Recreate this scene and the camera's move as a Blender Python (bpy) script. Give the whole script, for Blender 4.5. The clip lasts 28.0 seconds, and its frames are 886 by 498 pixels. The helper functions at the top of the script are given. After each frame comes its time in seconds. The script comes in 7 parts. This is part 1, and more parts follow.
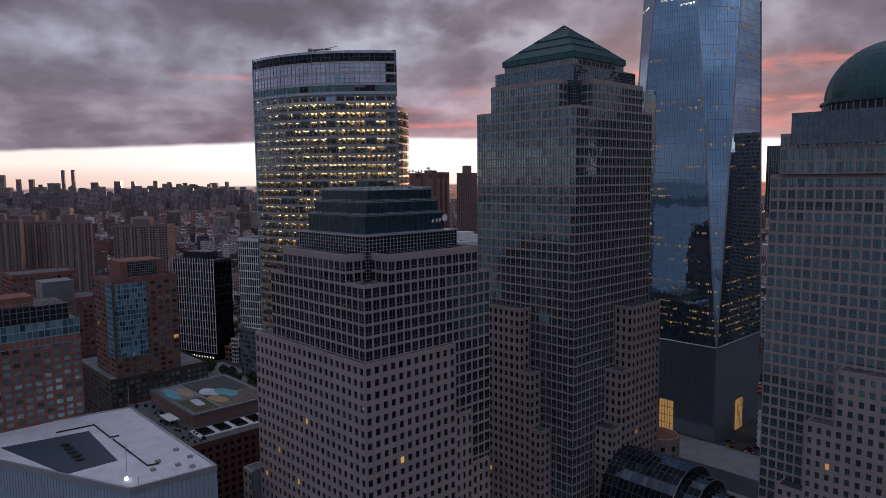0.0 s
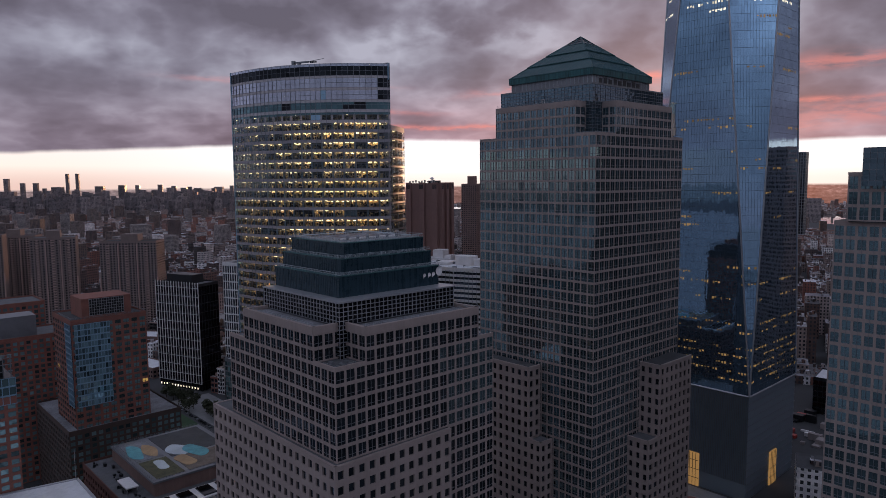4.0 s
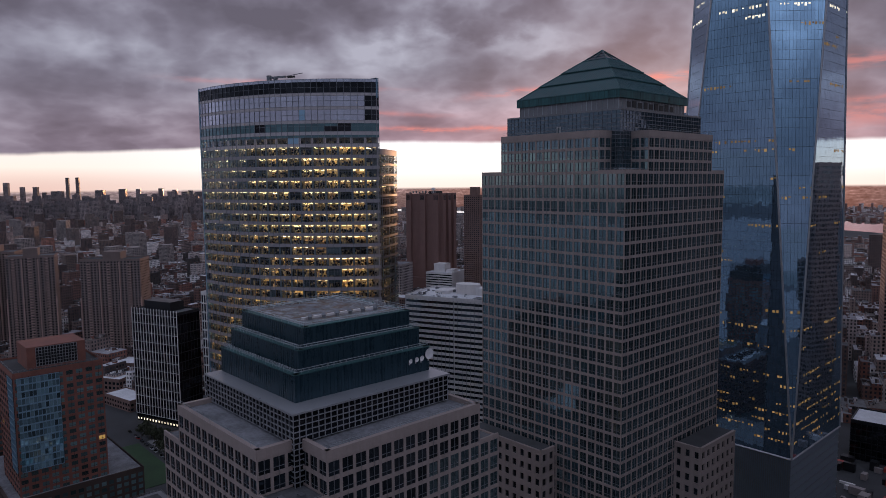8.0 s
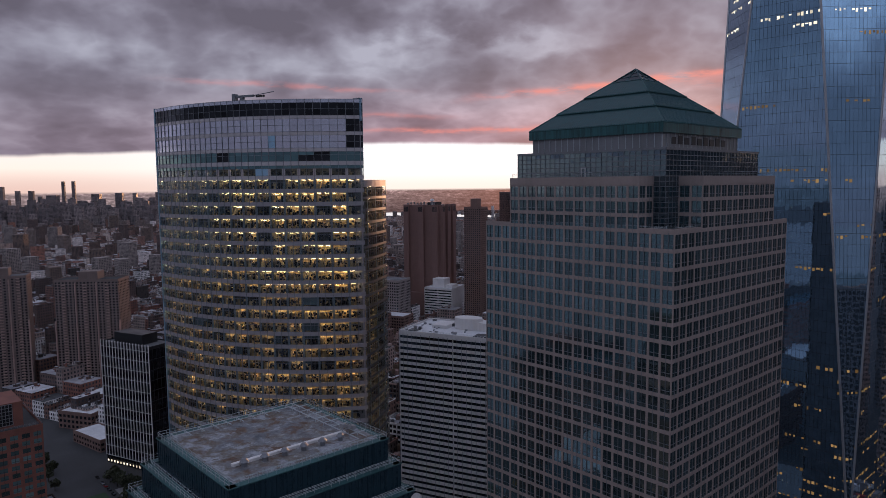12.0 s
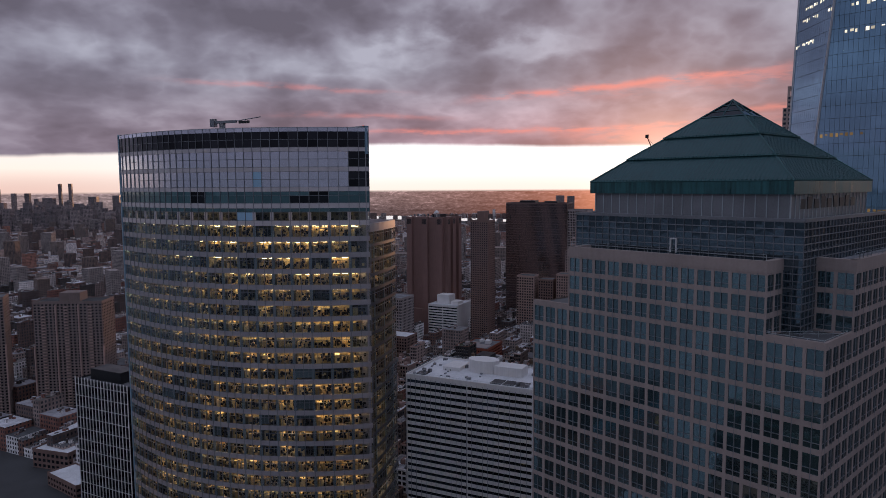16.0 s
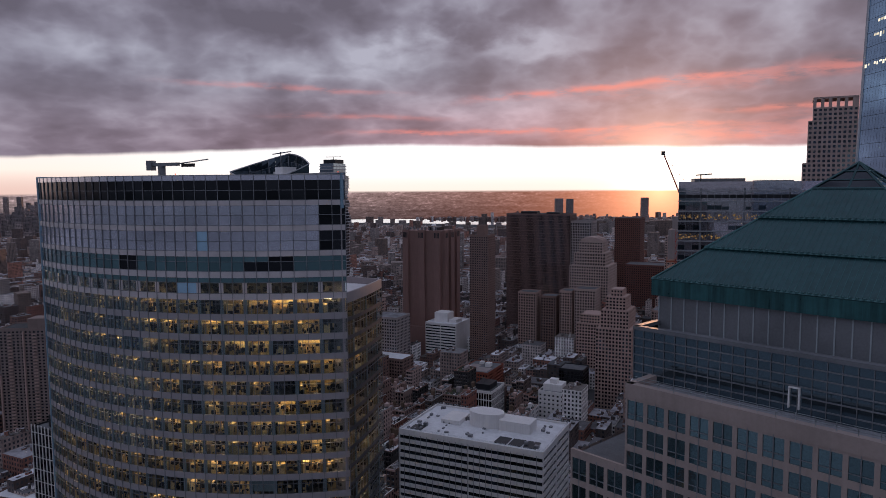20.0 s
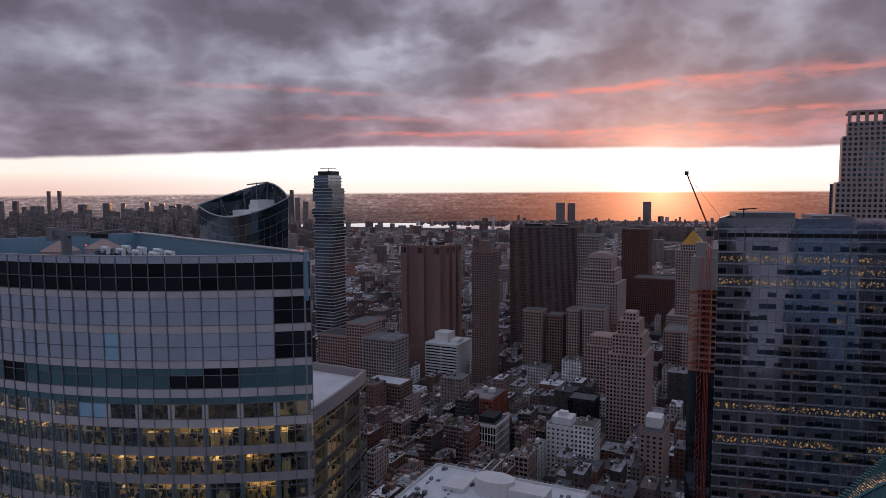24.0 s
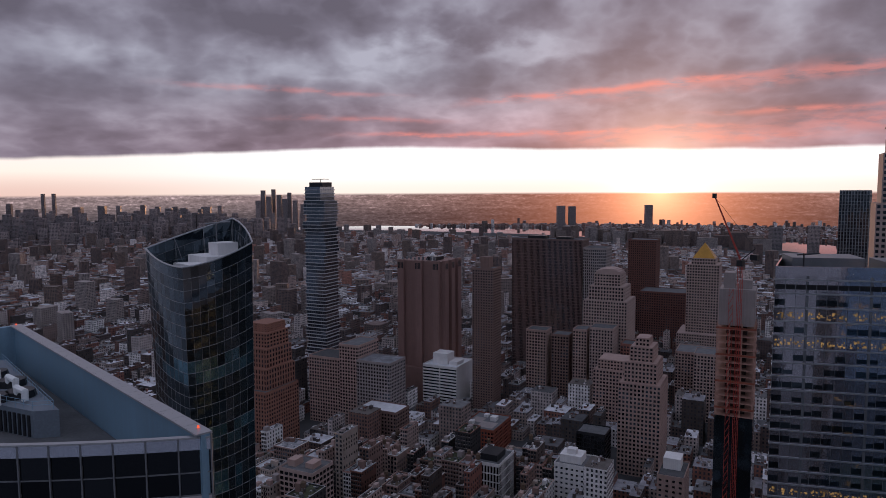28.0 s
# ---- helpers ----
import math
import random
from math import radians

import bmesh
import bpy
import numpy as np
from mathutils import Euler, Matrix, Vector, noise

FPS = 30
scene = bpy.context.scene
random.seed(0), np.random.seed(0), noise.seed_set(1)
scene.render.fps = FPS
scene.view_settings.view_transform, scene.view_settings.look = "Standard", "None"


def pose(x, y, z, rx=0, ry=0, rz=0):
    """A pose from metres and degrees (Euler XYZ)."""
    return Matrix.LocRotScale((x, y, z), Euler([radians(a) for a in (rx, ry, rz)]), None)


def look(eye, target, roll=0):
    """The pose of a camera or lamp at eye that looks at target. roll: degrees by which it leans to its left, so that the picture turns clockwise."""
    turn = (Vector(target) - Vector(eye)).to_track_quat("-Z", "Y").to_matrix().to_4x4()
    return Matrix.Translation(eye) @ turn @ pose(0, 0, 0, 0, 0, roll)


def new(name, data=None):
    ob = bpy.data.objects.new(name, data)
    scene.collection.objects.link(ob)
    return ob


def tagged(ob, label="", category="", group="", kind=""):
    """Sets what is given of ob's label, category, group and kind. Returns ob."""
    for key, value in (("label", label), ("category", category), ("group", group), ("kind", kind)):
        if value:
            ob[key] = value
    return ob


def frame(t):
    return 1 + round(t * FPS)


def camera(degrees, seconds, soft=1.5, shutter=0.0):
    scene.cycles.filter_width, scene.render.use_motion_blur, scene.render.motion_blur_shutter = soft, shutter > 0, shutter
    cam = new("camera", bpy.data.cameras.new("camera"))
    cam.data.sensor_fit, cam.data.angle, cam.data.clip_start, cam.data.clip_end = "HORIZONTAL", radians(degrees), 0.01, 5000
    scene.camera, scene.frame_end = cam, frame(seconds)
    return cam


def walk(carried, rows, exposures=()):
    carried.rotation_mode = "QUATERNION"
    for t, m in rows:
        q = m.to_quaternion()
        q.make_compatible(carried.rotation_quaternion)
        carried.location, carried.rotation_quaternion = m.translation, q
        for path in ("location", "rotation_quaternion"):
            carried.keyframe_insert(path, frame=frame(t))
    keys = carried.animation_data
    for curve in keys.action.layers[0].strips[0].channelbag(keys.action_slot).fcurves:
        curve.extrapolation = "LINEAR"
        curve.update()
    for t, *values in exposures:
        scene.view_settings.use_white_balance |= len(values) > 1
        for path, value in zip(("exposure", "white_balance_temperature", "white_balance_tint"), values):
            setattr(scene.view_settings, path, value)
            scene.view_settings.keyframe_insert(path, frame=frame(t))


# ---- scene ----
cam = camera(65.64, 28.0, soft=0.55)
# seconds, eye x, y, z, yaw, pitch, roll
ROWS = [
    (0, 0.00, 0.00, 157.43, 46.67, -5.85, 0.55),
    (1, -6.83, 7.04, 160.72, 46.65, -5.82, 0.52),
    (2, -14.20, 15.36, 164.02, 46.79, -5.76, 0.49),
    (3, -21.71, 24.37, 167.16, 47.03, -5.72, 0.47),
    (4, -29.49, 33.23, 170.47, 47.23, -5.67, 0.47),
    (5, -37.43, 41.63, 173.80, 47.37, -5.65, 0.49),
    (6, -45.47, 49.93, 177.18, 47.46, -5.61, 0.50),
    (7, -53.45, 58.32, 180.53, 47.50, -5.57, 0.49),
    (8, -61.48, 66.87, 183.83, 47.53, -5.54, 0.48),
    (9, -69.61, 75.45, 187.21, 47.51, -5.50, 0.48),
    (10, -77.82, 84.07, 190.65, 47.46, -5.48, 0.50),
    (11, -85.94, 92.44, 194.00, 47.45, -5.46, 0.51),
    (12, -95.08, 99.88, 197.29, 47.55, -5.43, 0.51),
    (13, -104.79, 106.69, 200.66, 47.56, -5.41, 0.48),
    (14, -114.62, 113.19, 204.07, 47.55, -5.38, 0.43),
    (15, -124.59, 119.64, 207.48, 47.55, -5.35, 0.38),
    (16, -134.56, 126.45, 210.84, 47.54, -5.33, 0.34),
    (17, -143.24, 134.40, 214.30, 47.44, -5.31, 0.31),
    (18, -151.80, 142.43, 217.72, 47.41, -5.29, 0.31),
    (19, -160.02, 150.02, 221.28, 47.37, -5.27, 0.34),
    (20, -167.99, 157.31, 224.99, 47.35, -5.27, 0.38),
    (21, -175.98, 164.80, 228.59, 47.40, -5.24, 0.40),
    (22, -184.08, 172.06, 231.75, 47.39, -5.22, 0.40),
    (23, -192.72, 179.42, 235.01, 47.41, -5.18, 0.38),
    (24, -201.50, 187.62, 238.48, 47.37, -5.13, 0.36),
    (25, -210.47, 195.90, 241.91, 47.36, -5.10, 0.34),
    (26, -219.40, 203.99, 245.17, 47.34, -5.12, 0.33),
    (27, -227.96, 212.26, 248.25, 47.35, -5.13, 0.32),
    (28, -236.40, 220.37, 251.49, 47.31, -5.08, 0.31),
]
walk(cam, [(t, pose(x, y, z, 90 + pitch, roll, yaw)) for t, x, y, z, yaw, pitch, roll in ROWS])

# ---------------------------------------------------------------- light
SUN_AZ = 29.9      # degrees to the left of +y
SUN_EL = 0.7
sun_dir = Vector((-math.sin(radians(SUN_AZ)) * math.cos(radians(SUN_EL)), math.cos(radians(SUN_AZ)) * math.cos(radians(SUN_EL)), math.sin(radians(SUN_EL))))
sun_data = bpy.data.lights.new("sun", "SUN")
sun_data.energy, sun_data.angle, sun_data.color = 0.8, radians(0.8), (1.0, 0.5, 0.25)
sun = new("sun", sun_data)
sun.matrix_world = look((0, 0, 900), Vector((0, 0, 900)) - sun_dir)


class Nodes:
    """Short-hand for building a node tree."""

    def __init__(self, tree):
        self.tree = tree
        tree.nodes.clear()

    def add(self, kind, ins=None):
        n = self.tree.nodes.new(kind)
        for k, v in (ins or {}).items():
            self.put(n.inputs[k], v)
        return n

    def put(self, socket, v):
        if isinstance(v, bpy.types.NodeSocket):
            self.tree.links.new(v, socket)
        elif isinstance(v, bpy.types.Node):
            self.tree.links.new(v.outputs[0], socket)
        else:
            socket.default_value = v

    def math(self, op, a, b=0.0, c=0.0, clamp=False):
        n = self.tree.nodes.new("ShaderNodeMath")
        n.operation, n.use_clamp = op, clamp
        for s, v in zip(n.inputs, (a, b, c)):
            self.put(s, v)
        return n.outputs[0]

    def mix(self, fac, a, b, blend="MIX"):
        n = self.tree.nodes.new("ShaderNodeMix")
        n.data_type, n.blend_type = "RGBA", blend
        self.put(n.inputs[0], fac)
        self.put(n.inputs[6], a if not isinstance(a, tuple) else (*a[:3], 1))
        self.put(n.inputs[7], b if not isinstance(b, tuple) else (*b[:3], 1))
        return n.outputs[2]

    def ramp(self, fac, stops, interp="LINEAR"):
        n = self.tree.nodes.new("ShaderNodeValToRGB")
        self.put(n.inputs[0], fac)
        e = n.color_ramp.elements
        n.color_ramp.interpolation = interp
        while len(e) < len(stops):
            e.new(0.5)
        for el, (p, col) in zip(e, stops):
            el.position = p
            el.color = (*col, 1) if isinstance(col, tuple) else (col, col, col, 1)
        return n.outputs[0]

    def smooth(self, v, lo, hi, a=0.0, b=1.0):
        n = self.tree.nodes.new("ShaderNodeMapRange")
        n.interpolation_type = "SMOOTHSTEP"
        self.put(n.inputs[0], v)
        for i, x in ((1, lo), (2, hi), (3, a), (4, b)):
            self.put(n.inputs[i], x)
        return n.outputs[0]

    def noise(self, vec, scale, detail=4.0, rough=0.5, dist=0.0):
        n = self.tree.nodes.new("ShaderNodeTexNoise")
        self.put(n.inputs["Vector"], vec)
        for k, v in (("Scale", scale), ("Detail", detail), ("Roughness", rough), ("Distortion", dist)):
            n.inputs[k].default_value = v
        return n.outputs[0]

    def xyz(self, x, y, z):
        n = self.tree.nodes.new("ShaderNodeCombineXYZ")
        for s, v in zip(n.inputs, (x, y, z)):
            self.put(s, v)
        return n.outputs[0]


def build_sky():
    world = bpy.data.worlds.new("world")
    scene.world = world
    world.use_nodes = True
    N = Nodes(world.node_tree)
    co = N.tree.nodes.new("ShaderNodeTexCoord").outputs["Generated"]
    sep = N.add("ShaderNodeSeparateXYZ", {0: co})
    x, y, z = sep.outputs
    el = N.math("MULTIPLY", N.math("ARCSINE", z), 57.2958)
    # azimuth in degrees to the right of the sun
    az = N.math("MULTIPLY", N.math("ARCTAN2", x, y), 57.2958)
    az = N.math("ADD", az, SUN_AZ)
    az = N.math("WRAP", az, 180.0, -180.0)
    nish = N.add("ShaderNodeTexSky")
    nish.sky_type, nish.sun_disc = "NISHITA", False
    nish.sun_elevation, nish.sun_rotation, nish.dust_density = radians(SUN_EL + 0.8), radians(-SUN_AZ), 1.5
    nish_col = N.mix(1.0, nish.outputs[0], (0.1, 0.1, 0.1), "MULTIPLY")
    # cloud deck: heaped lumps with flat dark undersides, wrapped round the horizon
    rad = N.math("MULTIPLY", az, math.pi / 180)
    ca, sa = N.math("COSINE", rad), N.math("SINE", rad)
    pe = N.math("MULTIPLY", N.math("LOGARITHM", N.math("ADD", N.math("MAXIMUM", el, 0.0), 9.0), math.e), 6.6)

    def deck(lift, reach, scale, detail, rough, seed):
        v = N.xyz(N.math("ADD", N.math("MULTIPLY", ca, reach), seed), N.math("MULTIPLY", sa, reach), N.math("ADD", pe, lift))
        return N.noise(v, scale, detail, rough)

    big = deck(0.0, 9.0, 0.5, 2.0, 0.45, 3.7)
    mid = deck(0.0, 11.0, 0.85, 4.0, 0.44, 0.0)
    above = deck(0.35, 11.0, 0.85, 4.0, 0.44, 0.0)
    puff = N.math("ABSOLUTE", N.math("SUBTRACT", deck(0.0, 11.0, 1.5, 3.0, 0.42, 11.0), 0.5))
    dens = N.math("ADD", N.math("MULTIPLY", big, 0.4), N.math("MULTIPLY", mid, 0.6))
    dens = N.math("ADD", dens, N.math("MULTIPLY", N.math("SUBTRACT", puff, 0.08), 0.34))
    dens = N.math("ADD", dens, N.math("MULTIPLY", N.math("SUBTRACT", above, mid), 0.36))
    # the heaviest masses (+) and the thin bright breaks (-): azimuth, elevation, half width, half height, weight
    warp = N.math("SUBTRACT", deck(0.0, 9.0, 0.9, 4.0, 0.55, 21.0), 0.5)
    warp2 = N.math("SUBTRACT", deck(0.0, 9.0, 1.6, 4.0, 0.55, 31.0), 0.5)
    waz, wel = N.math("ADD", az, N.math("MULTIPLY", warp, 16.0)), N.math("ADD", el, N.math("MULTIPLY", warp2, 5.0))
    for a0, e0, wa, we, k in ((-46, 9.7, 4, 1.6, -.7), (-31.5, 9.8, 3, 1.2, -.7), (-20.4, 10.4, 5, 1.6, -.9), (-11, 11.0, 4.5, 1.3, -1.0), (-14, 6.0, 7, 1.0, -.7), (-42, 14, 7, 1.5, -.6), (4, 13, 9, 2.2, -.6), (-4, 5.6, 7, .8, -.35),
                              (-27, 12.6, 12, 1.5, .8), (-15, 12.7, 6, 1.2, .9), (-38.5, 9.4, 5, 1.6, .7), (-25, 8.3, 5, 1.3, .7), (-5.5, 9.7, 7, 1.0, .7), (1, 6.9, 9, .8, .5), (14, 9.3, 6, 1.7, .6), (-38, 4.7, 12, 1.1, .7), (-49, 11.6, 5, 1.2, .5)):
        qa, qe = N.math("DIVIDE", N.math("SUBTRACT", waz, a0), wa), N.math("DIVIDE", N.math("SUBTRACT", wel, e0), we)
        rr = N.math("ADD", N.math("MULTIPLY", qa, qa), N.math("MULTIPLY", qe, qe))
        dens = N.math("ADD", dens, N.math("MULTIPLY", N.math("EXPONENT", N.math("MULTIPLY", rr, -1.0)), 0.1 * k))
    # away from the sun the deck is bluer
    toward = N.smooth(ca, -0.3, 0.65)
    toward = N.math("MULTIPLY", toward, N.smooth(el, 60.0, 22.0))
    near_cols = N.ramp(dens, [(0.32, (0.40, 0.39, 0.455)), (0.40, (0.305, 0.292, 0.35)), (0.48, (0.225, 0.207, 0.258)), (0.55, (0.168, 0.150, 0.192)), (0.65, (0.118, 0.103, 0.134))])
    far_cols = N.ramp(dens, [(0.34, (0.605, 0.66, 0.825)), (0.44, (0.40, 0.436, 0.56)), (0.52, (0.265, 0.281, 0.37)), (0.62, (0.178, 0.187, 0.25))])
    west = N.math("MULTIPLY", N.smooth(ca, 0.1, -0.5), N.smooth(el, 20.0, 9.0))
    far_cols = N.mix(N.math("MULTIPLY", west, 0.82), far_cols, (0.09, 0.10, 0.135))
    cloud = N.mix(toward, far_cols, near_cols)
    # reddish underside low down, strongest by the sun
    near_sun = N.smooth(N.math("ABSOLUTE", N.math("SUBTRACT", az, -2.0)), 45.0, 4.0)
    low = N.smooth(el, 9.5, 3.0)
    pink = N.math("MULTIPLY", low, N.math("ADD", 0.30, N.math("MULTIPLY", near_sun, 0.7)))
    pinkcol = N.mix(1.0, cloud, (1.45, 1.0, 0.97), "MULTIPLY")
    cloud = N.mix(pink, cloud, pinkcol)
    # glowing streaks of lit cloud
    wob = N.noise(N.xyz(N.math("MULTIPLY", az, 0.13), N.math("MULTIPLY", el, 0.15), 1.7), 1.0, 5.0, 0.6)
    wob = N.math("MULTIPLY", N.math("SUBTRACT", wob, 0.5), 1.5)
    rag = N.smooth(N.noise(N.xyz(N.math("MULTIPLY", az, 0.35), N.math("MULTIPLY", el, 1.6), 5.0), 1.0, 4.0, 0.6), 0.3, 0.6)
    for base, slope, width, a0, a1, strength in ((8.0, 0.075, 0.26, -14.0, 7.5, 0.8), (7.6, 0.05, 0.6, -8.0, 12.0, 0.30), (4.5, 0.01, 0.2, -24.0, 6.0, 0.8), (4.0, -0.01, 0.4, -8.0, 9.0, 0.55), (5.6, 0.0, 0.20, 4.0, 16.0, 0.6), (6.9, -0.03, 0.2, -38.0, -22.0, 0.35), (5.6, 0.0, 0.2, -30.0, -18.0, 0.35), (3.6, 0.0, 0.35, -6.0, 10.0, 0.5), (8.1, 0.0, 0.35, 8.0, 34.0, 0.5), (4.6, 0.0, 0.8, 8.0, 34.0, 0.45)):
        d = N.math("SUBTRACT", N.math("ADD", el, wob), N.math("ADD", base, N.math("MULTIPLY", az, slope)))
        band = N.math("EXPONENT", N.math("MULTIPLY", N.math("POWER", N.math("DIVIDE", N.math("ABSOLUTE", d), width), 2.0), -1.0))
        win = N.math("MULTIPLY", N.smooth(az, a0 - 4, a0 + 6), N.smooth(az, a1 + 4, a1 - 5))
        cloud = N.mix(N.math("MULTIPLY", N.math("MULTIPLY", N.math("MULTIPLY", band, win), rag), strength), cloud, (0.80, 0.235, 0.20))
    # open strip above the horizon
    edge_n = N.noise(N.xyz(N.math("MULTIPLY", az, 0.07), 0.0, 4.0), 1.0, 6.0, 0.6)
    edge = N.math("ADD", N.smooth(az, -52.0, -22.0, 2.25, 3.25), N.math("MULTIPLY", N.math("SUBTRACT", edge_n, 0.5), 0.9))
    edge = N.math("SUBTRACT", edge, N.smooth(az, -20.0, 14.0, 0.0, 0.45))
    strip = N.smooth(N.math("SUBTRACT", el, edge), 0.22, -0.16)
    strip_near = N.ramp(N.smooth(el, -0.4, 3.6), [(0.0, (1.0, 0.84, 0.72)), (0.3, (1.06, 1.0, 0.94)), (1.0, (1.02, 0.97, 0.95))])
    strip_side = N.ramp(N.smooth(el, -0.4, 3.6), [(0.0, (0.82, 0.56, 0.47)), (0.4, (1.0, 0.84, 0.72)), (1.0, (0.96, 0.86, 0.80))])
    side = N.smooth(N.math("ABSOLUTE", N.math("SUBTRACT", az, -8.0)), 18.0, 42.0)
    back = N.smooth(N.math("ABSOLUTE", az), 70.0, 130.0)
    strip_col = N.mix(side, strip_near, strip_side)
    strip_col = N.mix(back, strip_col, (0.13, 0.135, 0.17))
    sky = N.mix(strip, cloud, strip_col)
    # the sun, half risen, and its glow
    gd = N.math("SQRT", N.math("ADD", N.math("POWER", N.math("ABSOLUTE", az), 2.0), N.math("POWER", N.math("ABSOLUTE", N.math("SUBTRACT", el, -0.1)), 2.0)))
    core = N.math("EXPONENT", N.math("MULTIPLY", gd, -0.6))
    glow = N.math("EXPONENT", N.math("MULTIPLY", gd, -0.2))
    sky = N.mix(N.math("MULTIPLY", N.math("MULTIPLY", glow, 0.55), N.math("SUBTRACT", 1.0, strip)), sky, (1.0, 0.42, 0.30))
    sky = N.mix(core, sky, (3.0, 2.3, 1.7))
    sky = N.mix(0.05, sky, nish_col)
    # hazy far land below the horizon, out beyond the ground sheet
    fl = N.noise(N.xyz(N.math("MULTIPLY", az, 0.45), N.math("MULTIPLY", el, 4.0), 0.0), 1.0, 4.0, 0.6)
    fl2 = N.noise(N.xyz(N.math("MULTIPLY", az, 2.4), N.math("MULTIPLY", el, 6.5), 2.0), 1.0, 3.0, 0.8)
    tex = N.math("ADD", N.math("MULTIPLY", fl, 0.45), N.math("MULTIPLY", fl2, 0.72))
    # haze painted in as a paler land colour towards the horizon
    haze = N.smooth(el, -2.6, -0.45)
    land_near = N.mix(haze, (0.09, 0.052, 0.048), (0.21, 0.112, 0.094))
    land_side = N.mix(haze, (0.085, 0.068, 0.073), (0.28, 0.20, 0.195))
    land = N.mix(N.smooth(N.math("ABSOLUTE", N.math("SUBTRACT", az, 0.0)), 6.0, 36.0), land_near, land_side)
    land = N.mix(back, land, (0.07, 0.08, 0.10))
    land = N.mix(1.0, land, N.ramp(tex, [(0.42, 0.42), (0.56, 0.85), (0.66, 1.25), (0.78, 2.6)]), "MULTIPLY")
    # the sun's glow over the land, painted as orange colour
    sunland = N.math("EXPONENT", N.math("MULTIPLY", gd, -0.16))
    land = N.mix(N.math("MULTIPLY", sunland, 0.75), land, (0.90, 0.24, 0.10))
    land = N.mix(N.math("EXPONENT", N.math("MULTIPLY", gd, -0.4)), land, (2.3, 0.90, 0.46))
    horizon = N.smooth(el, -0.58, -0.34)
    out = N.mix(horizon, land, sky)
    bg = N.add("ShaderNodeBackground", {"Color": N.mix(1.0, out, (0.975, 1.0, 1.055), "MULTIPLY"), "Strength": 1.16})
    N.add("ShaderNodeOutputWorld", {"Surface": bg})


build_sky()

# ---------------------------------------------------------------- materials
def surface(name, col, rough=0.75, metal=0.0, var=0.18, scale=0.12, grain=3.0, bump=0.15, streak=0.0, rnd=0.0, island=0.0, spec=0.4):
    m = bpy.data.materials.new(name)
    m.use_nodes = True
    N = Nodes(m.node_tree)
    co = N.tree.nodes.new("ShaderNodeTexCoord").outputs["Object"]
    a = N.noise(co, scale, 5.0, 0.6, 0.3)
    b = N.noise(co, grain, 4.0, 0.65)
    t = N.math("ADD", N.math("MULTIPLY", a, 0.6), N.math("MULTIPLY", b, 0.4))
    if streak:
        mp = N.add("ShaderNodeMapping", {0: co})
        mp.inputs["Scale"].default_value = (1.2, 1.2, 0.06)
        s = N.noise(mp.outputs[0], 1.0, 4.0, 0.6)
        t = N.math("ADD", N.math("MULTIPLY", t, 1 - streak), N.math("MULTIPLY", s, streak))
    f = N.smooth(t, 0.3, 0.7, 1 - var, 1 + var)
    if rnd:
        r = N.tree.nodes.new("ShaderNodeObjectInfo").outputs["Random"]
        f = N.math("MULTIPLY", f, N.math("ADD", 1 - rnd, N.math("MULTIPLY", r, 2 * rnd)))
    if island:
        r = N.tree.nodes.new("ShaderNodeNewGeometry").outputs["Random Per Island"]
        f = N.math("MULTIPLY", f, N.math("ADD", 1 - island, N.math("MULTIPLY", r, 2 * island)))
    c = N.mix(1.0, col, N.xyz(f, f, f), "MULTIPLY")
    p = N.add("ShaderNodeBsdfPrincipled", {"Base Color": c, "Metallic": metal, "Specular IOR Level": spec})
    N.put(p.inputs["Roughness"], N.smooth(t, 0.3, 0.7, max(0.02, rough - 0.1), min(1.0, rough + 0.1)))
    if bump:
        bn = N.add("ShaderNodeBump", {"Height": b, "Strength": bump, "Distance": 0.05})
        N.put(p.inputs["Normal"], bn.outputs[0])
    N.add("ShaderNodeOutputMaterial", {"Surface": p})
    return m


def mirror_glass(name, col, rough=0.04, var=0.25, wave=0.02, metal=0.9):
    """Solar-coated office glass, reflecting with a tint that differs from pane to pane."""
    m = bpy.data.materials.new(name)
    m.use_nodes = True
    N = Nodes(m.node_tree)
    co = N.tree.nodes.new("ShaderNodeTexCoord").outputs["Object"]
    r = N.tree.nodes.new("ShaderNodeNewGeometry").outputs["Random Per Island"]
    o = N.tree.nodes.new("ShaderNodeObjectInfo").outputs["Random"]
    r = N.math("FRACT", N.math("ADD", r, o))
    f = N.math("ADD", 1 - var, N.math("MULTIPLY", r, 2 * var))
    c = N.mix(1.0, col, N.xyz(f, f, f), "MULTIPLY")
    b = N.noise(co, 0.6, 2.0, 0.5)
    bn = N.add("ShaderNodeBump", {"Height": b, "Strength": 0.5, "Distance": wave})
    p = N.add("ShaderNodeBsdfPrincipled", {"Base Color": c, "Metallic": metal, "Roughness": rough, "Normal": bn.outputs[0]})
    N.add("ShaderNodeOutputMaterial", {"Surface": p})
    return m


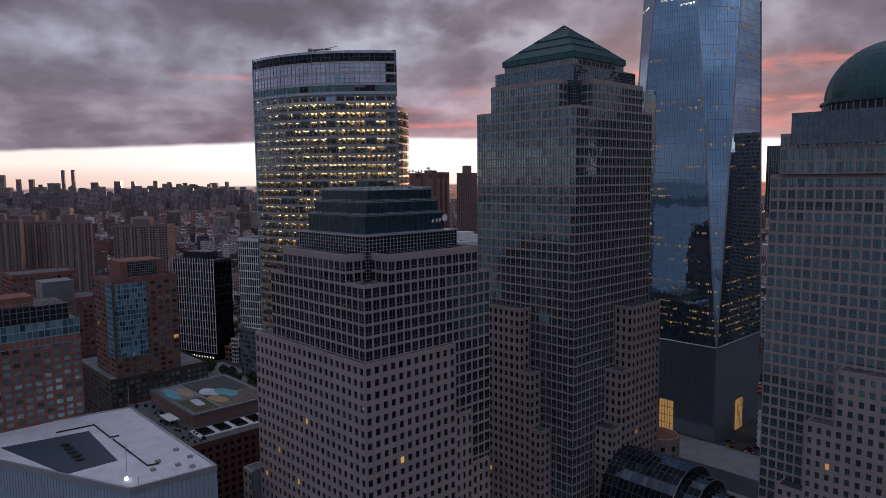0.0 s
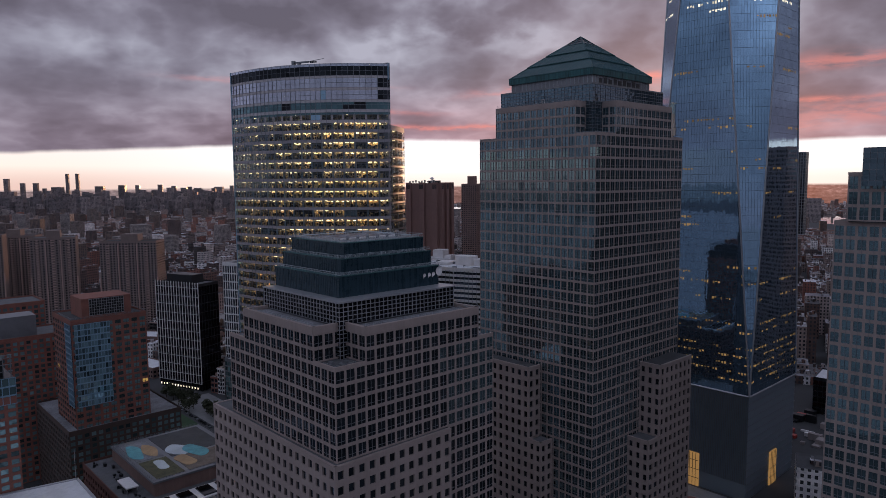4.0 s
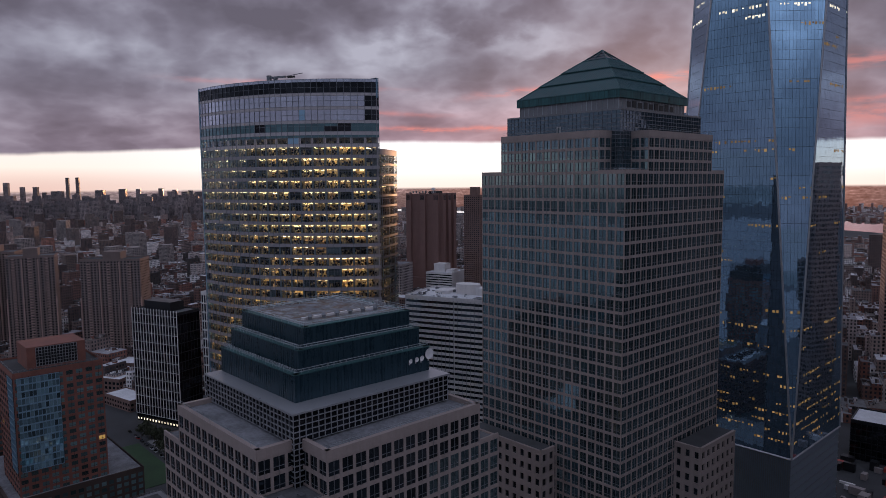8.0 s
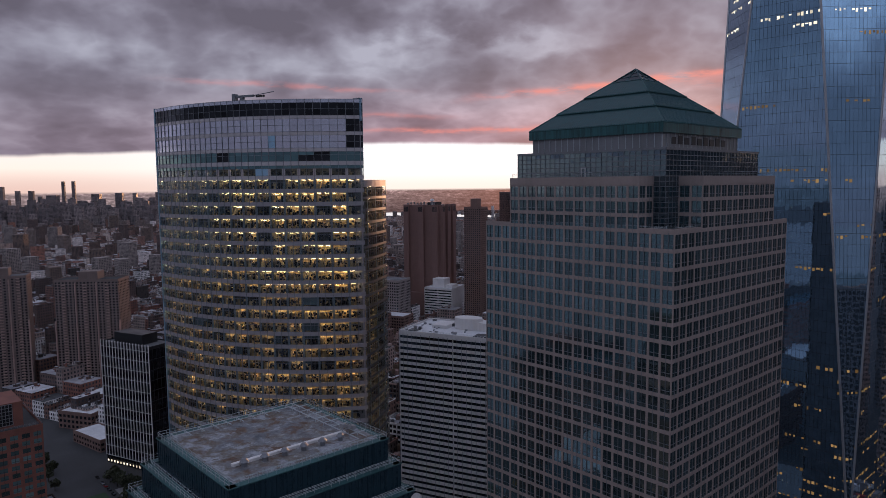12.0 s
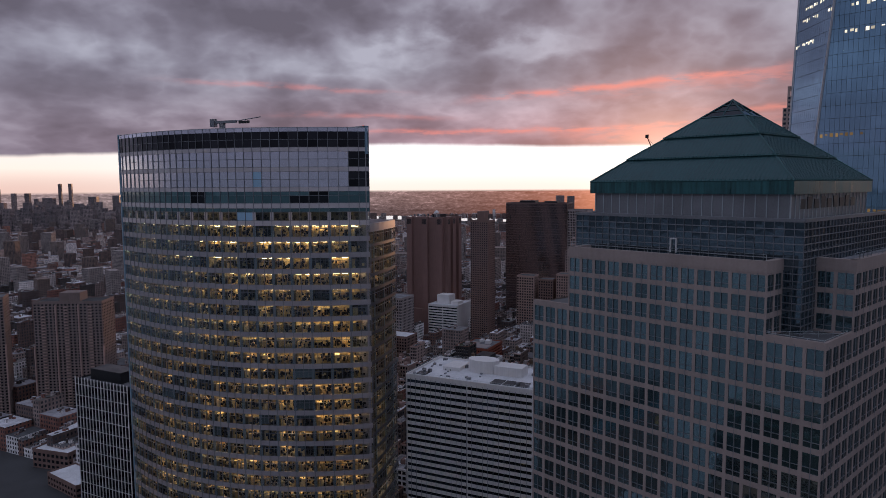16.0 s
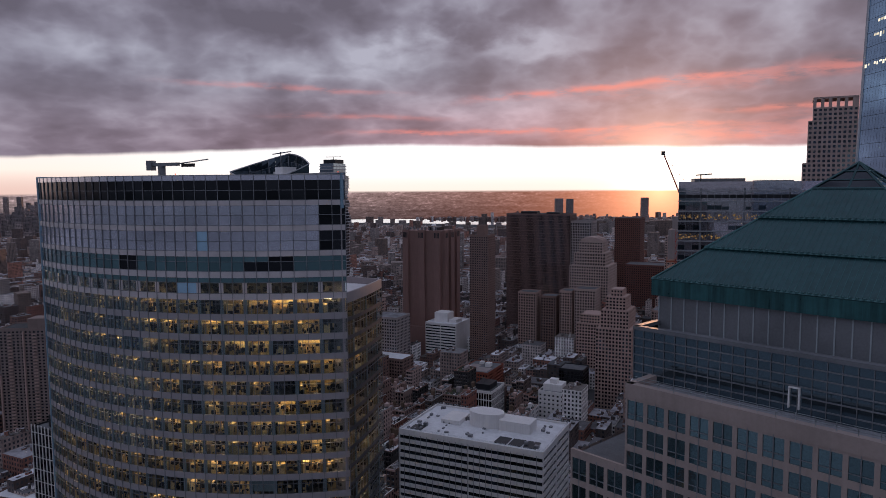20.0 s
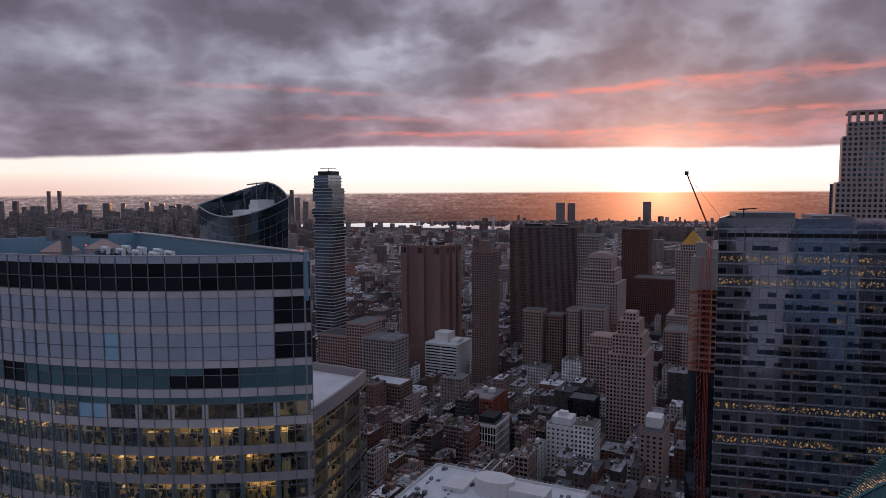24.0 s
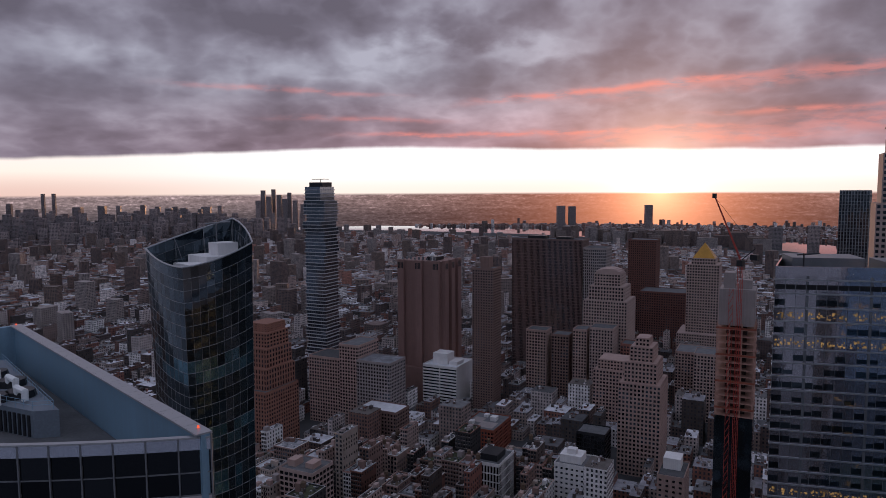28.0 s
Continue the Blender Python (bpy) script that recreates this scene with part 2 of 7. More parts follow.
def clear_glass(name, tint, gloss):
    """Window glass that one looks through: tinted, with a sky reflection."""
    m = bpy.data.materials.new(name)
    m.use_nodes = True
    N = Nodes(m.node_tree)
    tr = N.add("ShaderNodeBsdfTransparent", {"Color": (*tint, 1)})
    gl = N.add("ShaderNodeBsdfGlossy", {"Color": (0.72, 0.85, 0.95, 1), "Roughness": 0.03})
    lw = N.add("ShaderNodeFresnel", {"IOR": 1.45})
    fac = N.math("ADD", gloss, N.math("MULTIPLY", lw.outputs[0], 0.3), clamp=True)
    mx = N.add("ShaderNodeMixShader", {0: fac, 1: tr, 2: gl})
    N.add("ShaderNodeOutputMaterial", {"Surface": mx})
    return m


def lamp_mat(name, col, strength):
    m = bpy.data.materials.new(name)
    m.use_nodes = True
    N = Nodes(m.node_tree)
    r = N.tree.nodes.new("ShaderNodeNewGeometry").outputs["Random Per Island"]
    e = N.add("ShaderNodeEmission", {"Color": (*col, 1), "Strength": N.math("MULTIPLY", N.math("ADD", 0.35, r), strength)})
    N.add("ShaderNodeOutputMaterial", {"Surface": e})
    m.cycles.emission_sampling = "NONE"
    return m


def city_wall(name, cols, win=(3.2, 3.6), frac=(0.48, 0.55), roofs=()):
    """Facades of buildings far off: window rows laid out in metres on the walls."""
    m = bpy.data.materials.new(name)
    m.use_nodes = True
    N = Nodes(m.node_tree)
    uv = N.tree.nodes.new("ShaderNodeUVMap").outputs[0]
    sep = N.add("ShaderNodeSeparateXYZ", {0: uv})
    isl = N.tree.nodes.new("ShaderNodeNewGeometry").outputs["Random Per Island"]
    u = N.math("DIVIDE", sep.outputs[0], win[0])
    v = N.math("DIVIDE", sep.outputs[1], win[1])
    fu = N.math("ABSOLUTE", N.math("SUBTRACT", N.math("FRACT", u), 0.5))
    fv = N.math("ABSOLUTE", N.math("SUBTRACT", N.math("FRACT", v), 0.5))
    w = N.math("MULTIPLY", N.math("LESS_THAN", fu, frac[0] / 2), N.math("LESS_THAN", fv, frac[1] / 2))
    wall = N.math("GREATER_THAN", sep.outputs[0], 0.0)
    w = N.math("MULTIPLY", w, wall)
    ids = N.xyz(N.math("FLOOR", u), N.math("FLOOR", v), isl)
    wn = N.add("ShaderNodeTexWhiteNoise", {"Vector": ids})
    base = N.ramp(isl, [(i / len(cols), c) for i, c in enumerate(cols)], "CONSTANT")
    co = N.tree.nodes.new("ShaderNodeTexCoord").outputs["Object"]
    nz = N.smooth(N.noise(co, 0.15, 5.0, 0.65), 0.3, 0.7, 0.7, 1.25)
    if roofs:
        pick = N.math("FRACT", N.math("MULTIPLY", isl, 37.7))
        base = N.mix(wall, N.ramp(pick, [(i / len(roofs), c) for i, c in enumerate(roofs)], "CONSTANT"), base)
    base = N.mix(1.0, base, N.xyz(nz, nz, nz), "MULTIPLY")
    glass = N.mix(wn.outputs[0], (0.02, 0.022, 0.026), (0.09, 0.09, 0.10))
    col = N.mix(w, base, glass)
    rough = N.math("SUBTRACT", 0.85, N.math("MULTIPLY", w, 0.7))
    p = N.add("ShaderNodeBsdfPrincipled", {"Base Color": col, "Roughness": rough})
    N.add("ShaderNodeOutputMaterial", {"Surface": p})
    return m


def stained_roof():
    m = bpy.data.materials.new("stained_roof")
    m.use_nodes = True
    N = Nodes(m.node_tree)
    co = N.tree.nodes.new("ShaderNodeTexCoord").outputs["Object"]
    a, b, c = N.noise(co, 0.16, 4.0, 0.6, 0.4), N.noise(N.add("ShaderNodeVectorMath", {0: co, 1: (31, 7, 0)}).outputs[0], 0.3, 5.0, 0.65, 0.3), N.noise(co, 2.0, 4.0, 0.6)
    col = N.ramp(a, [(0.36, (0.09, 0.10, 0.115)), (0.47, (0.20, 0.205, 0.22)), (0.56, (0.17, 0.145, 0.12)), (0.64, (0.30, 0.31, 0.34))])
    col = N.mix(N.smooth(b, 0.5, 0.66), col, (0.13, 0.075, 0.05))
    col = N.mix(N.smooth(b, 0.47, 0.36), col, (0.33, 0.345, 0.37))
    f = N.smooth(c, 0.3, 0.7, 0.75, 1.2)
    p = N.add("ShaderNodeBsdfPrincipled", {"Base Color": N.mix(1.0, col, N.xyz(f, f, f), "MULTIPLY"), "Roughness": N.smooth(a, 0.4, 0.6, 0.5, 0.9)})
    N.add("ShaderNodeOutputMaterial", {"Surface": p})
    return m


STONE = surface("granite_cladding", (0.33, 0.263, 0.24), 0.7, var=0.16, scale=0.1, grain=2.0, streak=0.3)
COPPER = surface("copper_roof", (0.024, 0.070, 0.077), 0.36, metal=0.3, var=0.3, scale=0.2, grain=1.5, streak=0.45)
VERDIGRIS = surface("verdigris_eaves", (0.025, 0.092, 0.097), 0.35, metal=0.25, var=0.55, scale=0.25, grain=1.5, streak=0.7)
COPPER_SEAM = surface("copper_seam", (0.05, 0.13, 0.135), 0.5, metal=0.3, var=0.3)
TEAL_PANEL = surface("teal_metal_panel", (0.022, 0.050, 0.068), 0.3, metal=0.35, var=0.22, scale=0.3, streak=0.5)
RAIL = surface("painted_rail", (0.42, 0.46, 0.48), 0.5, metal=0.4, var=0.1, bump=0)
GLASS_BLUE = mirror_glass("coated_glass_blue", (0.185, 0.285, 0.315), var=0.25)
GLASS_SKY = mirror_glass("coated_glass_crown", (0.135, 0.195, 0.235), var=0.1)
GLASS_BLACK = mirror_glass("black_glass", (0.03, 0.033, 0.04), rough=0.06, var=0.4)
GLASS_DARK = mirror_glass("coated_glass_dark", (0.07, 0.09, 0.11), var=0.4)
GLASS_WTC = mirror_glass("coated_glass_tower", (0.29, 0.45, 0.61), rough=0.02, var=0.06, wave=0.006)
GLASS_7 = mirror_glass("coated_glass_silver", (0.54, 0.51, 0.56), rough=0.05, var=0.15)
GLASS_TEAL = mirror_glass("coated_glass_teal", (0.19, 0.30, 0.31), var=0.75, metal=0.5)
GLASS_CLEAR = clear_glass("office_glass", (0.92, 0.95, 0.94), 0.03)
LIT_WARM = lamp_mat("ceiling_light_warm", (1.0, 0.72, 0.38), 8.0)
LIT_DIM = lamp_mat("office_light_dim", (1.0, 0.60, 0.25), 0.24)
GLASS_GREEN = mirror_glass("green_band_glass", (0.13, 0.235, 0.26), var=0.2, metal=0.7)
LIT_PANE = lamp_mat("lit_room", (1.0, 0.60, 0.20), 0.4)
LIT_WHITE = lamp_mat("office_light_white", (1.0, 0.86, 0.66), 1.3)
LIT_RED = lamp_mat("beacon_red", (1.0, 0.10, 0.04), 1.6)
METAL_LIGHT = surface("light_metal_panel", (0.40, 0.40, 0.42), 0.35, metal=0.5, var=0.1, streak=0.4, bump=0.03)
METAL_BLUE = surface("blue_grey_panel", (0.225, 0.35, 0.45), 0.45, metal=0.3, var=0.14, streak=0.4, bump=0.04)
METAL_DARK = surface("dark_metal", (0.028, 0.029, 0.033), 0.4, metal=0.5, var=0.25)
METAL_MID = surface("grey_metal", (0.21, 0.215, 0.23), 0.45, metal=0.5, var=0.2)
ROOF_GRAVEL = surface("roof_gravel", (0.20, 0.20, 0.215), 0.9, var=0.45, scale=0.12, grain=1.2, bump=0.3)
ROOF_WHITE = surface("white_roof_membrane", (0.66, 0.66, 0.68), 0.7, var=0.14, scale=0.15, grain=0.8)
ROOF_TAR = surface("tar_roof", (0.10, 0.10, 0.105), 0.85, var=0.35, scale=0.2, rnd=0.5)
BRICK_RED = surface("red_brick", (0.235, 0.098, 0.075), 0.85, var=0.25, scale=0.2, grain=4.0)
DARK_BRICK = surface("dark_brick", (0.075, 0.052, 0.045), 0.85, rnd=0.4)
BRICK_BROWN = surface("brown_brick", (0.215, 0.135, 0.115), 0.85, var=0.22, streak=0.3)
BROWN_STONE = surface("brown_granite_slab", (0.235, 0.138, 0.12), 0.7, var=0.14, streak=0.5)
CONC_TAN = surface("tan_concrete", (0.40, 0.275, 0.24), 0.85, var=0.18, streak=0.35)
CONC_WHITE = surface("white_concrete", (0.72, 0.69, 0.68), 0.8, var=0.12, streak=0.4)
CONC_GREY = surface("grey_concrete", (0.31, 0.265, 0.255), 0.85, var=0.2, streak=0.35)
WALL_CORE = surface("office_core_wall", (0.17, 0.15, 0.12), 0.8, var=0.3, scale=0.25)
CEILING = surface("office_ceiling", (0.24, 0.21, 0.18), 0.85, var=0.2)
ASPHALT = surface("asphalt", (0.055, 0.055, 0.058), 0.85, var=0.3, scale=0.05, grain=1.0)
PAVING = surface("pavement_slabs", (0.24, 0.235, 0.235), 0.85, var=0.2, scale=0.1)
FOLIAGE = surface("winter_foliage", (0.055, 0.06, 0.035), 0.9, var=0.4, scale=0.3, island=0.4)
BARK = surface("bark", (0.06, 0.045, 0.035), 0.9, var=0.3)
CRANE_RED = surface("red_crane_paint", (0.42, 0.06, 0.045), 0.5, var=0.2)
LAWN = surface("turf", (0.04, 0.075, 0.035), 0.95, var=0.3, scale=0.05)
WATER_ROUGH = surface("wavy_river_water", (0.06, 0.07, 0.082), 0.25, var=0.2, scale=0.01, grain=0.05, bump=0.0, spec=1.0)
WATER = surface("river_water", (0.03, 0.035, 0.04), -0.05, var=0.2, scale=0.01, grain=0.05, bump=0.0, spec=0.8)
TOWN_ROOFS = [(0.10, 0.095, 0.10), (0.32, 0.31, 0.33), (0.17, 0.165, 0.17), (0.58, 0.57, 0.60), (0.24, 0.23, 0.25), (0.13, 0.11, 0.10), (0.08, 0.08, 0.085)]
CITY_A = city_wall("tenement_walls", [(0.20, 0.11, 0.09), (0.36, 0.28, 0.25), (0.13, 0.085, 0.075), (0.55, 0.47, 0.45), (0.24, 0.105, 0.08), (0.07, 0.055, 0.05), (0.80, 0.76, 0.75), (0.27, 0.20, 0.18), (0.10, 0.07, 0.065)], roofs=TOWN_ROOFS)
# far houses: distance haze put into the wall colours, paler and warmer than CITY_A
CITY_F = city_wall("hazed_far_house_walls", [(0.34, 0.19, 0.155), (0.50, 0.36, 0.31), (0.22, 0.13, 0.11), (0.64, 0.52, 0.47), (0.38, 0.18, 0.135), (0.40, 0.29, 0.26), (0.85, 0.76, 0.74), (0.15, 0.10, 0.085)], (3.2, 3.6), (0.4, 0.45), TOWN_ROOFS)
CITY_B = city_wall("tower_block_walls", [(0.19, 0.135, 0.115), (0.24, 0.185, 0.165), (0.15, 0.105, 0.095), (0.31, 0.26, 0.245)], (3.4, 2.9), (0.5, 0.5))


# ---------------------------------------------------------------- geometry helpers
class MB:
    """Collects boxes, prisms and quads into one mesh."""
    FACES = ((0, 3, 2, 1), (4, 5, 6, 7), (0, 1, 5, 4), (1, 2, 6, 5), (2, 3, 7, 6), (3, 0, 4, 7))

    def __init__(self):
        self.v, self.f = [], []

    def box(self, x0, x1, y0, y1, z0, z1):
        b = len(self.v)
        self.v += [(x0, y0, z0), (x1, y0, z0), (x1, y1, z0), (x0, y1, z0), (x0, y0, z1), (x1, y0, z1), (x1, y1, z1), (x0, y1, z1)]
        self.f += [tuple(b + i for i in f) for f in self.FACES]

    def obox(self, p, u, a0, a1, d0, d1, z0, z1):
        """A box along the wall from p in direction u; d is measured outwards, to the right of u."""
        nx, ny = u[1], -u[0]
        b = len(self.v)
        for z in (z0, z1):
            for a, d in ((a0, d1), (a1, d1), (a1, d0), (a0, d0)):
                self.v.append((p[0] + u[0] * a + nx * d, p[1] + u[1] * a + ny * d, z))
        self.f += [tuple(b + i for i in f) for f in self.FACES]

    def prism(self, poly, z0, z1):
        b, n = len(self.v), len(poly)
        self.v += [(x, y, z0) for x, y in poly] + [(x, y, z1) for x, y in poly]
        self.f += [tuple(range(b + n - 1, b - 1, -1)), tuple(range(b + n, b + 2 * n))]
        self.f += [(b + i, b + (i + 1) % n, b + n + (i + 1) % n, b + n + i) for i in range(n)]

    def face(self, *pts):
        b = len(self.v)
        self.v += [tuple(p) for p in pts]
        self.f.append(tuple(range(b, b + len(pts))))

    def bar(self, a, b, r, n=4):
        """A straight round bar from a to b."""
        a, b = Vector(a), Vector(b)
        d = (b - a).normalized()
        s = d.orthogonal().normalized()
        t = d.cross(s)
        k = len(self.v)
        for c in (a, b):
            for i in range(n):
                w = 2 * math.pi * (i + 0.5) / n
                self.v.append(tuple(c + s * (r * math.cos(w)) + t * (r * math.sin(w))))
        self.f += [(k + i, k + (i + 1) % n, k + n + (i + 1) % n, k + n + i) for i in range(n)]
        self.f += [tuple(range(k + n - 1, k - 1, -1)), tuple(range(k + n, k + 2 * n))]

    def cyl(self, x, y, z0, z1, r0, r1=None, n=12):
        r1 = r0 if r1 is None else r1
        k = len(self.v)
        for z, r in ((z0, r0), (z1, r1)):
            self.v += [(x + r * math.cos(2 * math.pi * i / n), y + r * math.sin(2 * math.pi * i / n), z) for i in range(n)]
        self.f += [(k + i, k + (i + 1) % n, k + n + (i + 1) % n, k + n + i) for i in range(n)]
        self.f += [tuple(range(k + n - 1, k - 1, -1)), tuple(range(k + n, k + 2 * n))]

    def mesh(self, name):
        me = bpy.data.meshes.new(name)
        me.from_pydata(self.v, [], self.f)
        me.update()
        return me


def thing(name, label, category, x=0, y=0, z=0, rot=0, group=""):
    ob = new(name)
    ob.empty_display_size = 1
    ob.matrix_world = pose(x, y, z, 0, 0, rot)
    return tagged(ob, label, category, group)


def part(name, mb, mat, parent, label="", kind=""):
    me = mb if isinstance(mb, bpy.types.Mesh) else mb.mesh(name)
    if mat and not me.materials:
        me.materials.append(mat)
    ob = new(name, me)
    ob.parent = parent
    return tagged(ob, label, kind=kind)


def setting(name, mb, mat, label="", category=""):
    me = mb.mesh(name)
    me.materials.append(mat)
    return tagged(new(name, me), label, category, kind="structure")


def rect(x0, x1, y0, y1):
    return [(x0, y0), (x1, y0), (x1, y1), (x0, y1)]


RNG = random.Random(7)


def facade(W, G, p0, p1, z0, z1, cols, rows, pier=1.0, span=1.2, depth=0.4, mull=0, M=None, tilt=0.004, lit=None, lit_chance=0.0, near=None):
    """A wall of piers W and spandrels with panes G set back, from p0 to p1, the outside to the right."""
    L = math.hypot(p1[0] - p0[0], p1[1] - p0[1])
    u = ((p1[0] - p0[0]) / L, (p1[1] - p0[1]) / L)
    mod, fl = L / cols, (z1 - z0) / rows
    us, vs = [0.0], [z0]
    for i in range(cols):
        us += [i * mod + pier / 2, (i + 1) * mod - pier / 2]
    for j in range(rows):
        vs += [z0 + j * fl + span / 2, z0 + (j + 1) * fl - span / 2]
    us.append(L)
    vs.append(z1)
    nx, ny = u[1], -u[0]
    b, nu = len(W.v), len(us)
    W.v += [(p0[0] + u[0] * a, p0[1] + u[1] * a, v) for v in vs for a in us]
    for j in range(len(vs) - 1):
        for i in range(nu - 1):
            k = b + j * nu + i
            q = (k, k + 1, k + nu + 1, k + nu)
            if i % 2 and j % 2:
                e = len(W.v)
                W.v += [(W.v[n][0] - nx * depth, W.v[n][1] - ny * depth, W.v[n][2]) for n in q]
                W.f += [(q[n], q[(n + 1) % 4], e + (n + 1) % 4, e + n) for n in range(4)]
            else:
                W.f.append(q)
    d = -depth - 0.02
    for i in range(cols):
        a0, a1 = i * mod + pier * 0.42, (i + 1) * mod - pier * 0.42
        for j in range(rows):
            b0, b1 = z0 + j * fl + span * 0.42, z0 + (j + 1) * fl - span * 0.42
            if near is not None and len(near) < 300 and j >= rows - 9:
                ac = (a0 + a1) / 2
                near.append((p0[0] + u[0] * ac + nx * d, p0[1] + u[1] * ac + ny * d, (b0 + b1) / 2, math.atan2(u[1], u[0]), a1 - a0, b1 - b0))
                continue
            t1, t2 = RNG.uniform(-tilt, tilt) * (a1 - a0), RNG.uniform(-tilt, tilt) * (b1 - b0)
            pts = []
            for a, b, e in ((a0, b0, -t1 - t2), (a1, b0, t1 - t2), (a1, b1, t1 + t2), (a0, b1, -t1 + t2)):
                dd = d + e
                pts.append((p0[0] + u[0] * a + nx * dd, p0[1] + u[1] * a + ny * dd, b))
            (lit if lit is not None and RNG.random() < lit_chance else G).face(*pts)
        if mull and M is not None:
            for k in range(1, mull + 1):
                a = i * mod + pier / 2 + (mod - pier) * k / (mull + 1)
                M.obox(p0, u, a - 0.06, a + 0.06, -depth + 0.02, -depth + 0.16, z0, z1)
    if mull and M is not None:
        for j in range(rows):
            h = z0 + j * fl + span / 2 + (fl - span) * 0.28
            M.obox(p0, u, pier / 2, L - pier / 2, -depth + 0.02, -depth + 0.12, h - 0.05, h + 0.05)


def railing(mb, poly, z, h=1.1, step=3.0, r=0.035):
    n = len(poly)
    for i in range(n):
        a, b = poly[i], poly[(i + 1) % n]
        L = math.hypot(b[0] - a[0], b[1] - a[1])
        for hh in (h, h * 0.55):
            mb.bar((*a, z + hh), (*b, z + hh), r)
        k = max(1, int(L / step))
        for j in range(k):
            x, y = a[0] + (b[0] - a[0]) * j / k, a[1] + (b[1] - a[1]) * j / k
            mb.bar((x, y, z), (x, y, z + h), r)

# ---------------------------------------------------------------- ground, water, roads
def ground():
    g = MB()
    n = 64
    for r0, r1 in ((0, 600), (600, 1800), (1800, 4950)):
        for i in range(n):
            a0, a1 = 2 * math.pi * i / n, 2 * math.pi * (i + 1) / n
            if r0 == 0:
                g.face((0, 0, 0), (r1 * math.cos(a0), r1 * math.sin(a0), 0), (r1 * math.cos(a1), r1 * math.sin(a1), 0))
            else:
                g.face((r0 * math.cos(a0), r0 * math.sin(a0), 0), (r1 * math.cos(a0), r1 * math.sin(a0), 0), (r1 * math.cos(a1), r1 * math.sin(a1), 0), (r0 * math.cos(a1), r0 * math.sin(a1), 0))
    setting("ground", g, ASPHALT, "dark asphalt city ground running to the horizon", "ground")
    w = MB()
    w.prism([(-300, 2500), (-300, 3300), (-1361, 3560), (-3012, 3570), (-3891, 3060), (-4560, 1850), (-4250, 2180), (-3448, 2795), (-2608, 3094), (-1595, 3179), (-1138, 2915)], -1, 0.3)
    setting("water", w, WATER, "pale river reflecting the dawn sky", "river")
    w = MB()
    w.box(-3600, 3600, -2600, -30, -1, 0.3)
    setting("water_west", w, WATER_ROUGH, "broad grey river behind the riverside towers", "river")
    r = MB()
    r.face((-60, 322, 0.1), (-60, 368, 0.1), (-420, 296, 0.1), (-420, 258, 0.1))
    r.face((-420, 258, 0.1), (-420, 296, 0.1), (-900, 190, 0.1), (-900, 150, 0.1))
    setting("road", r, ASPHALT, "wide multi-lane avenue", "road")
    p = MB()
    p.box(-175, -95, 296, 330, 0, 0.15)
    p.box(-250, -95, 352, 384, 0, 0.15)
    p.box(-560, -430, 232, 262, 0, 0.15)
    p.box(-300, -150, 186, 234, 0, 0.15)
    setting("pavement", p, PAVING, "pale paved plaza by the towers", "pavement")
    f = MB()
    f.box(-560, -480, 172, 226, 0, 0.2)
    setting("lawn", f, LAWN, "dark green ball field", "field")


ground()


def window_parts(parent, specs, mat, name="window"):
    """Single panes that share one mesh for each size."""
    made = {}
    for cx, cy, cz, ang, w, h in specs:
        key = (round(w, 2), round(h, 2))
        if key not in made:
            m = MB()
            m.box(-w / 2, w / 2, 0.0, 0.05, -h / 2, h / 2)
            made[key] = m.mesh(name)
            made[key].materials.append(mat)
        o = new(name, made[key])
        o.parent = parent
        o.matrix_local = Matrix.LocRotScale((cx, cy, cz), Euler((RNG.uniform(-.004, .004), 0, ang + RNG.uniform(-.004, .004))), None)


def tier(b, P, x0, x1, y0, y1, z0, z1, mats, cols, rows, pier, span, depth=0.45, mull=1, near=None, sides="SEW", core=True, lit=0.0, band=0.0):
    """One square storey group of a stone tower: a frame for each side."""
    stone, glass = mats
    M, G, L = MB(), MB(), MB()
    runs = {"S": ((x0, y0), (x1, y0)), "E": ((x1, y0), (x1, y1)), "N": ((x1, y1), (x0, y1)), "W": ((x0, y1), (x0, y0))}
    for s in sides:
        W = MB()
        a, c = runs[s]
        n = max(1, round(math.hypot(c[0] - a[0], c[1] - a[1]) / cols))
        facade(W, G, P(*a), P(*c), z0, z1 - band, n, rows, pier, span, depth, mull, M, lit=L, lit_chance=lit, near=near if s in "SE" else None)
        if band:
            u = ((c[0] - a[0]), (c[1] - a[1]))
            l = math.hypot(*u)
            W.obox(P(*a), (u[0] / l, u[1] / l), 0, l, -depth - 0.3, 0.06, z1 - band, z1)
        part("stone_frame", W, stone, b)
    if G.f:
        part("glazing", G, glass, b, kind="stuff")
    if L.f:
        part("lit_glazing", L, LIT_PANE, b, kind="stuff")
    if M.f:
        part("mullion", M, METAL_MID, b, kind="stuff")
    if core:
        c = MB()
        c.prism([P(*p) for p in rect(x0 + depth + .3, x1 - depth - .3, y0 + depth + .3, y1 - depth - .3)], max(0, z0 - 0.3), z1 - 0.15)
        part("roof_terrace", c, ROOF_TAR, b)


def step_parapet(b, P, x0, x1, y0, y1, xs, nx, ny, ys, z):
    """Low walls round the terraces that are left beside the notched upper storeys."""
    for xa, xb, ya, yb in ((x0, xs, y0, y0 + .45), (nx, x1, y0, y0 + .45), (x1 - .45, x1, y0 + .45, ny), (x1 - .45, x1, ys, y1)):
        m = MB()
        p, q = P(xa, ya), P(xb, yb)
        m.box(p[0], q[0], p[1], q[1], z, z + 0.75)
        part("parapet", m, STONE, b)


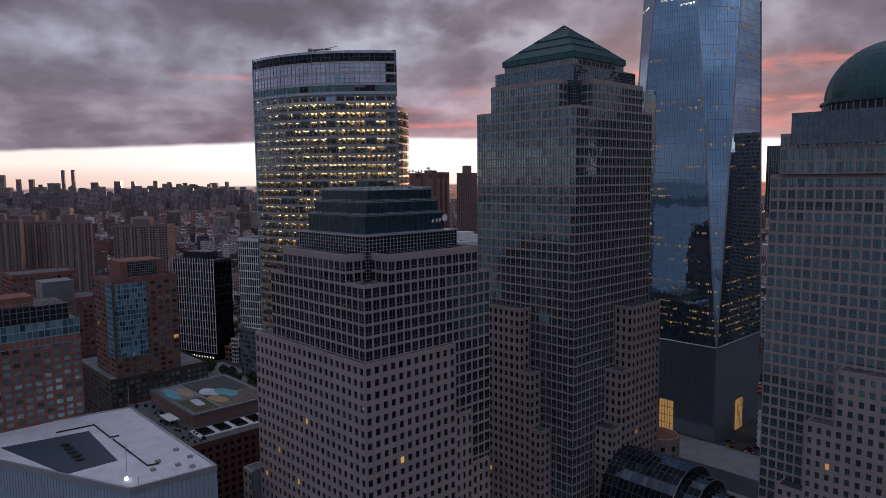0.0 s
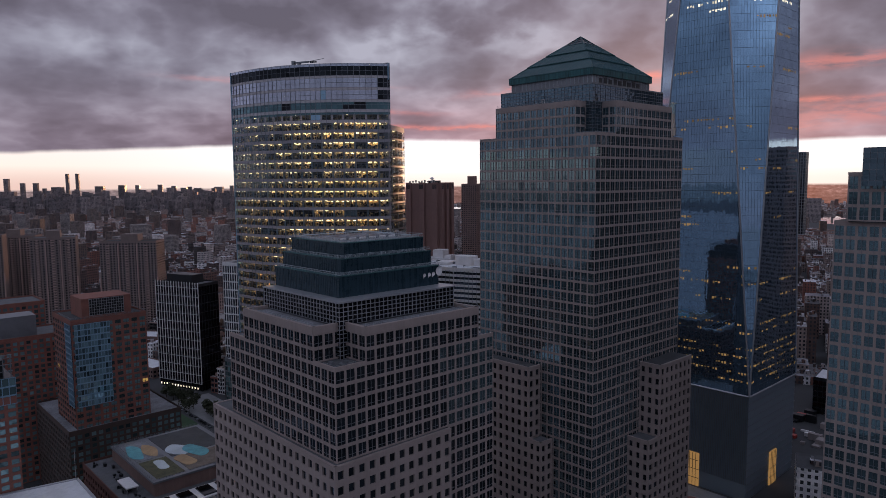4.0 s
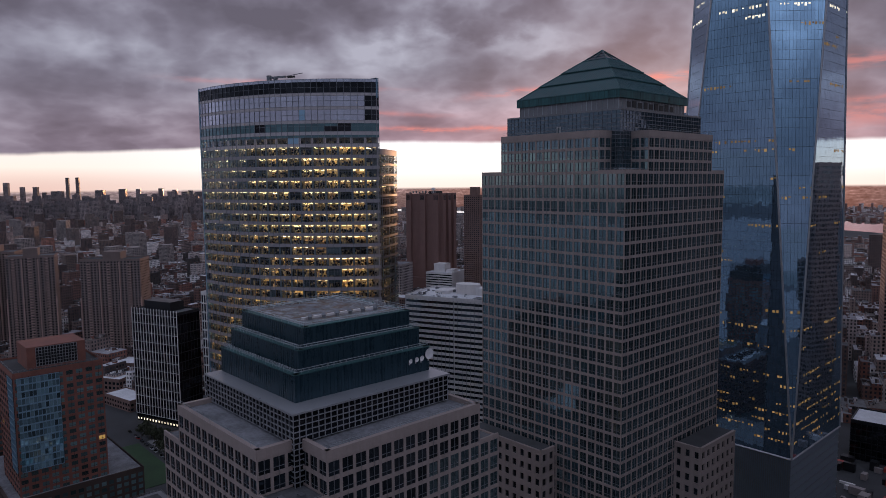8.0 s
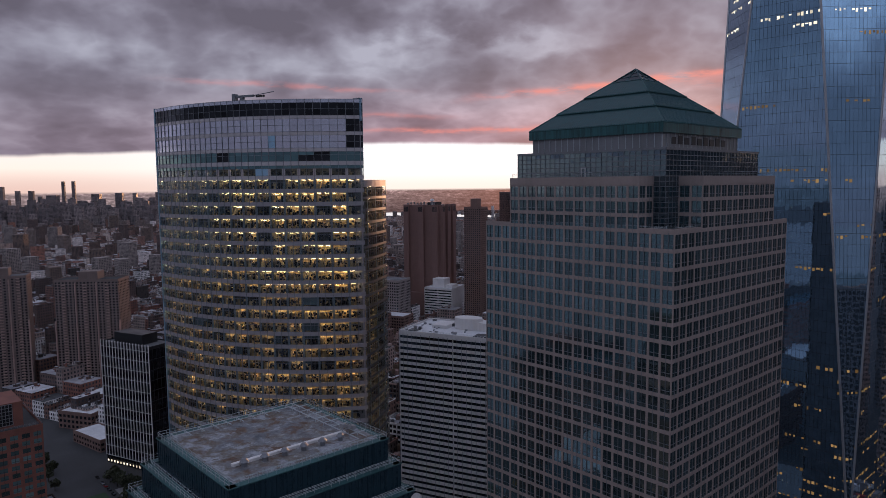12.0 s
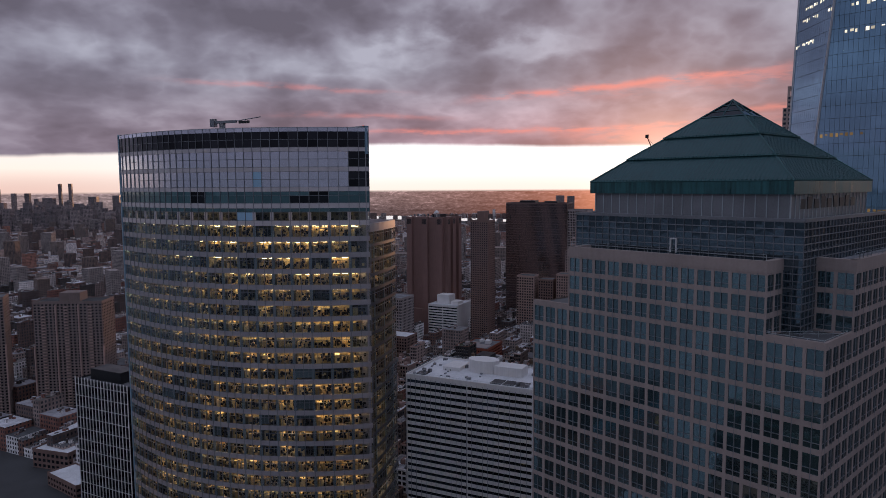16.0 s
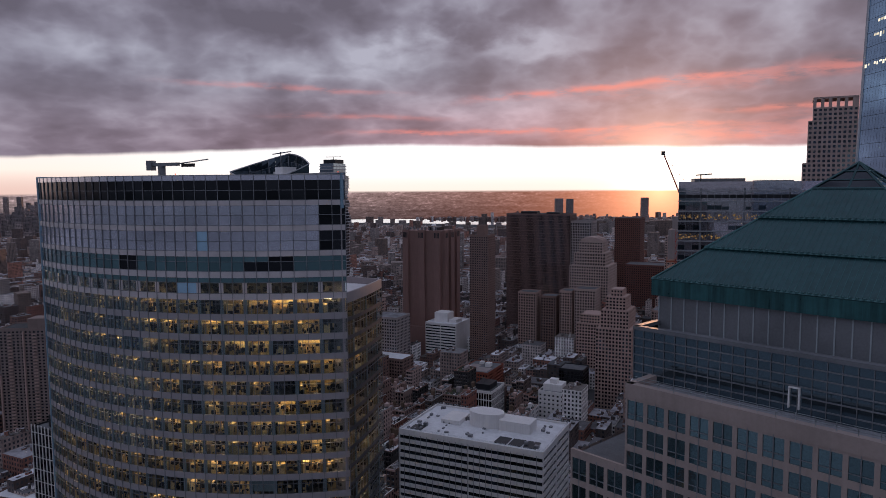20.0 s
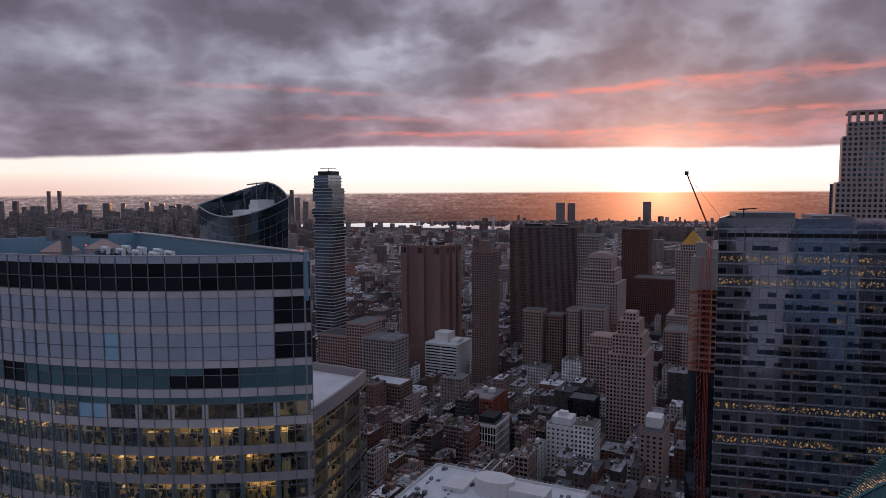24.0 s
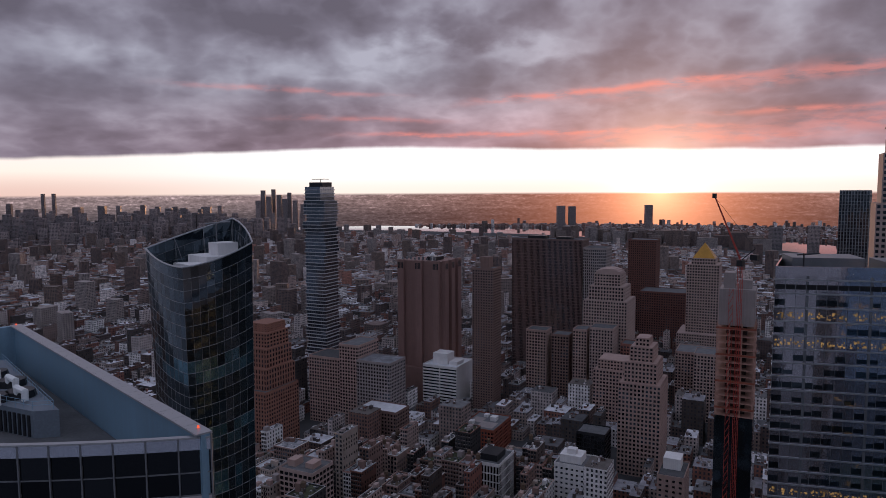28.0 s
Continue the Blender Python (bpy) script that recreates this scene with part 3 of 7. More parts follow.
# ---------------------------------------------------------------- stepped tower with the flat teal top
def tower_flat():
    b = thing("office_tower", "stepped pinkish granite office tower with flat dark teal top", "building", -200, 155)

    def P(x, y):
        return (x + 200, y - 155)

    near = []
    GM = (STONE, GLASS_BLUE)
    # upper storeys, flush with those below but notched at the near corner
    x0, x1, y0, y1, nx, ny = -216.0, -168.6, 125.2, 175.7, -178.1, 134.7
    M, G = MB(), MB()
    for a, c, n in (((x0, y0), (nx, y0), 12), ((nx, y0), (nx, ny), 3), ((nx, ny), (x1, ny), 3), ((x1, ny), (x1, y1), 13), ((x1, y1), (x0, y1), 15), ((x0, y1), (x0, y0), 15)):
        W = MB()
        facade(W, G, P(*a), P(*c), 124.3, 131.8, n, 2, 0.68, 0.9, 0.16, 1, M, near=near)
        l = math.hypot(c[0] - a[0], c[1] - a[1])
        W.obox(P(*a), ((c[0] - a[0]) / l, (c[1] - a[1]) / l), 0, l, -1.0, 0.08, 131.7, 133.7)
        part("stone_frame", W, STONE, b)
    part("glazing", G, GLASS_DARK, b, kind="stuff")
    part("mullion", M, METAL_MID, b, kind="stuff")
    c = MB()
    c.prism([P(*p) for p in ((x0 + .4, y0 + .4), (nx - .4, y0 + .4), (nx - .4, ny + .4), (x1 - .4, ny + .4), (x1 - .4, y1 - .4), (x0 + .4, y1 - .4))], 124.1, 132.6)
    part("roof_terrace", c, ROOF_GRAVEL, b)
    r = MB()
    for q in (((x0 + .4, y0 + .4), (nx - .4, y0 + .4)), ((x1 - .4, ny + .4), (x1 - .4, y1)), ((nx, y0 + .3), (x1 - .3, y0 + .3)), ((x1 - .3, y0 + .3), (x1 - .3, ny))):
        railing(r, [P(*q[0]), P(*q[1])], 133.7 if q[1][0] != x1 - .3 else 124.5, 0.9, 2.5, 0.03)
    part("railing", r, RAIL, b)
    v = MB()
    for qx, qy in ((-175, 127.5), (-172, 128.5), (-173.5, 131)):
        v.box(P(qx, 0)[0], P(qx + 1.4, 0)[0], P(0, qy)[1], P(0, qy + 1.0)[1], 124.1, 125.0)
    part("terrace_unit", v, METAL_MID, b, kind="stuff")
    # middle and base storeys
    tier(b, P, -225.5, -168.6, 125.2, 182.0, 100.6, 124.3, GM, 3.15, 6, 0.68, 0.9, 0.16, near=near)
    step_parapet(b, P, -225.5, -168.6, 125.2, 182.0, x0, nx, ny, y1, 124.3)
    GD = (STONE, GLASS_DARK)
    tier(b, P, -236, -167.2, 123.7, 163, 0.0, 100.6, GD, 3.3, 25, 1.5, 1.7, mull=0, lit=0.006, band=0.6)
    tier(b, P, -176, -167.4, 163, 171.5, 0.0, 75, GD, 3.3, 18, 1.5, 1.7, mull=0, sides="EN", band=0.6)
    tier(b, P, -176, -167.6, 171.5, 180.5, 0.0, 55, GD, 3.3, 13, 1.5, 1.7, mull=0, sides="EN", band=0.6)
    tier(b, P, -225.5, -168.6, 163, 182, 0.0, 100.6, (STONE, GLASS_DARK), 3.15, 25, 0.75, 0.95, 0.16, sides="EN")
    tier(b, P, -243, -236, 120, 184, 0.0, 46, GD, 3.3, 11, 1.5, 1.7, mull=0, sides="SW", band=0.6)
    window_parts(b, near, GLASS_DARK)
    # gridded glass storey and corner shaft
    S, SG = MB(), MB()
    for a, c, n in (((-217, 132.6), (-177.1, 132.6), 26), ((-177.1, 132.6), (-177.1, 173.8), 28), ((-177.1, 173.8), (-217, 173.8), 26), ((-217, 173.8), (-217, 132.6), 28)):
        facade(S, SG, P(*a), P(*c), 133.0, 138.9, n, 5, 0.16, 0.16, 0.25)
    facade(S, SG, P(-178.6, 132.6), P(-177.1, 132.6), 124, 133, 1, 8, 0.16, 0.16, 0.25)
    facade(S, SG, P(-177.1, 132.6), P(-177.1, 135.2), 124, 133, 2, 8, 0.16, 0.16, 0.25)
    part("glass_screen", S, METAL_LIGHT, b, "pale metal grid of the glazed storey")
    part("screen_glazing", SG, GLASS_BLACK, b, kind="stuff")
    c = MB()
    c.prism([P(*p) for p in rect(-217.3, -176.8, 132.3, 174.1)], 138.9, 139.3)
    part("cornice", c, METAL_LIGHT, b)
    for k, (x0, x1, y0, y1, z0, z1) in enumerate(((-216.5, -182.5, 136.4, 172.6, 139.2, 145.0), (-215.6, -184.6, 138.6, 171.4, 145.0, 149.4), (-214.8, -186.7, 141.2, 170.2, 149.4, 153.5))):
        t = MB()
        t.prism([P(*p) for p in rect(x0, x1, y0, y1)], z0, z1)
        o = part("mechanical_tier", t, TEAL_PANEL, b, "dark teal metal panelled storey")
        ribs = MB()
        for i in range(int((x1 - x0) / 0.9)):
            x = x0 + 0.45 + i * 0.9
            ribs.box(*(P(x - .05, 0)[0], P(x + .05, 0)[0]), P(0, y0)[1] - 0.06, P(0, y0)[1], z0, z1 - 0.3)
        for i in range(int((y1 - y0) / 0.9)):
            y = y0 + 0.45 + i * 0.9
            ribs.box(P(x1, 0)[0], P(x1, 0)[0] + 0.06, P(0, y - .05)[1], P(0, y + .05)[1], z0, z1 - 0.3)
        part("panel_rib", ribs, TEAL_PANEL, o, kind="stuff")
        r = MB()
        q = [P(*p) for p in rect(x0 + .15, x1 - .15, y0 + .15, y1 - .15)]
        railing(r, q, z1, 1.1, 1.5, 0.04)
        q2 = [P(*p) for p in rect(x0 + 1.3, x1 - 1.3, y0 + 1.3, y1 - 1.3)]
        railing(r, q2, z1 - 0.4, 1.1, 1.5, 0.04)
        part("railing", r, RAIL, o)
        e = MB()
        for i in range(4):
            a, c = q[i], q[(i + 1) % 4]
            l = math.hypot(c[0] - a[0], c[1] - a[1])
            e.obox(a, ((c[0] - a[0]) / l, (c[1] - a[1]) / l), -0.2, l + 0.2, -1.2, 0.35, z1 - 0.05, z1 + 0.12)
        part("ledge", e, COPPER_SEAM, o, "pale teal walkway ledge")
    t = MB()
    t.prism([P(*p) for p in rect(-213.5, -188, 142.5, 169)], 153.4, 153.75)
    part("roof", t, stained_roof(), b, "blotched grey roof with brown and pale stains")
    for ax, bx, ay, by in ((-213.2, -188.4, 165.4, 168.6), (-213.2, -210.2, 143, 165)):
        fr = MB()
        for i in range(9):
            for j in range(2):
                xa, xb = (ax + (bx - ax) * i / 9, ax + (bx - ax) * (i + 1) / 9) if bx - ax > by - ay else (ax + (bx - ax) * j / 2, ax + (bx - ax) * (j + 1) / 2)
                ya, yb = (ay + (by - ay) * j / 2, ay + (by - ay) * (j + 1) / 2) if bx - ax > by - ay else (ay + (by - ay) * i / 9, ay + (by - ay) * (i + 1) / 9)
                p, q = P(xa, ya), P(xb, yb)
                for e in (((*p, 154.3), (q[0], p[1], 154.3)), ((*p, 154.3), (p[0], q[1], 154.3)), ((*p, 153.7), (*p, 154.3))):
                    fr.bar(*e, 0.09, 4)
        part("walkway_grid", fr, RAIL, b, "pale steel walkway grid", "stuff")
    kb = MB()
    kb.box(*(P(-194, 0)[0], P(-193.3, 0)[0]), P(0, 145)[1], P(0, 166)[1], 153.7, 154.2)
    part("vent_kerb", kb, CONC_WHITE, b)
    for i in range(6):
        v = MB()
        x, y = P(-192.5 + 0.25 * i, 146.5 + i * 3.4)
        v.cyl(x, y, 153.7, 154.5, 0.45, n=10)
        v.cyl(x, y, 154.5, 155.0, 0.75, 0.35, n=10)
        part("roof_vent", v, METAL_MID, b)
    for i in range(3):
        v = MB()
        x, y = P(-193.4, 165.5 + i * 1.1)
        v.cyl(x, y, 153.7, 155.6 - 0.4 * i, 0.12, n=6)
        v.box(x - .5, x + .5, y - .3, y + .3, 155.0 - .4 * i, 155.6 - .4 * i)
        part("antenna", v, METAL_LIGHT, b)
    for i, (y, r_) in enumerate(((166.5, 0.55), (168.4, 0.6), (170.0, 0.65), (172.3, 1.35))):
        d = MB()
        x, yy = P(-182.6, y)
        n = 14
        k = len(d.v)
        for rr, dd in ((r_, 0.35), (r_ * .6, 0.1), (0.02, 0.0)):
            d.v += [(x + 0.3 + dd, yy + rr * math.cos(2 * math.pi * j / n), 142.0 + r_ + rr * math.sin(2 * math.pi * j / n)) for j in range(n)]
        for s in range(2):
            d.f += [(k + s * n + j, k + s * n + (j + 1) % n, k + s * n + n + (j + 1) % n, k + s * n + n + j) for j in range(n)]
        d.box(x - .3, x + .3, yy - .1, yy + .1, 141.6, 142.0 + r_)
        part("satellite_dish", d, CONC_WHITE, b, "white satellite dish on the ledge")


# ---------------------------------------------------------------- tower with the copper pyramid
def tower_pyramid():
    b = thing("office_tower", "tall granite and glass office tower with green copper pyramid roof", "building", -200, 267)

    def P(x, y):
        return (x + 200, y - 267)

    near = []
    GM = (STONE, GLASS_BLUE)
    x0, x1, y0, y1, nx, ny = -217.6, -170.2, 236.0, 287, -179.1, 248
    M, G = MB(), MB()
    for a, c, n in (((x0, y0), (nx, y0), 13), ((nx, y0), (nx, ny), 4), ((nx, ny), (x1, ny), 3), ((x1, ny), (x1, y1), 13), ((x1, y1), (x0, y1), 15), ((x0, y1), (x0, y0), 15)):
        W = MB()
        facade(W, G, P(*a), P(*c), 186.3, 196.8, n, 3, 0.56, 0.88, 0.14, 1, M, near=near)
        l = math.hypot(c[0] - a[0], c[1] - a[1])
        W.obox(P(*a), ((c[0] - a[0]) / l, (c[1] - a[1]) / l), 0, l, -1.0, 0.08, 196.7, 198.6)
        part("stone_frame", W, STONE, b)
    part("mullion", M, METAL_MID, b, kind="stuff")
    part("glazing", G, GLASS_BLUE, b, kind="stuff")
    c = MB()
    c.prism([P(*p) for p in ((x0 + .4, y0 + .4), (nx - .4, y0 + .4), (nx - .4, ny + .4), (x1 - .4, ny + .4), (x1 - .4, y1 - .4), (x0 + .4, y1 - .4))], 186.1, 197.6)
    part("roof_terrace", c, ROOF_GRAVEL, b)
    r = MB()
    for q in (((x0 + .4, y0 + .4), (nx - .4, y0 + .4)), ((x1 - .4, ny + .4), (x1 - .4, y1))):
        railing(r, [P(*q[0]), P(*q[1])], 198.6, 1.0, 2.0, 0.035)
    part("railing", r, RAIL, b)
    tier(b, P, -226.5, -170.2, 236.0, 296, 0.0, 186.3, GM, 2.97, 46, 0.56, 0.88, 0.14, 1, near=near)
    step_parapet(b, P, -226.5, -170.2, 236.0, 296, x0, nx, ny, y1, 186.3)
    r = MB()
    railing(r, [P(*p) for p in ((-180, 236.4), (-170.6, 236.4), (-170.6, 246.6))], 186.3, 1.0, 2.0, 0.035)
    part("railing", r, RAIL, b)
    window_parts(b, near, GLASS_BLUE)
    # glass storeys below the roof
    for a, c, n in (((-220.3, 242), (-176, 242), 28), ((-176, 242), (-176, 290), 30), ((-176, 290), (-220.3, 290), 28), ((-220.3, 290), (-220.3, 242), 30)):
        S, SG = MB(), MB()
        facade(S, SG, P(*a), P(*c), 186.6, 204.6, n, 15, 0.08, 0.17, 0.12, tilt=0.004)
        part("glazing_bar", S, METAL_MID, b)
        part("glazed_storey", SG, GLASS_SKY, b, kind="stuff")
    c = MB()
    c.prism([P(*p) for p in rect(-220.0, -176.3, 242.3, 289.7)], 186.2, 204.0)
    part("terrace", c, ROOF_GRAVEL, b)
    c = MB()
    for a, q in (((-220.3, 242), (-176, 242)), ((-176, 242), (-176, 290)), ((-220.3, 290), (-220.3, 242))):
        l = math.hypot(q[0] - a[0], q[1] - a[1])
        c.obox(P(*a), ((q[0] - a[0]) / l, (q[1] - a[1]) / l), 0, l, -0.8, 0.08, 204.6, 205.1)
    part("coping", c, METAL_MID, b)
    d = MB()
    for xa, xb, za, zb in ((-199.1, -198.95, 198.3, 200.9), (-197.95, -197.8, 198.3, 200.9), (-198.95, -197.95, 200.75, 200.9)):
        d.box(P(xa, 0)[0], P(xb, 0)[0], P(0, 241.7)[1], P(0, 242.1)[1], za, zb)
    part("terrace_door", d, CONC_WHITE, b, "white framed terrace door")
    # panelled band under the eaves
    x0, x1, y0, y1 = -219.8, -180.6, 248.0, 287.0
    v = MB()
    v.prism([P(*p) for p in rect(x0, x1, y0, y1)], 204, 209)
    o = part("louvre_band", v, METAL_MID, b, "pale grey metal panel band")
    ribs = MB()
    for i in range(21):
        x = x0 + i * (x1 - x0) / 20
        ribs.box(P(x - .08, 0)[0], P(x + .08, 0)[0], P(0, y0 - .12)[1], P(0, y0)[1], 204, 209)
    for i in range(21):
        y = y0 + i * (y1 - y0) / 20
        ribs.box(P(x1, 0)[0], P(x1 + .12, 0)[0], P(0, y - .08)[1], P(0, y + .08)[1], 204, 209)
    part("panel_rib", ribs, RAIL, o, kind="stuff")
    k = MB()
    for i in range(9):
        y = y0 + 4 + i * 3.2
        k.box(P(x1 + .02, 0)[0], P(x1 + .15, 0)[0], P(0, y)[1], P(0, y + 2.2)[1], 206.3, 208.0 + 0.4 * (i % 2))
    part("dark_opening", k, METAL_DARK, o, kind="stuff")
    # roof: eaves fascia, four sloping courses with ledges and seams, glazed tip
    e, cx, cy = 20.4, -0.2, 0.5
    f = MB()
    f.prism([(cx - e, cy - e), (cx + e, cy - e), (cx + e, cy + e), (cx - e, cy + e)], 208.9, 211.2)
    part("eaves_fascia", f, VERDIGRIS, b, "streaked green copper eaves band")
    H0, H1 = 211.2, 227.9

    def ring(s, z):
        q = e * (1 - s)
        return [(cx - q, cy - q, z), (cx + q, cy - q, z), (cx + q, cy + q, z), (cx - q, cy + q, z)]

    cuts = (0.0, 0.27, 0.53, 0.78, 1.0)
    for k in range(3):
        s0, s1 = cuts[k], cuts[k + 1]
        z0, z1 = H0 + (H1 - H0) * s0, H0 + (H1 - H0) * s1
        lo, hi = ring(s0 - 0.012 if k else s0, z0 + 0.02), ring(s1, z1)
        m = MB()
        for i in range(4):
            m.face(lo[i], lo[(i + 1) % 4], hi[(i + 1) % 4], hi[i])
        m.face(*lo[::-1])
        o = part("roof_course", m, COPPER, b, "green copper roof course with standing seams")
        sm = MB()
        for i in range(4):
            A, B, C, D = (Vector(p) for p in (lo[i], lo[(i + 1) % 4], hi[(i + 1) % 4], hi[i]))
            L = (B - A).length
            n = int(L / 0.75)
            up = (D - A) - (B - A).normalized() * (D - A).dot((B - A).normalized())
            for j in range(1, n):
                p = A + (B - A) * (j / n)
                dist = min(j / n, 1 - j / n) * L
                full = ((B - A).length - (C - D).length) / 2
                fr = min(1.0, dist / full)
                sm.bar(p + Vector((0, 0, .04)), p + up * fr + Vector((0, 0, .04)), 0.045, 3)
            sm.bar(A + Vector((0, 0, .06)), D + Vector((0, 0, .06)), 0.14, 4)
            sm.bar(A + Vector((0, 0, .05)), B + Vector((0, 0, .05)), 0.13, 4)
        part("seam", sm, COPPER_SEAM, o, kind="stuff")
        gd = MB()
        for i in range(4):
            A, B = Vector(lo[i]), Vector(lo[(i + 1) % 4])
            L = (B - A).length
            w = (B - A) / L
            for j in range(int(L / 0.75)):
                p = A + w * (0.4 + j * 0.75)
                gd.obox((p.x, p.y), (w.x, w.y), 0, 0.3, -0.3, 0.12, p.z + 0.1, p.z + 0.32)
        part("snow_guard", gd, COPPER_SEAM, o, kind="stuff")
    s0 = cuts[3]
    z0 = H0 + (H1 - H0) * s0
    lo = ring(s0, z0)
    m = MB()
    for i in range(4):
        m.face(lo[i], lo[(i + 1) % 4], (cx, cy, H1 - .1))
    o = part("glazed_tip", m, GLASS_BLACK, b, "dark glazed tip of the pyramid")
    fr = MB()
    for i in range(4):
        A, B = Vector(lo[i]), Vector(lo[(i + 1) % 4])
        ap = Vector((cx, cy, H1))
        fr.bar(A, ap, 0.2)
        fr.bar(A, B, 0.2)
        fr.bar((A + B) / 2, ap, 0.16)
        for q in (0.33, 0.66):
            fr.bar(A.lerp(ap, q), B.lerp(ap, q), 0.1)
    part("tip_frame", fr, COPPER, o)
    # protruding small-windowed shoulders, stepping down
    GD = (STONE, GLASS_DARK)
    for xa, xb, z in ((-226.5, -194.5, 99.8), (-194.5, -188.5, 72), (-188.5, -182.5, 47)):
        tier(b, P, xa, xb, 229.3, 236.1, 0.0, z, GD, 3.2, round(z / 3.95), 1.6, 1.7, mull=0, sides="SE", lit=0.004, band=0.7)
    for ya, yb, z in ((267.2, 291, 99.8), (259.5, 267.2, 72), (252.5, 259.5, 47)):
        tier(b, P, -170.3, -161.2, ya, yb, 0.0, z, GD, 3.2, round(z / 3.95), 1.6, 1.7, mull=0, sides="SE", lit=0.004, band=0.7)
    # round lobby at the foot
    c = MB()
    c.cyl(*P(-166, 303), 0, 31, 9, n=10)
    o = part("corner_drum", c, STONE, b, "round granite corner drum with dark windows")
    w = MB()
    for j in range(6):
        for i in range(10):
            a = 2 * math.pi * (i + .5) / 10
            x, y = P(-166 + 8.65 * math.cos(a), 303 + 8.65 * math.sin(a))
            w.obox((x, y), (-math.sin(a), math.cos(a)), -0.9, 0.9, -0.2, 0.12, 4 + j * 4.2, 6.2 + j * 4.2)
    part("drum_window", w, GLASS_DARK, o, kind="stuff")
    c = MB()
    c.cyl(*P(-166, 303), 31, 33.5, 8.2, 2.5, n=10)
    part("drum_roof", c, BRICK_RED, o)


# ---------------------------------------------------------------- curved glass tower
def arc(a, c, sag, n):
    """Points along a shallow arc from a to c that bulges to the right by sag."""
    a, c = Vector(a), Vector(c)
    L = (c - a).length
    u = (c - a) / L
    nrm = Vector((u[1], -u[0]))
    return [tuple(a + u * (L * i / n) + nrm * (sag * 4 * (i / n) * (1 - i / n))) for i in range(n + 1)]


def shifted(pts, d):
    """The polyline moved to its left by d."""
    out = []
    for i, p in enumerate(pts):
        a, c = pts[max(0, i - 1)], pts[min(len(pts) - 1, i + 1)]
        l = math.hypot(c[0] - a[0], c[1] - a[1])
        out.append((p[0] - (c[1] - a[1]) / l * d, p[1] + (c[0] - a[0]) / l * d))
    return out


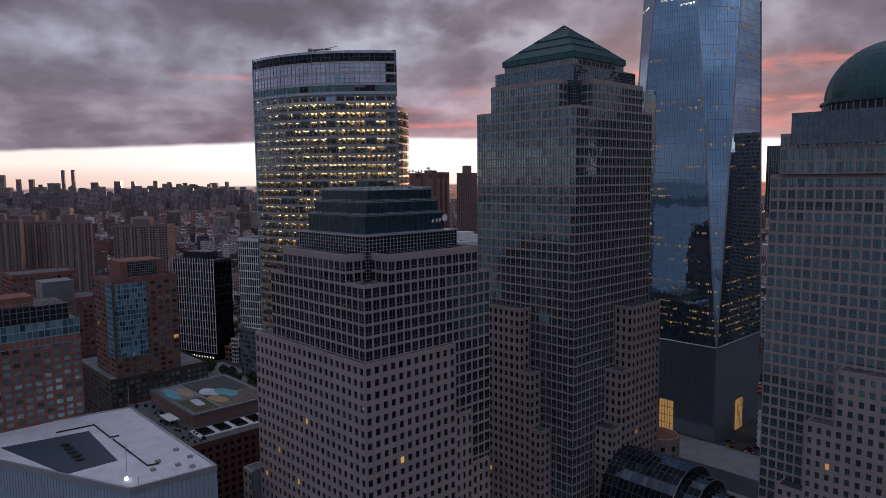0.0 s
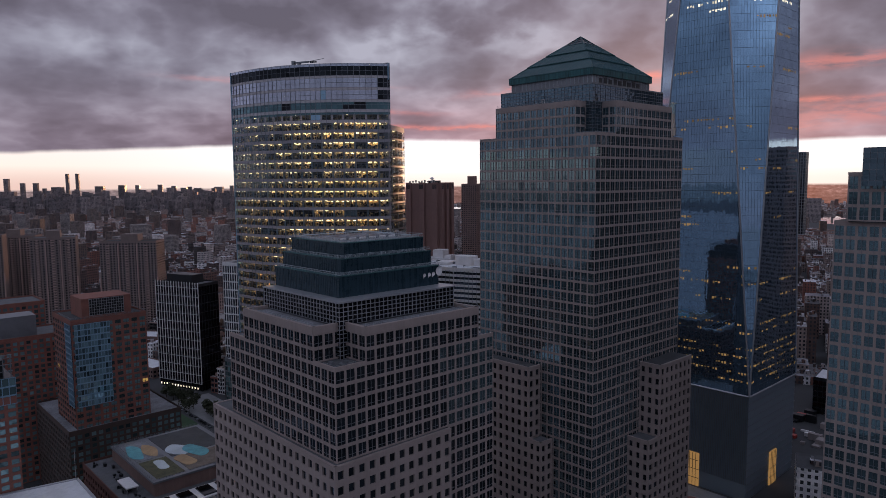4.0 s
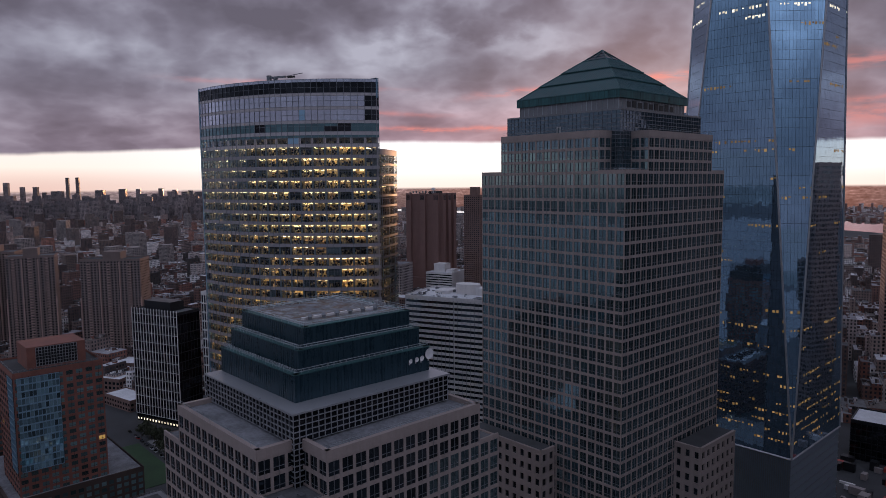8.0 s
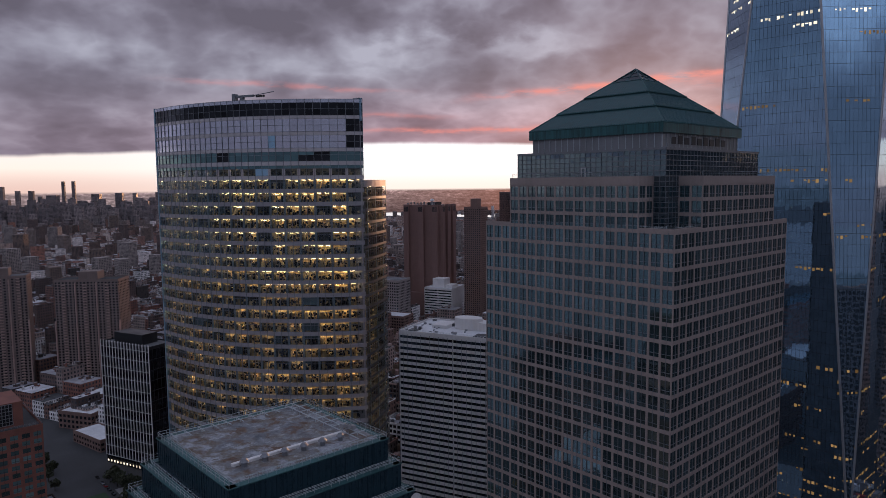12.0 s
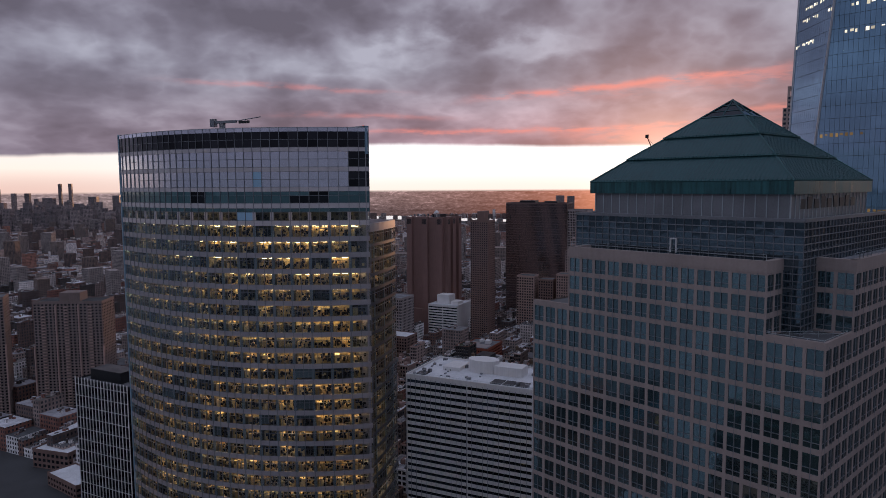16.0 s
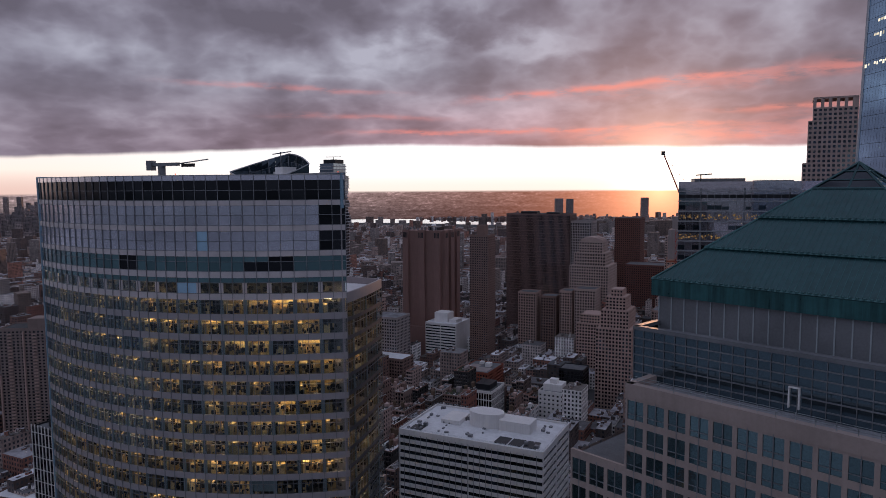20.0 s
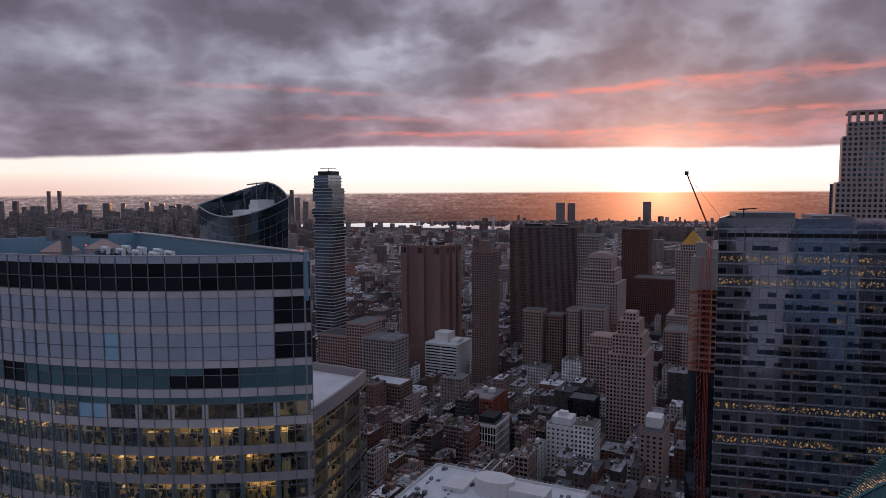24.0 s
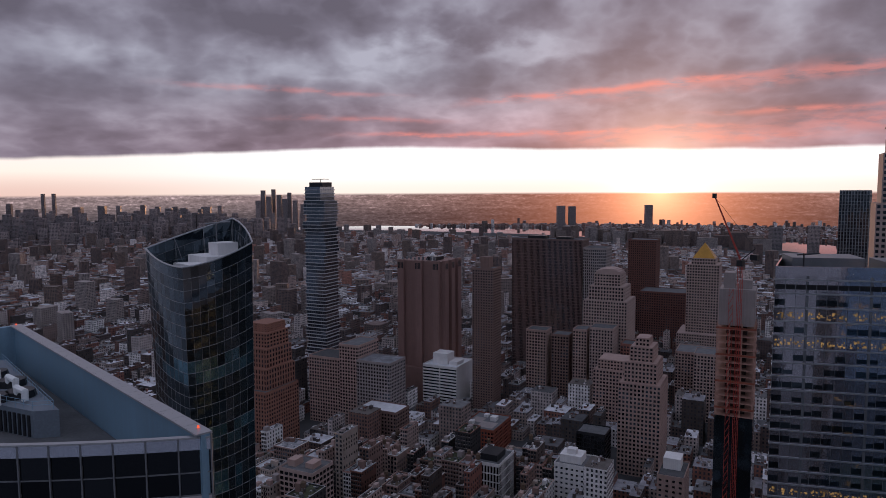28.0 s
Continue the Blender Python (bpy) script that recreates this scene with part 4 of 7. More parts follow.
def office_floors(b, run, closing, z_bot, z_top, pitch, glass_h, lit_share, near, face=None):
    """Glazed floors along the run of points: fins, spandrels, clear panes, slabs, rooms with ceiling lights."""
    n = len(run) - 1
    floors = int(round((z_top - z_bot) / pitch))
    pitch = (z_top - z_bot) / floors
    SB, S, G, T = MB(), MB(), MB(), MB()
    SL, LT, RM, BL, DK, PT = MB(), MB(), MB(), MB(), MB(), MB()
    inner = shifted(run, 8.0)
    edge = shifted(run, 0.35)
    for k in range(floors):
        z1 = z_top - k * pitch
        z0 = z1 - pitch
        zg1, zg0 = z1, z1 - glass_h
        SL.prism(edge + closing, z0 + 0.2, z0 + 0.75)
        state = RNG.random()
        on = state < lit_share
        for i in range(n):
            p, q = run[i], run[i + 1]
            L = math.hypot(q[0] - p[0], q[1] - p[1])
            u = ((q[0] - p[0]) / L, (q[1] - p[1]) / L)
            S.obox(p, u, 0, L, -0.25, 0.0, z0, zg0)
            if i % 2 == 0:
                SB.obox(p, u, -0.42, 0.42, -0.22, -0.02, zg0, zg1)
            T.obox(p, u, L / 2 - .04, L / 2 + .04, -0.1, 0.02, zg0, zg1)
            T.obox(p, u, 0, L, -0.12, 0.04, zg1 - 0.95, zg1 - 0.83)
            T.obox(p, u, L - .05, L + .05, -0.1, 0.05, zg0, zg1)
            if i % 2 == 0:
                on = RNG.random() < (0.88 if state < lit_share else 0.3)
                if on:
                    back = RNG.uniform(2.6, 5.5)
                    RM.obox(p, u, 0.1, L * 2 - 0.1, -back - 0.15, -back, z0 + 0.75, z1 + 0.2)
                    for d0 in (-0.9, -2.2, -3.4, -5.0):
                        if -d0 < back - 0.6:
                            for a in (0.6, L + 0.5):
                                if RNG.random() < 0.85:
                                    LT.obox(p, u, a, a + RNG.uniform(0.9, 1.9), d0 - 0.5, d0, z1 + 0.10 + 0.2 * d0, z1 + 0.16 + 0.2 * d0)
                else:
                    if RNG.random() < 0.3:
                        h = RNG.uniform(0.8, glass_h)
                        BL.obox(p, u, 0.15, L * (1 if RNG.random() < .5 else 2) - 0.15, -0.6, -0.55, zg1 - h, zg1)
                PT.obox(p, u, -0.08, 0.08, -8.0, -0.3, z0 + 0.75, z1 + 0.2)
                PT.obox(p, u, -0.35, 0.35, -0.7, -0.25, z0, z1)
                if RNG.random() < 0.85:
                    a = RNG.uniform(0.35, 0.8)
                    RM.obox(p, u, a, a + RNG.uniform(0.8, 1.7), -RNG.uniform(2.0, 3.5), -RNG.uniform(0.8, 1.6), z0 + 0.75, z0 + RNG.uniform(2.9, 4.1))
                for _ in range(24):
                    a = RNG.uniform(0.3, L * 2 - 1.0)
                    d = -RNG.uniform(0.5, 3.6)
                    (DK if RNG.random() < 0.86 else RM).obox(p, u, a, a + RNG.uniform(0.2, 0.9), d - 0.4, d, (zz := z0 + RNG.uniform(1.2, 3.3)), zz + RNG.uniform(0.3, 1.1))
            mid = ((p[0] + q[0]) / 2 + u[1] * -0.08, (p[1] + q[1]) / 2 - u[0] * -0.08)
            if k < 8 and len(near) < 300:
                near.append((mid[0], mid[1], (zg0 + zg1) / 2, math.atan2(u[1], u[0]), L, glass_h))
            else:
                t1 = RNG.uniform(-.02, .02)
                G.face((p[0] - u[1] * (.08 + t1), p[1] + u[0] * (.08 + t1), zg0), (q[0] - u[1] * (.08 - t1), q[1] + u[0] * (.08 - t1), zg0), (q[0] - u[1] * (.08 - t1), q[1] + u[0] * (.08 - t1), zg1), (p[0] - u[1] * (.08 + t1), p[1] + u[0] * (.08 + t1), zg1))
    c = MB()
    c.prism(inner[:-3] + closing, z_bot - 4, z_top)
    part("core", c, WALL_CORE, b)
    part("spandrel", S, face or SPANDREL, b, kind="stuff")
    part("blue_side_panel", SB, SIDE_PANEL, b, kind="stuff")
    part("transom", T, METAL_MID, b, kind="stuff")
    part("glazing", G, GLASS_CLEAR, b, kind="stuff")
    part("floor_slab", SL, CEILING, b, kind="stuff")
    part("ceiling_light", LT, LIT_WARM, b, kind="stuff")
    part("room_partition", RM, WOOD_WARM, b, kind="stuff")
    part("room_wall", PT, WALL_CORE, b, kind="stuff")
    part("desk", DK, METAL_DARK, b, kind="stuff")
    part("blind", BL, BLIND, b, kind="stuff")


SPANDREL = surface("grey_spandrel_panel", (0.34, 0.315, 0.33), 0.45, metal=0.2, var=0.08, streak=0.3, bump=0.02, spec=0.5)
DARK_FACE = surface("dark_spandrel_panel", (0.085, 0.09, 0.10), 0.4, metal=0.3, var=0.15, bump=0.02)
SIDE_PANEL = surface("blue_grey_side_panel", (0.16, 0.215, 0.235), 0.3, metal=0.4, var=0.1, bump=0.02)
WOOD_WARM = surface("maple_partition", (0.60, 0.43, 0.22), 0.6, var=0.3, island=0.5)
BLIND = surface("roller_blind", (0.10, 0.13, 0.14), 0.7, var=0.2, island=0.5)
PANEL_PALE = surface("pale_translucent_panel", (0.61, 0.63, 0.735), 0.12, metal=0.75, var=0.05, island=0.05, bump=0.02, spec=0.6)
PANEL_BAND = surface("violet_grey_band", (0.54, 0.49, 0.50), 0.45, metal=0.1, var=0.1, bump=0.02)
PIPE_WHITE = surface("white_duct", (0.75, 0.75, 0.74), 0.5, var=0.1)
MESH_GREY = surface("perforated_screen", (0.20, 0.23, 0.27), 0.6, metal=0.3, var=0.2)


def tower_curved():
    b = thing("office_tower", "tall office tower with convex glass front and warm lit floors", "building", -345, 232)

    def P(x, y):
        return (x + 345, y - 232)

    NB = 34
    front = [P(x, y) for x, y in arc((-377.5, 202.5), (-299, 247.5), 12.5, NB)]
    near = []
    office_floors(b, front, [P(-304, 246.3), P(-373, 245), P(-376, 205)], 4, 199.2, 4.73, 3.25, 0.86, near)
    window_parts(b, near, GLASS_CLEAR)
    # mechanical storeys at the top
    bands = [(199.2, 200.7, "band"), (200.7, 203.2, "clear"), (203.2, 204.3, "teal"), (204.3, 205.8, "band"), (205.8, 208.0, "teal"), (208.0, 209.2, "teal"), (209.2, 210.5, "band"), (210.5, 212.75, "pale"), (212.75, 215.0, "pale"),
             (215.0, 216.3, "band"), (216.3, 218.6, "pale"), (218.6, 220.8, "pale"), (220.8, 222.0, "band"), (222.0, 224.25, "dark"), (224.25, 226.5, "dark"), (226.5, 227.6, "top")]
    A = {k: MB() for k in ("band", "clear", "teal", "pale", "dark", "top", "light")}
    fins, rails = MB(), MB()
    for i in range(NB):
        p, q = front[i], front[i + 1]
        L = math.hypot(q[0] - p[0], q[1] - p[1])
        u = ((q[0] - p[0]) / L, (q[1] - p[1]) / L)
        fins.obox(p, u, -0.07, 0.07, -0.2, 0.14, 4, 227.7)
        if i == NB - 1:
            fins.obox(p, u, L - 0.07, L + 0.07, -0.2, 0.14, 4, 228.1)
        for z0, z1, k in bands:
            kk = "dark" if k == "pale" and i >= NB - 2 else k
            kk = "light" if k == "pale" and i == 22 and z1 < 216 else kk
            if k == "clear" and i in (20, 21):
                kk = "light"
            if k == "teal" and (205 < z1 < 209.5 and i in (28, 29, 14, 15) or 205 < z1 < 208.5 and i in (26, 27)):
                kk = "dark"
            if kk == "clear" and i % 2 == 0:
                A["band"].obox(p, u, -0.5, 0.5, -0.3, -0.02, z0, z1)
            if kk in ("band", "top"):
                A[kk].obox(p, u, 0.06, L - .06, -0.3, 0.0 if kk == "band" else 0.05, z0, z1)
            else:
                A[kk].obox(p, u, 0.07, L - .07, -0.2, -0.08 + RNG.uniform(-.01, .01), z0 + .06, z1 - .06)
                rails.obox(p, u, 0.05, L - .05, -0.2, 0.03, z0 - 0.06, z0 + 0.06)
    part("fin", fins, METAL_MID, b, kind="stuff")
    part("top_transom", rails, METAL_MID, b, kind="stuff")
    for k, name, mat in (("band", "spandrel_band", PANEL_BAND), ("clear", "upper_glazing", GLASS_CLEAR), ("teal", "teal_glazing", GLASS_GREEN), ("pale", "pale_panel", PANEL_PALE), ("dark", "dark_louvre", GLASS_BLACK), ("top", "parapet_panel", PANEL_PALE), ("light", "light_blue_panel", PANEL_SKY)):
        part(name, A[k], mat, b, kind="stuff")
    # lit storey behind the upper glazing
    LT, c = MB(), MB()
    inn = shifted(front, 5.0)
    c.prism(inn[:-3] + [P(-303, 246.3), P(-372, 245), P(-375, 206)], 199, 220.6)
    part("upper_core", c, WALL_CORE, b)
    for i in range(0, NB, 2):
        p, q = front[i], front[i + 1]
        L = math.hypot(q[0] - p[0], q[1] - p[1])
        u = ((q[0] - p[0]) / L, (q[1] - p[1]) / L)
        if RNG.random() < 0.2:
            LT.obox(p, u, 0.8, 2.0, -2.2, -1.9, 203.3, 203.4)
    part("upper_ceiling_light", LT, LIT_WARM, b, kind="stuff")
    # random dark boxes, added to break up the even glow behind the glazing
    DK = MB()
    for i in range(NB):
        p, q = front[i], front[i + 1]
        L = math.hypot(q[0] - p[0], q[1] - p[1])
        u = ((q[0] - p[0]) / L, (q[1] - p[1]) / L)
        for _ in range(7):
            e, g, zz = RNG.uniform(0.1, L - 0.7), -RNG.uniform(0.6, 4.4), RNG.uniform(199.3, 202.2)
            DK.obox(p, u, e, e + RNG.uniform(0.3, 1.2), g - 0.3, g, zz, zz + RNG.uniform(0.3, 1.2))
    part("plant_pipe", DK, METAL_DARK, b, kind="stuff")
    # roof well with its parapets
    d = MB()
    d.prism(shifted(front, 0.4) + [P(-303, 246.5), P(-373, 245), P(-376, 205)], 220.6, 221.2)
    part("roof_deck", d, ROOF_TAR, b)
    ins = shifted(front, 0.32)
    ins2 = shifted(front, 0.75)
    w = MB()
    for i in range(NB):
        w.prism([ins[i], ins[i + 1], ins2[i + 1], ins2[i]], 221.2, 227.58)
    part("front_parapet", w, METAL_BLUE, b, kind="stuff")
    w = MB()
    a, c = P(-299.2, 247.6), P(-374, 246.2)
    l = math.hypot(c[0] - a[0], c[1] - a[1])
    u = ((c[0] - a[0]) / l, (c[1] - a[1]) / l)
    w.obox(a, u, 0, l, -1.0, 0, 220, 228)
    part("back_parapet", w, METAL_BLUE, b, "blue-grey back parapet wall")
    w = MB()
    w.obox(a, u, 0.3, l, -1.0, -0.2, 4, 220)
    part("back_wall", w, SPANDREL, b)
    t = MB()
    t.box(0.03, l / 24 - .03, -0.15, 1.5, 0, 0.2)
    cope = t.mesh("coping_panel")
    cope.materials.append(METAL_LIGHT)
    for i in range(24):
        o = part("coping_panel", cope, None, b)
        o.matrix_local = Matrix.Translation((a[0] + u[0] * i * l / 24, a[1] + u[1] * i * l / 24, 227.98)) @ Matrix.Rotation(math.atan2(u[1], u[0]), 4, "Z")
    w = MB()
    a2, c2 = P(-374, 246.2), P(-377.6, 202.4)
    l = math.hypot(c2[0] - a2[0], c2[1] - a2[1])
    w.obox(a2, ((c2[0] - a2[0]) / l, (c2[1] - a2[1]) / l), 0, l, -1.0, 0, 4, 228)
    part("side_parapet", w, METAL_BLUE, b)
    t = MB()
    o1 = shifted(front, -0.1)
    o2 = shifted(front, 0.55)
    for i in range(NB):
        t.prism([o1[i], o1[i + 1], o2[i + 1], o2[i]], 227.6, 227.78)
    part("front_coping", t, METAL_LIGHT, b, kind="stuff")
    # plant enclosure with white ducts
    e = MB()
    e.prism([P(-363, 225.3), P(-330.5, 238.9), P(-329, 241.4), P(-363, 242)], 221.2, 224.6)
    o = part("plant_enclosure", e, MESH_GREY, b, "grey perforated plant screen")
    r = MB()
    railing(r, [P(-362, 226.4), P(-331, 239.0), P(-329.8, 241.0), P(-362, 241.4)], 224.6, 1.1, 1.6, 0.035)
    part("railing", r, METAL_BLUE, o)
    sl = MB()
    a0, c0 = P(-363, 225.3), P(-330.5, 238.9)
    l0 = math.hypot(c0[0] - a0[0], c0[1] - a0[1])
    u0 = ((c0[0] - a0[0]) / l0, (c0[1] - a0[1]) / l0)
    for i in range(int(l0 / 0.9)):
        sl.obox(a0, u0, i * 0.9, i * 0.9 + 0.45, 0.0, 0.12, 221.3, 224.0)
    part("screen_slat", sl, METAL_DARK, o, kind="stuff")
    for i in range(8):
        x, y = -359 + (i // 2) * 6.8, 233.5 + (i % 2) * 4.2 + (i // 2) * 0.9
        if y > 239.5:
            y -= 1.2
        f = MB()
        px, py = P(x, y)
        f.cyl(px, py, 224.6, 225.5, 1.9, 1.7, 14)
        part("fan_cowl", f, METAL_DARK, o)
        g = MB()
        g.bar((px + 1.2, py - .6, 224.7), (px + 1.2, py - .6, 226.3), 0.42, 8)
        g.bar((px + 0.9, py - .6, 226.1), (px + 3.9, py - .2, 226.1), 0.42, 8)
        g.bar((px + 3.6, py - .2, 226.3), (px + 3.6, py - .2, 224.9), 0.42, 8)
        part("white_duct", g, PIPE_WHITE, o, "white bent duct")
    for x, y in ((-369, 227.5), (-369.5, 236.5)):
        g = MB()
        g.cyl(*P(x, y), 221.2, 225.2, 4.2, 3.9, 16)
        g.cyl(*P(x, y), 225.2, 227.2, 4.0, 0.5, 16)
        part("cooling_drum", g, CONC_TAN, b, "tan drum with shallow cone top")
    for x, y in ((-301.0, 247.1), (-373.4, 245.6), (-339, 224.6)):
        g = MB()
        g.cyl(*P(x, y), 228.1, 228.4, 0.13, 0.1, 8)
        part("beacon_lamp", g, LIT_RED, b, "red aviation beacon")
    # window-cleaning crane
    m = thing("roof_crane", "grey window-cleaning crane on the tower roof", "crane", -339.5, 221.5, 0)
    g = MB()
    g.box(-0.7, 0.7, -0.7, 0.7, 221.2, 230.2)
    part("mast", g, METAL_MID, m)
    h = Vector((14.5, 6.6)) / math.hypot(14.5, 6.6)
    hh = (h[0], h[1])
    g = MB()
    g.obox((-4.2 * hh[0], -4.2 * hh[1]), hh, 0, 1.6, -0.8, 0.8, 229.2, 231.6)
    part("counterweight", g, METAL_MID, m)
    g = MB()
    g.obox((-3 * hh[0], -3 * hh[1]), hh, 0, 8.5, -0.4, 0.4, 230.2, 231.0)
    g.bar((5.3 * hh[0], 5.3 * hh[1], 230.7), (14.5 * hh[0], 14.5 * hh[1], 231.6), 0.16, 6)
    part("boom", g, METAL_MID, m)
    g = MB()
    for k in (6.5, 7.5, 8.5, 9.6):
        g.obox((k * hh[0], k * hh[1]), hh, 0, 0.6, -0.3, 0.3, 229.9, 230.7)
    part("winch", g, METAL_DARK, m)
    # lower wing behind
    run = [P(-304.6, 248.8)]
    for s in range(1, 8):
        f = s / 7
        run.append(P(-304.6 - 16.4 * f + 0.8 * math.sin(math.pi * f), 248.8 + 25.6 * f))
    for s in range(1, 6):
        run.append(P(-321 - 10.6 * s, 274.4 - 3.5 * s))
    wn = thing("office_wing", "lower glazed office wing with pale flat roof", "building", -345, 232)
    office_floors(wn, run, [P(-374, 248), P(-308, 248.3)], 4, 196.4, 4.73, 3.7, 0.8, [(0,) * 6] * 300, DARK_FACE)
    r = MB()
    r.prism(run + [P(-374, 247.6)], 196.4, 197.2)
    part("roof", r, ROOF_WHITE, wn, "pale flat roof")
    w = MB()
    for i in range(len(run) - 1):
        p, q = run[i], run[i + 1]
        L = math.hypot(q[0] - p[0], q[1] - p[1])
        w.obox(p, ((q[0] - p[0]) / L, (q[1] - p[1]) / L), 0, L, -0.5, 0.05, 196.4, 199.0)
    part("parapet", w, SPANDREL, wn)


PANEL_SKY = surface("light_blue_panel", (0.36, 0.56, 0.72), 0.35, metal=0.2, var=0.1)


# ---------------------------------------------------------------- crystalline tower
def tower_crystal():
    b = thing("skyscraper", "very tall chamfered blue mirror-glass skyscraper on a finned base", "building", -208.8, 417.5)
    e = 31.3
    B = MB()
    B.box(-e + .3, e - .3, -e + .3, e - .3, 0, 57)
    part("base", B, BASE_GLASS, b, "dark glass-clad base")
    F = MB()
    n = 64
    for i in range(n):
        a = -e + (i + .5) * 2 * e / n
        F.box(a - .07, a + .07, -e - .12, -e + .35, 9, 56.5)
    part("base_fin", F, METAL_MID, b, kind="stuff")
    F = MB()
    for j in range(14):
        F.box(e - .25, e + .04, -e, e, 1 + j * 4, 1.06 + j * 4)
    part("base_joint", F, METAL_MID, b, kind="stuff")
    for x0, x1, y0, y1 in ((e - .3, e + .25, -2, 7), (-4, 5, -e - .25, -e + .3)):
        d = MB()
        d.box(x0, x1, y0, y1, 0, 19)
        o = part("lit_entrance", d, LIT_DOOR, b, "tall warm lit entrance")
        g = MB()
        wide = x1 - x0 > y1 - y0
        for i in range(1, 5):
            c = (x0 + (x1 - x0) * i / 5) if wide else (y0 + (y1 - y0) * i / 5)
            g.box(*((c - .12, c + .12, y0 - .1, y0) if wide else (x1, x1 + .1, c - .12, c + .12)), 0, 19)
        for z in (4.5, 9.5, 14.5):
            g.box(*((x0, x1, y0 - .08, y0) if wide else (x1, x1 + .08, y0, y1)), z, z + .25)
        part("door_mullion", g, METAL_DARK, o, kind="stuff")
    t = e
    bot = [Vector((-e, -e, 57)), Vector((e, -e, 57)), Vector((e, e, 57)), Vector((-e, e, 57))]
    top = [Vector((0, -t, 417)), Vector((t, 0, 417)), Vector((0, t, 417)), Vector((-t, 0, 417))]
    floors = 84
    lit_rows = {f: RNG.random() for f in range(floors)}
    E = MB()

    def pane_face(A, Bv, C, D):
        """A trapezium from A-B below to D-C above, cut into panes floor by floor."""
        G, L, L2, J = MB(), MB(), MB(), MB()
        nrm = (Bv - A).cross(D - A)
        if nrm.length < 1e-6:
            nrm = (C - D).cross(D - A)
        nrm.normalize()
        ex = ((Bv - A) if (Bv - A).length > 1 else (C - D)).normalized()
        org = (A + Bv) / 2 if (Bv - A).length > 1 else (C + D) / 2
        for f in range(floors):
            s0, s1 = f / floors, (f + 1) / floors
            l0, r0 = A.lerp(D, s0), Bv.lerp(C, s0)
            l1, r1 = A.lerp(D, s1), Bv.lerp(C, s1)
            L0, R0, L1, R1 = ((v - org).dot(ex) for v in (l0, r0, l1, r1))
            run = 0
            for i in range(math.floor(min(L0, L1) / 1.55), math.ceil(max(R0, R1) / 1.55)):
                a0, a1 = i * 1.55 + 0.035, (i + 1) * 1.55 - 0.035
                c0, c1 = (min(max(a, L0), R0) for a in (a0, a1))
                d0, d1 = (min(max(a, L1), R1) for a in (a0, a1))
                if c1 - c0 < 0.05 and d1 - d0 < 0.05:
                    continue
                t1, t2 = RNG.uniform(-.0022, .0022), RNG.uniform(-.004, .004)
                q = [l0 + ex * (c0 - L0) + nrm * (-t1 - t2), l0 + ex * (c1 - L0) + nrm * (t1 - t2), l1 + ex * (d1 - L1) + nrm * (t1 + t2), l1 + ex * (d0 - L1) + nrm * (-t1 + t2)]
                G.face(*q)
                if run <= 0 and RNG.random() < (0.13 if lit_rows[f] < (0.5 if 44 < f < 68 else 0.3) else 0.006) * (1.5 if f < 14 else 0.35 if f < 46 else 2.0):
                    run = RNG.randint(2, 12)
                if run > 0:
                    run -= 1
                    if RNG.random() < 0.8:
                        lo, hi = RNG.uniform(0.5, 0.72), RNG.uniform(0.78, 0.86)
                        b0, b1 = RNG.uniform(0.05, 0.3), RNG.uniform(0.6, 0.95)
                        (L2 if f < 46 else L).face(*(q[0].lerp(q[1], x).lerp(q[3].lerp(q[2], x), y) + nrm * 0.06 for x, y in ((b0, lo), (b1, lo), (b1, hi), (b0, hi))))
            if (r0 - l0).length > 0.5:
                J.bar(l0 + nrm * .03, r0 + nrm * .03, 0.045, 4)
        o = part("glass_face", G, GLASS_WTC, b, kind="stuff")
        K = MB()
        K.face(*(v - nrm * 0.12 for v in ((A, Bv, C, D) if (C - D).length > 1 and (Bv - A).length > 1 else (A, Bv, D) if (Bv - A).length > 1 else (A, C, D))))
        part("backing", K, METAL_DARK, o)
        part("floor_joint", J, METAL_DARK, o, kind="stuff")
        if L.f:
            part("lit_office", L, LIT_WHITE, o, kind="stuff")
        if L2.f:
            part("lit_lower_office", L2, LIT_DIM, o, kind="stuff")

    for i in range(4):
        A, Bv, C, D = bot[i], bot[(i + 1) % 4], top[(i + 1) % 4], top[i]
        pane_face(A, Bv, D, D)
        pane_face(Bv, Bv, C, D)
        E.bar(A, D, 0.45, 6)
        E.bar(Bv, D, 0.45, 6)
        E.bar(A, Bv, 0.5, 4)
    part("edge_strip", E, METAL_LIGHT, b, "pale steel edge strips")


BASE_GLASS = mirror_glass("ribbed_base_glass", (0.21, 0.25, 0.285), rough=0.35, var=0.1, wave=0.03, metal=0.35)
LIT_DOOR = lamp_mat("entrance_light", (1.0, 0.55, 0.2), 0.3)
tower_flat()
tower_pyramid()
tower_curved()
tower_crystal()

# ---------------------------------------------------------------- other towers
TG = 21.0      # turn of the old street grid against the riverside blocks
E1 = (math.cos(radians(TG)), math.sin(radians(TG)))
E2 = (-E1[1], E1[0])


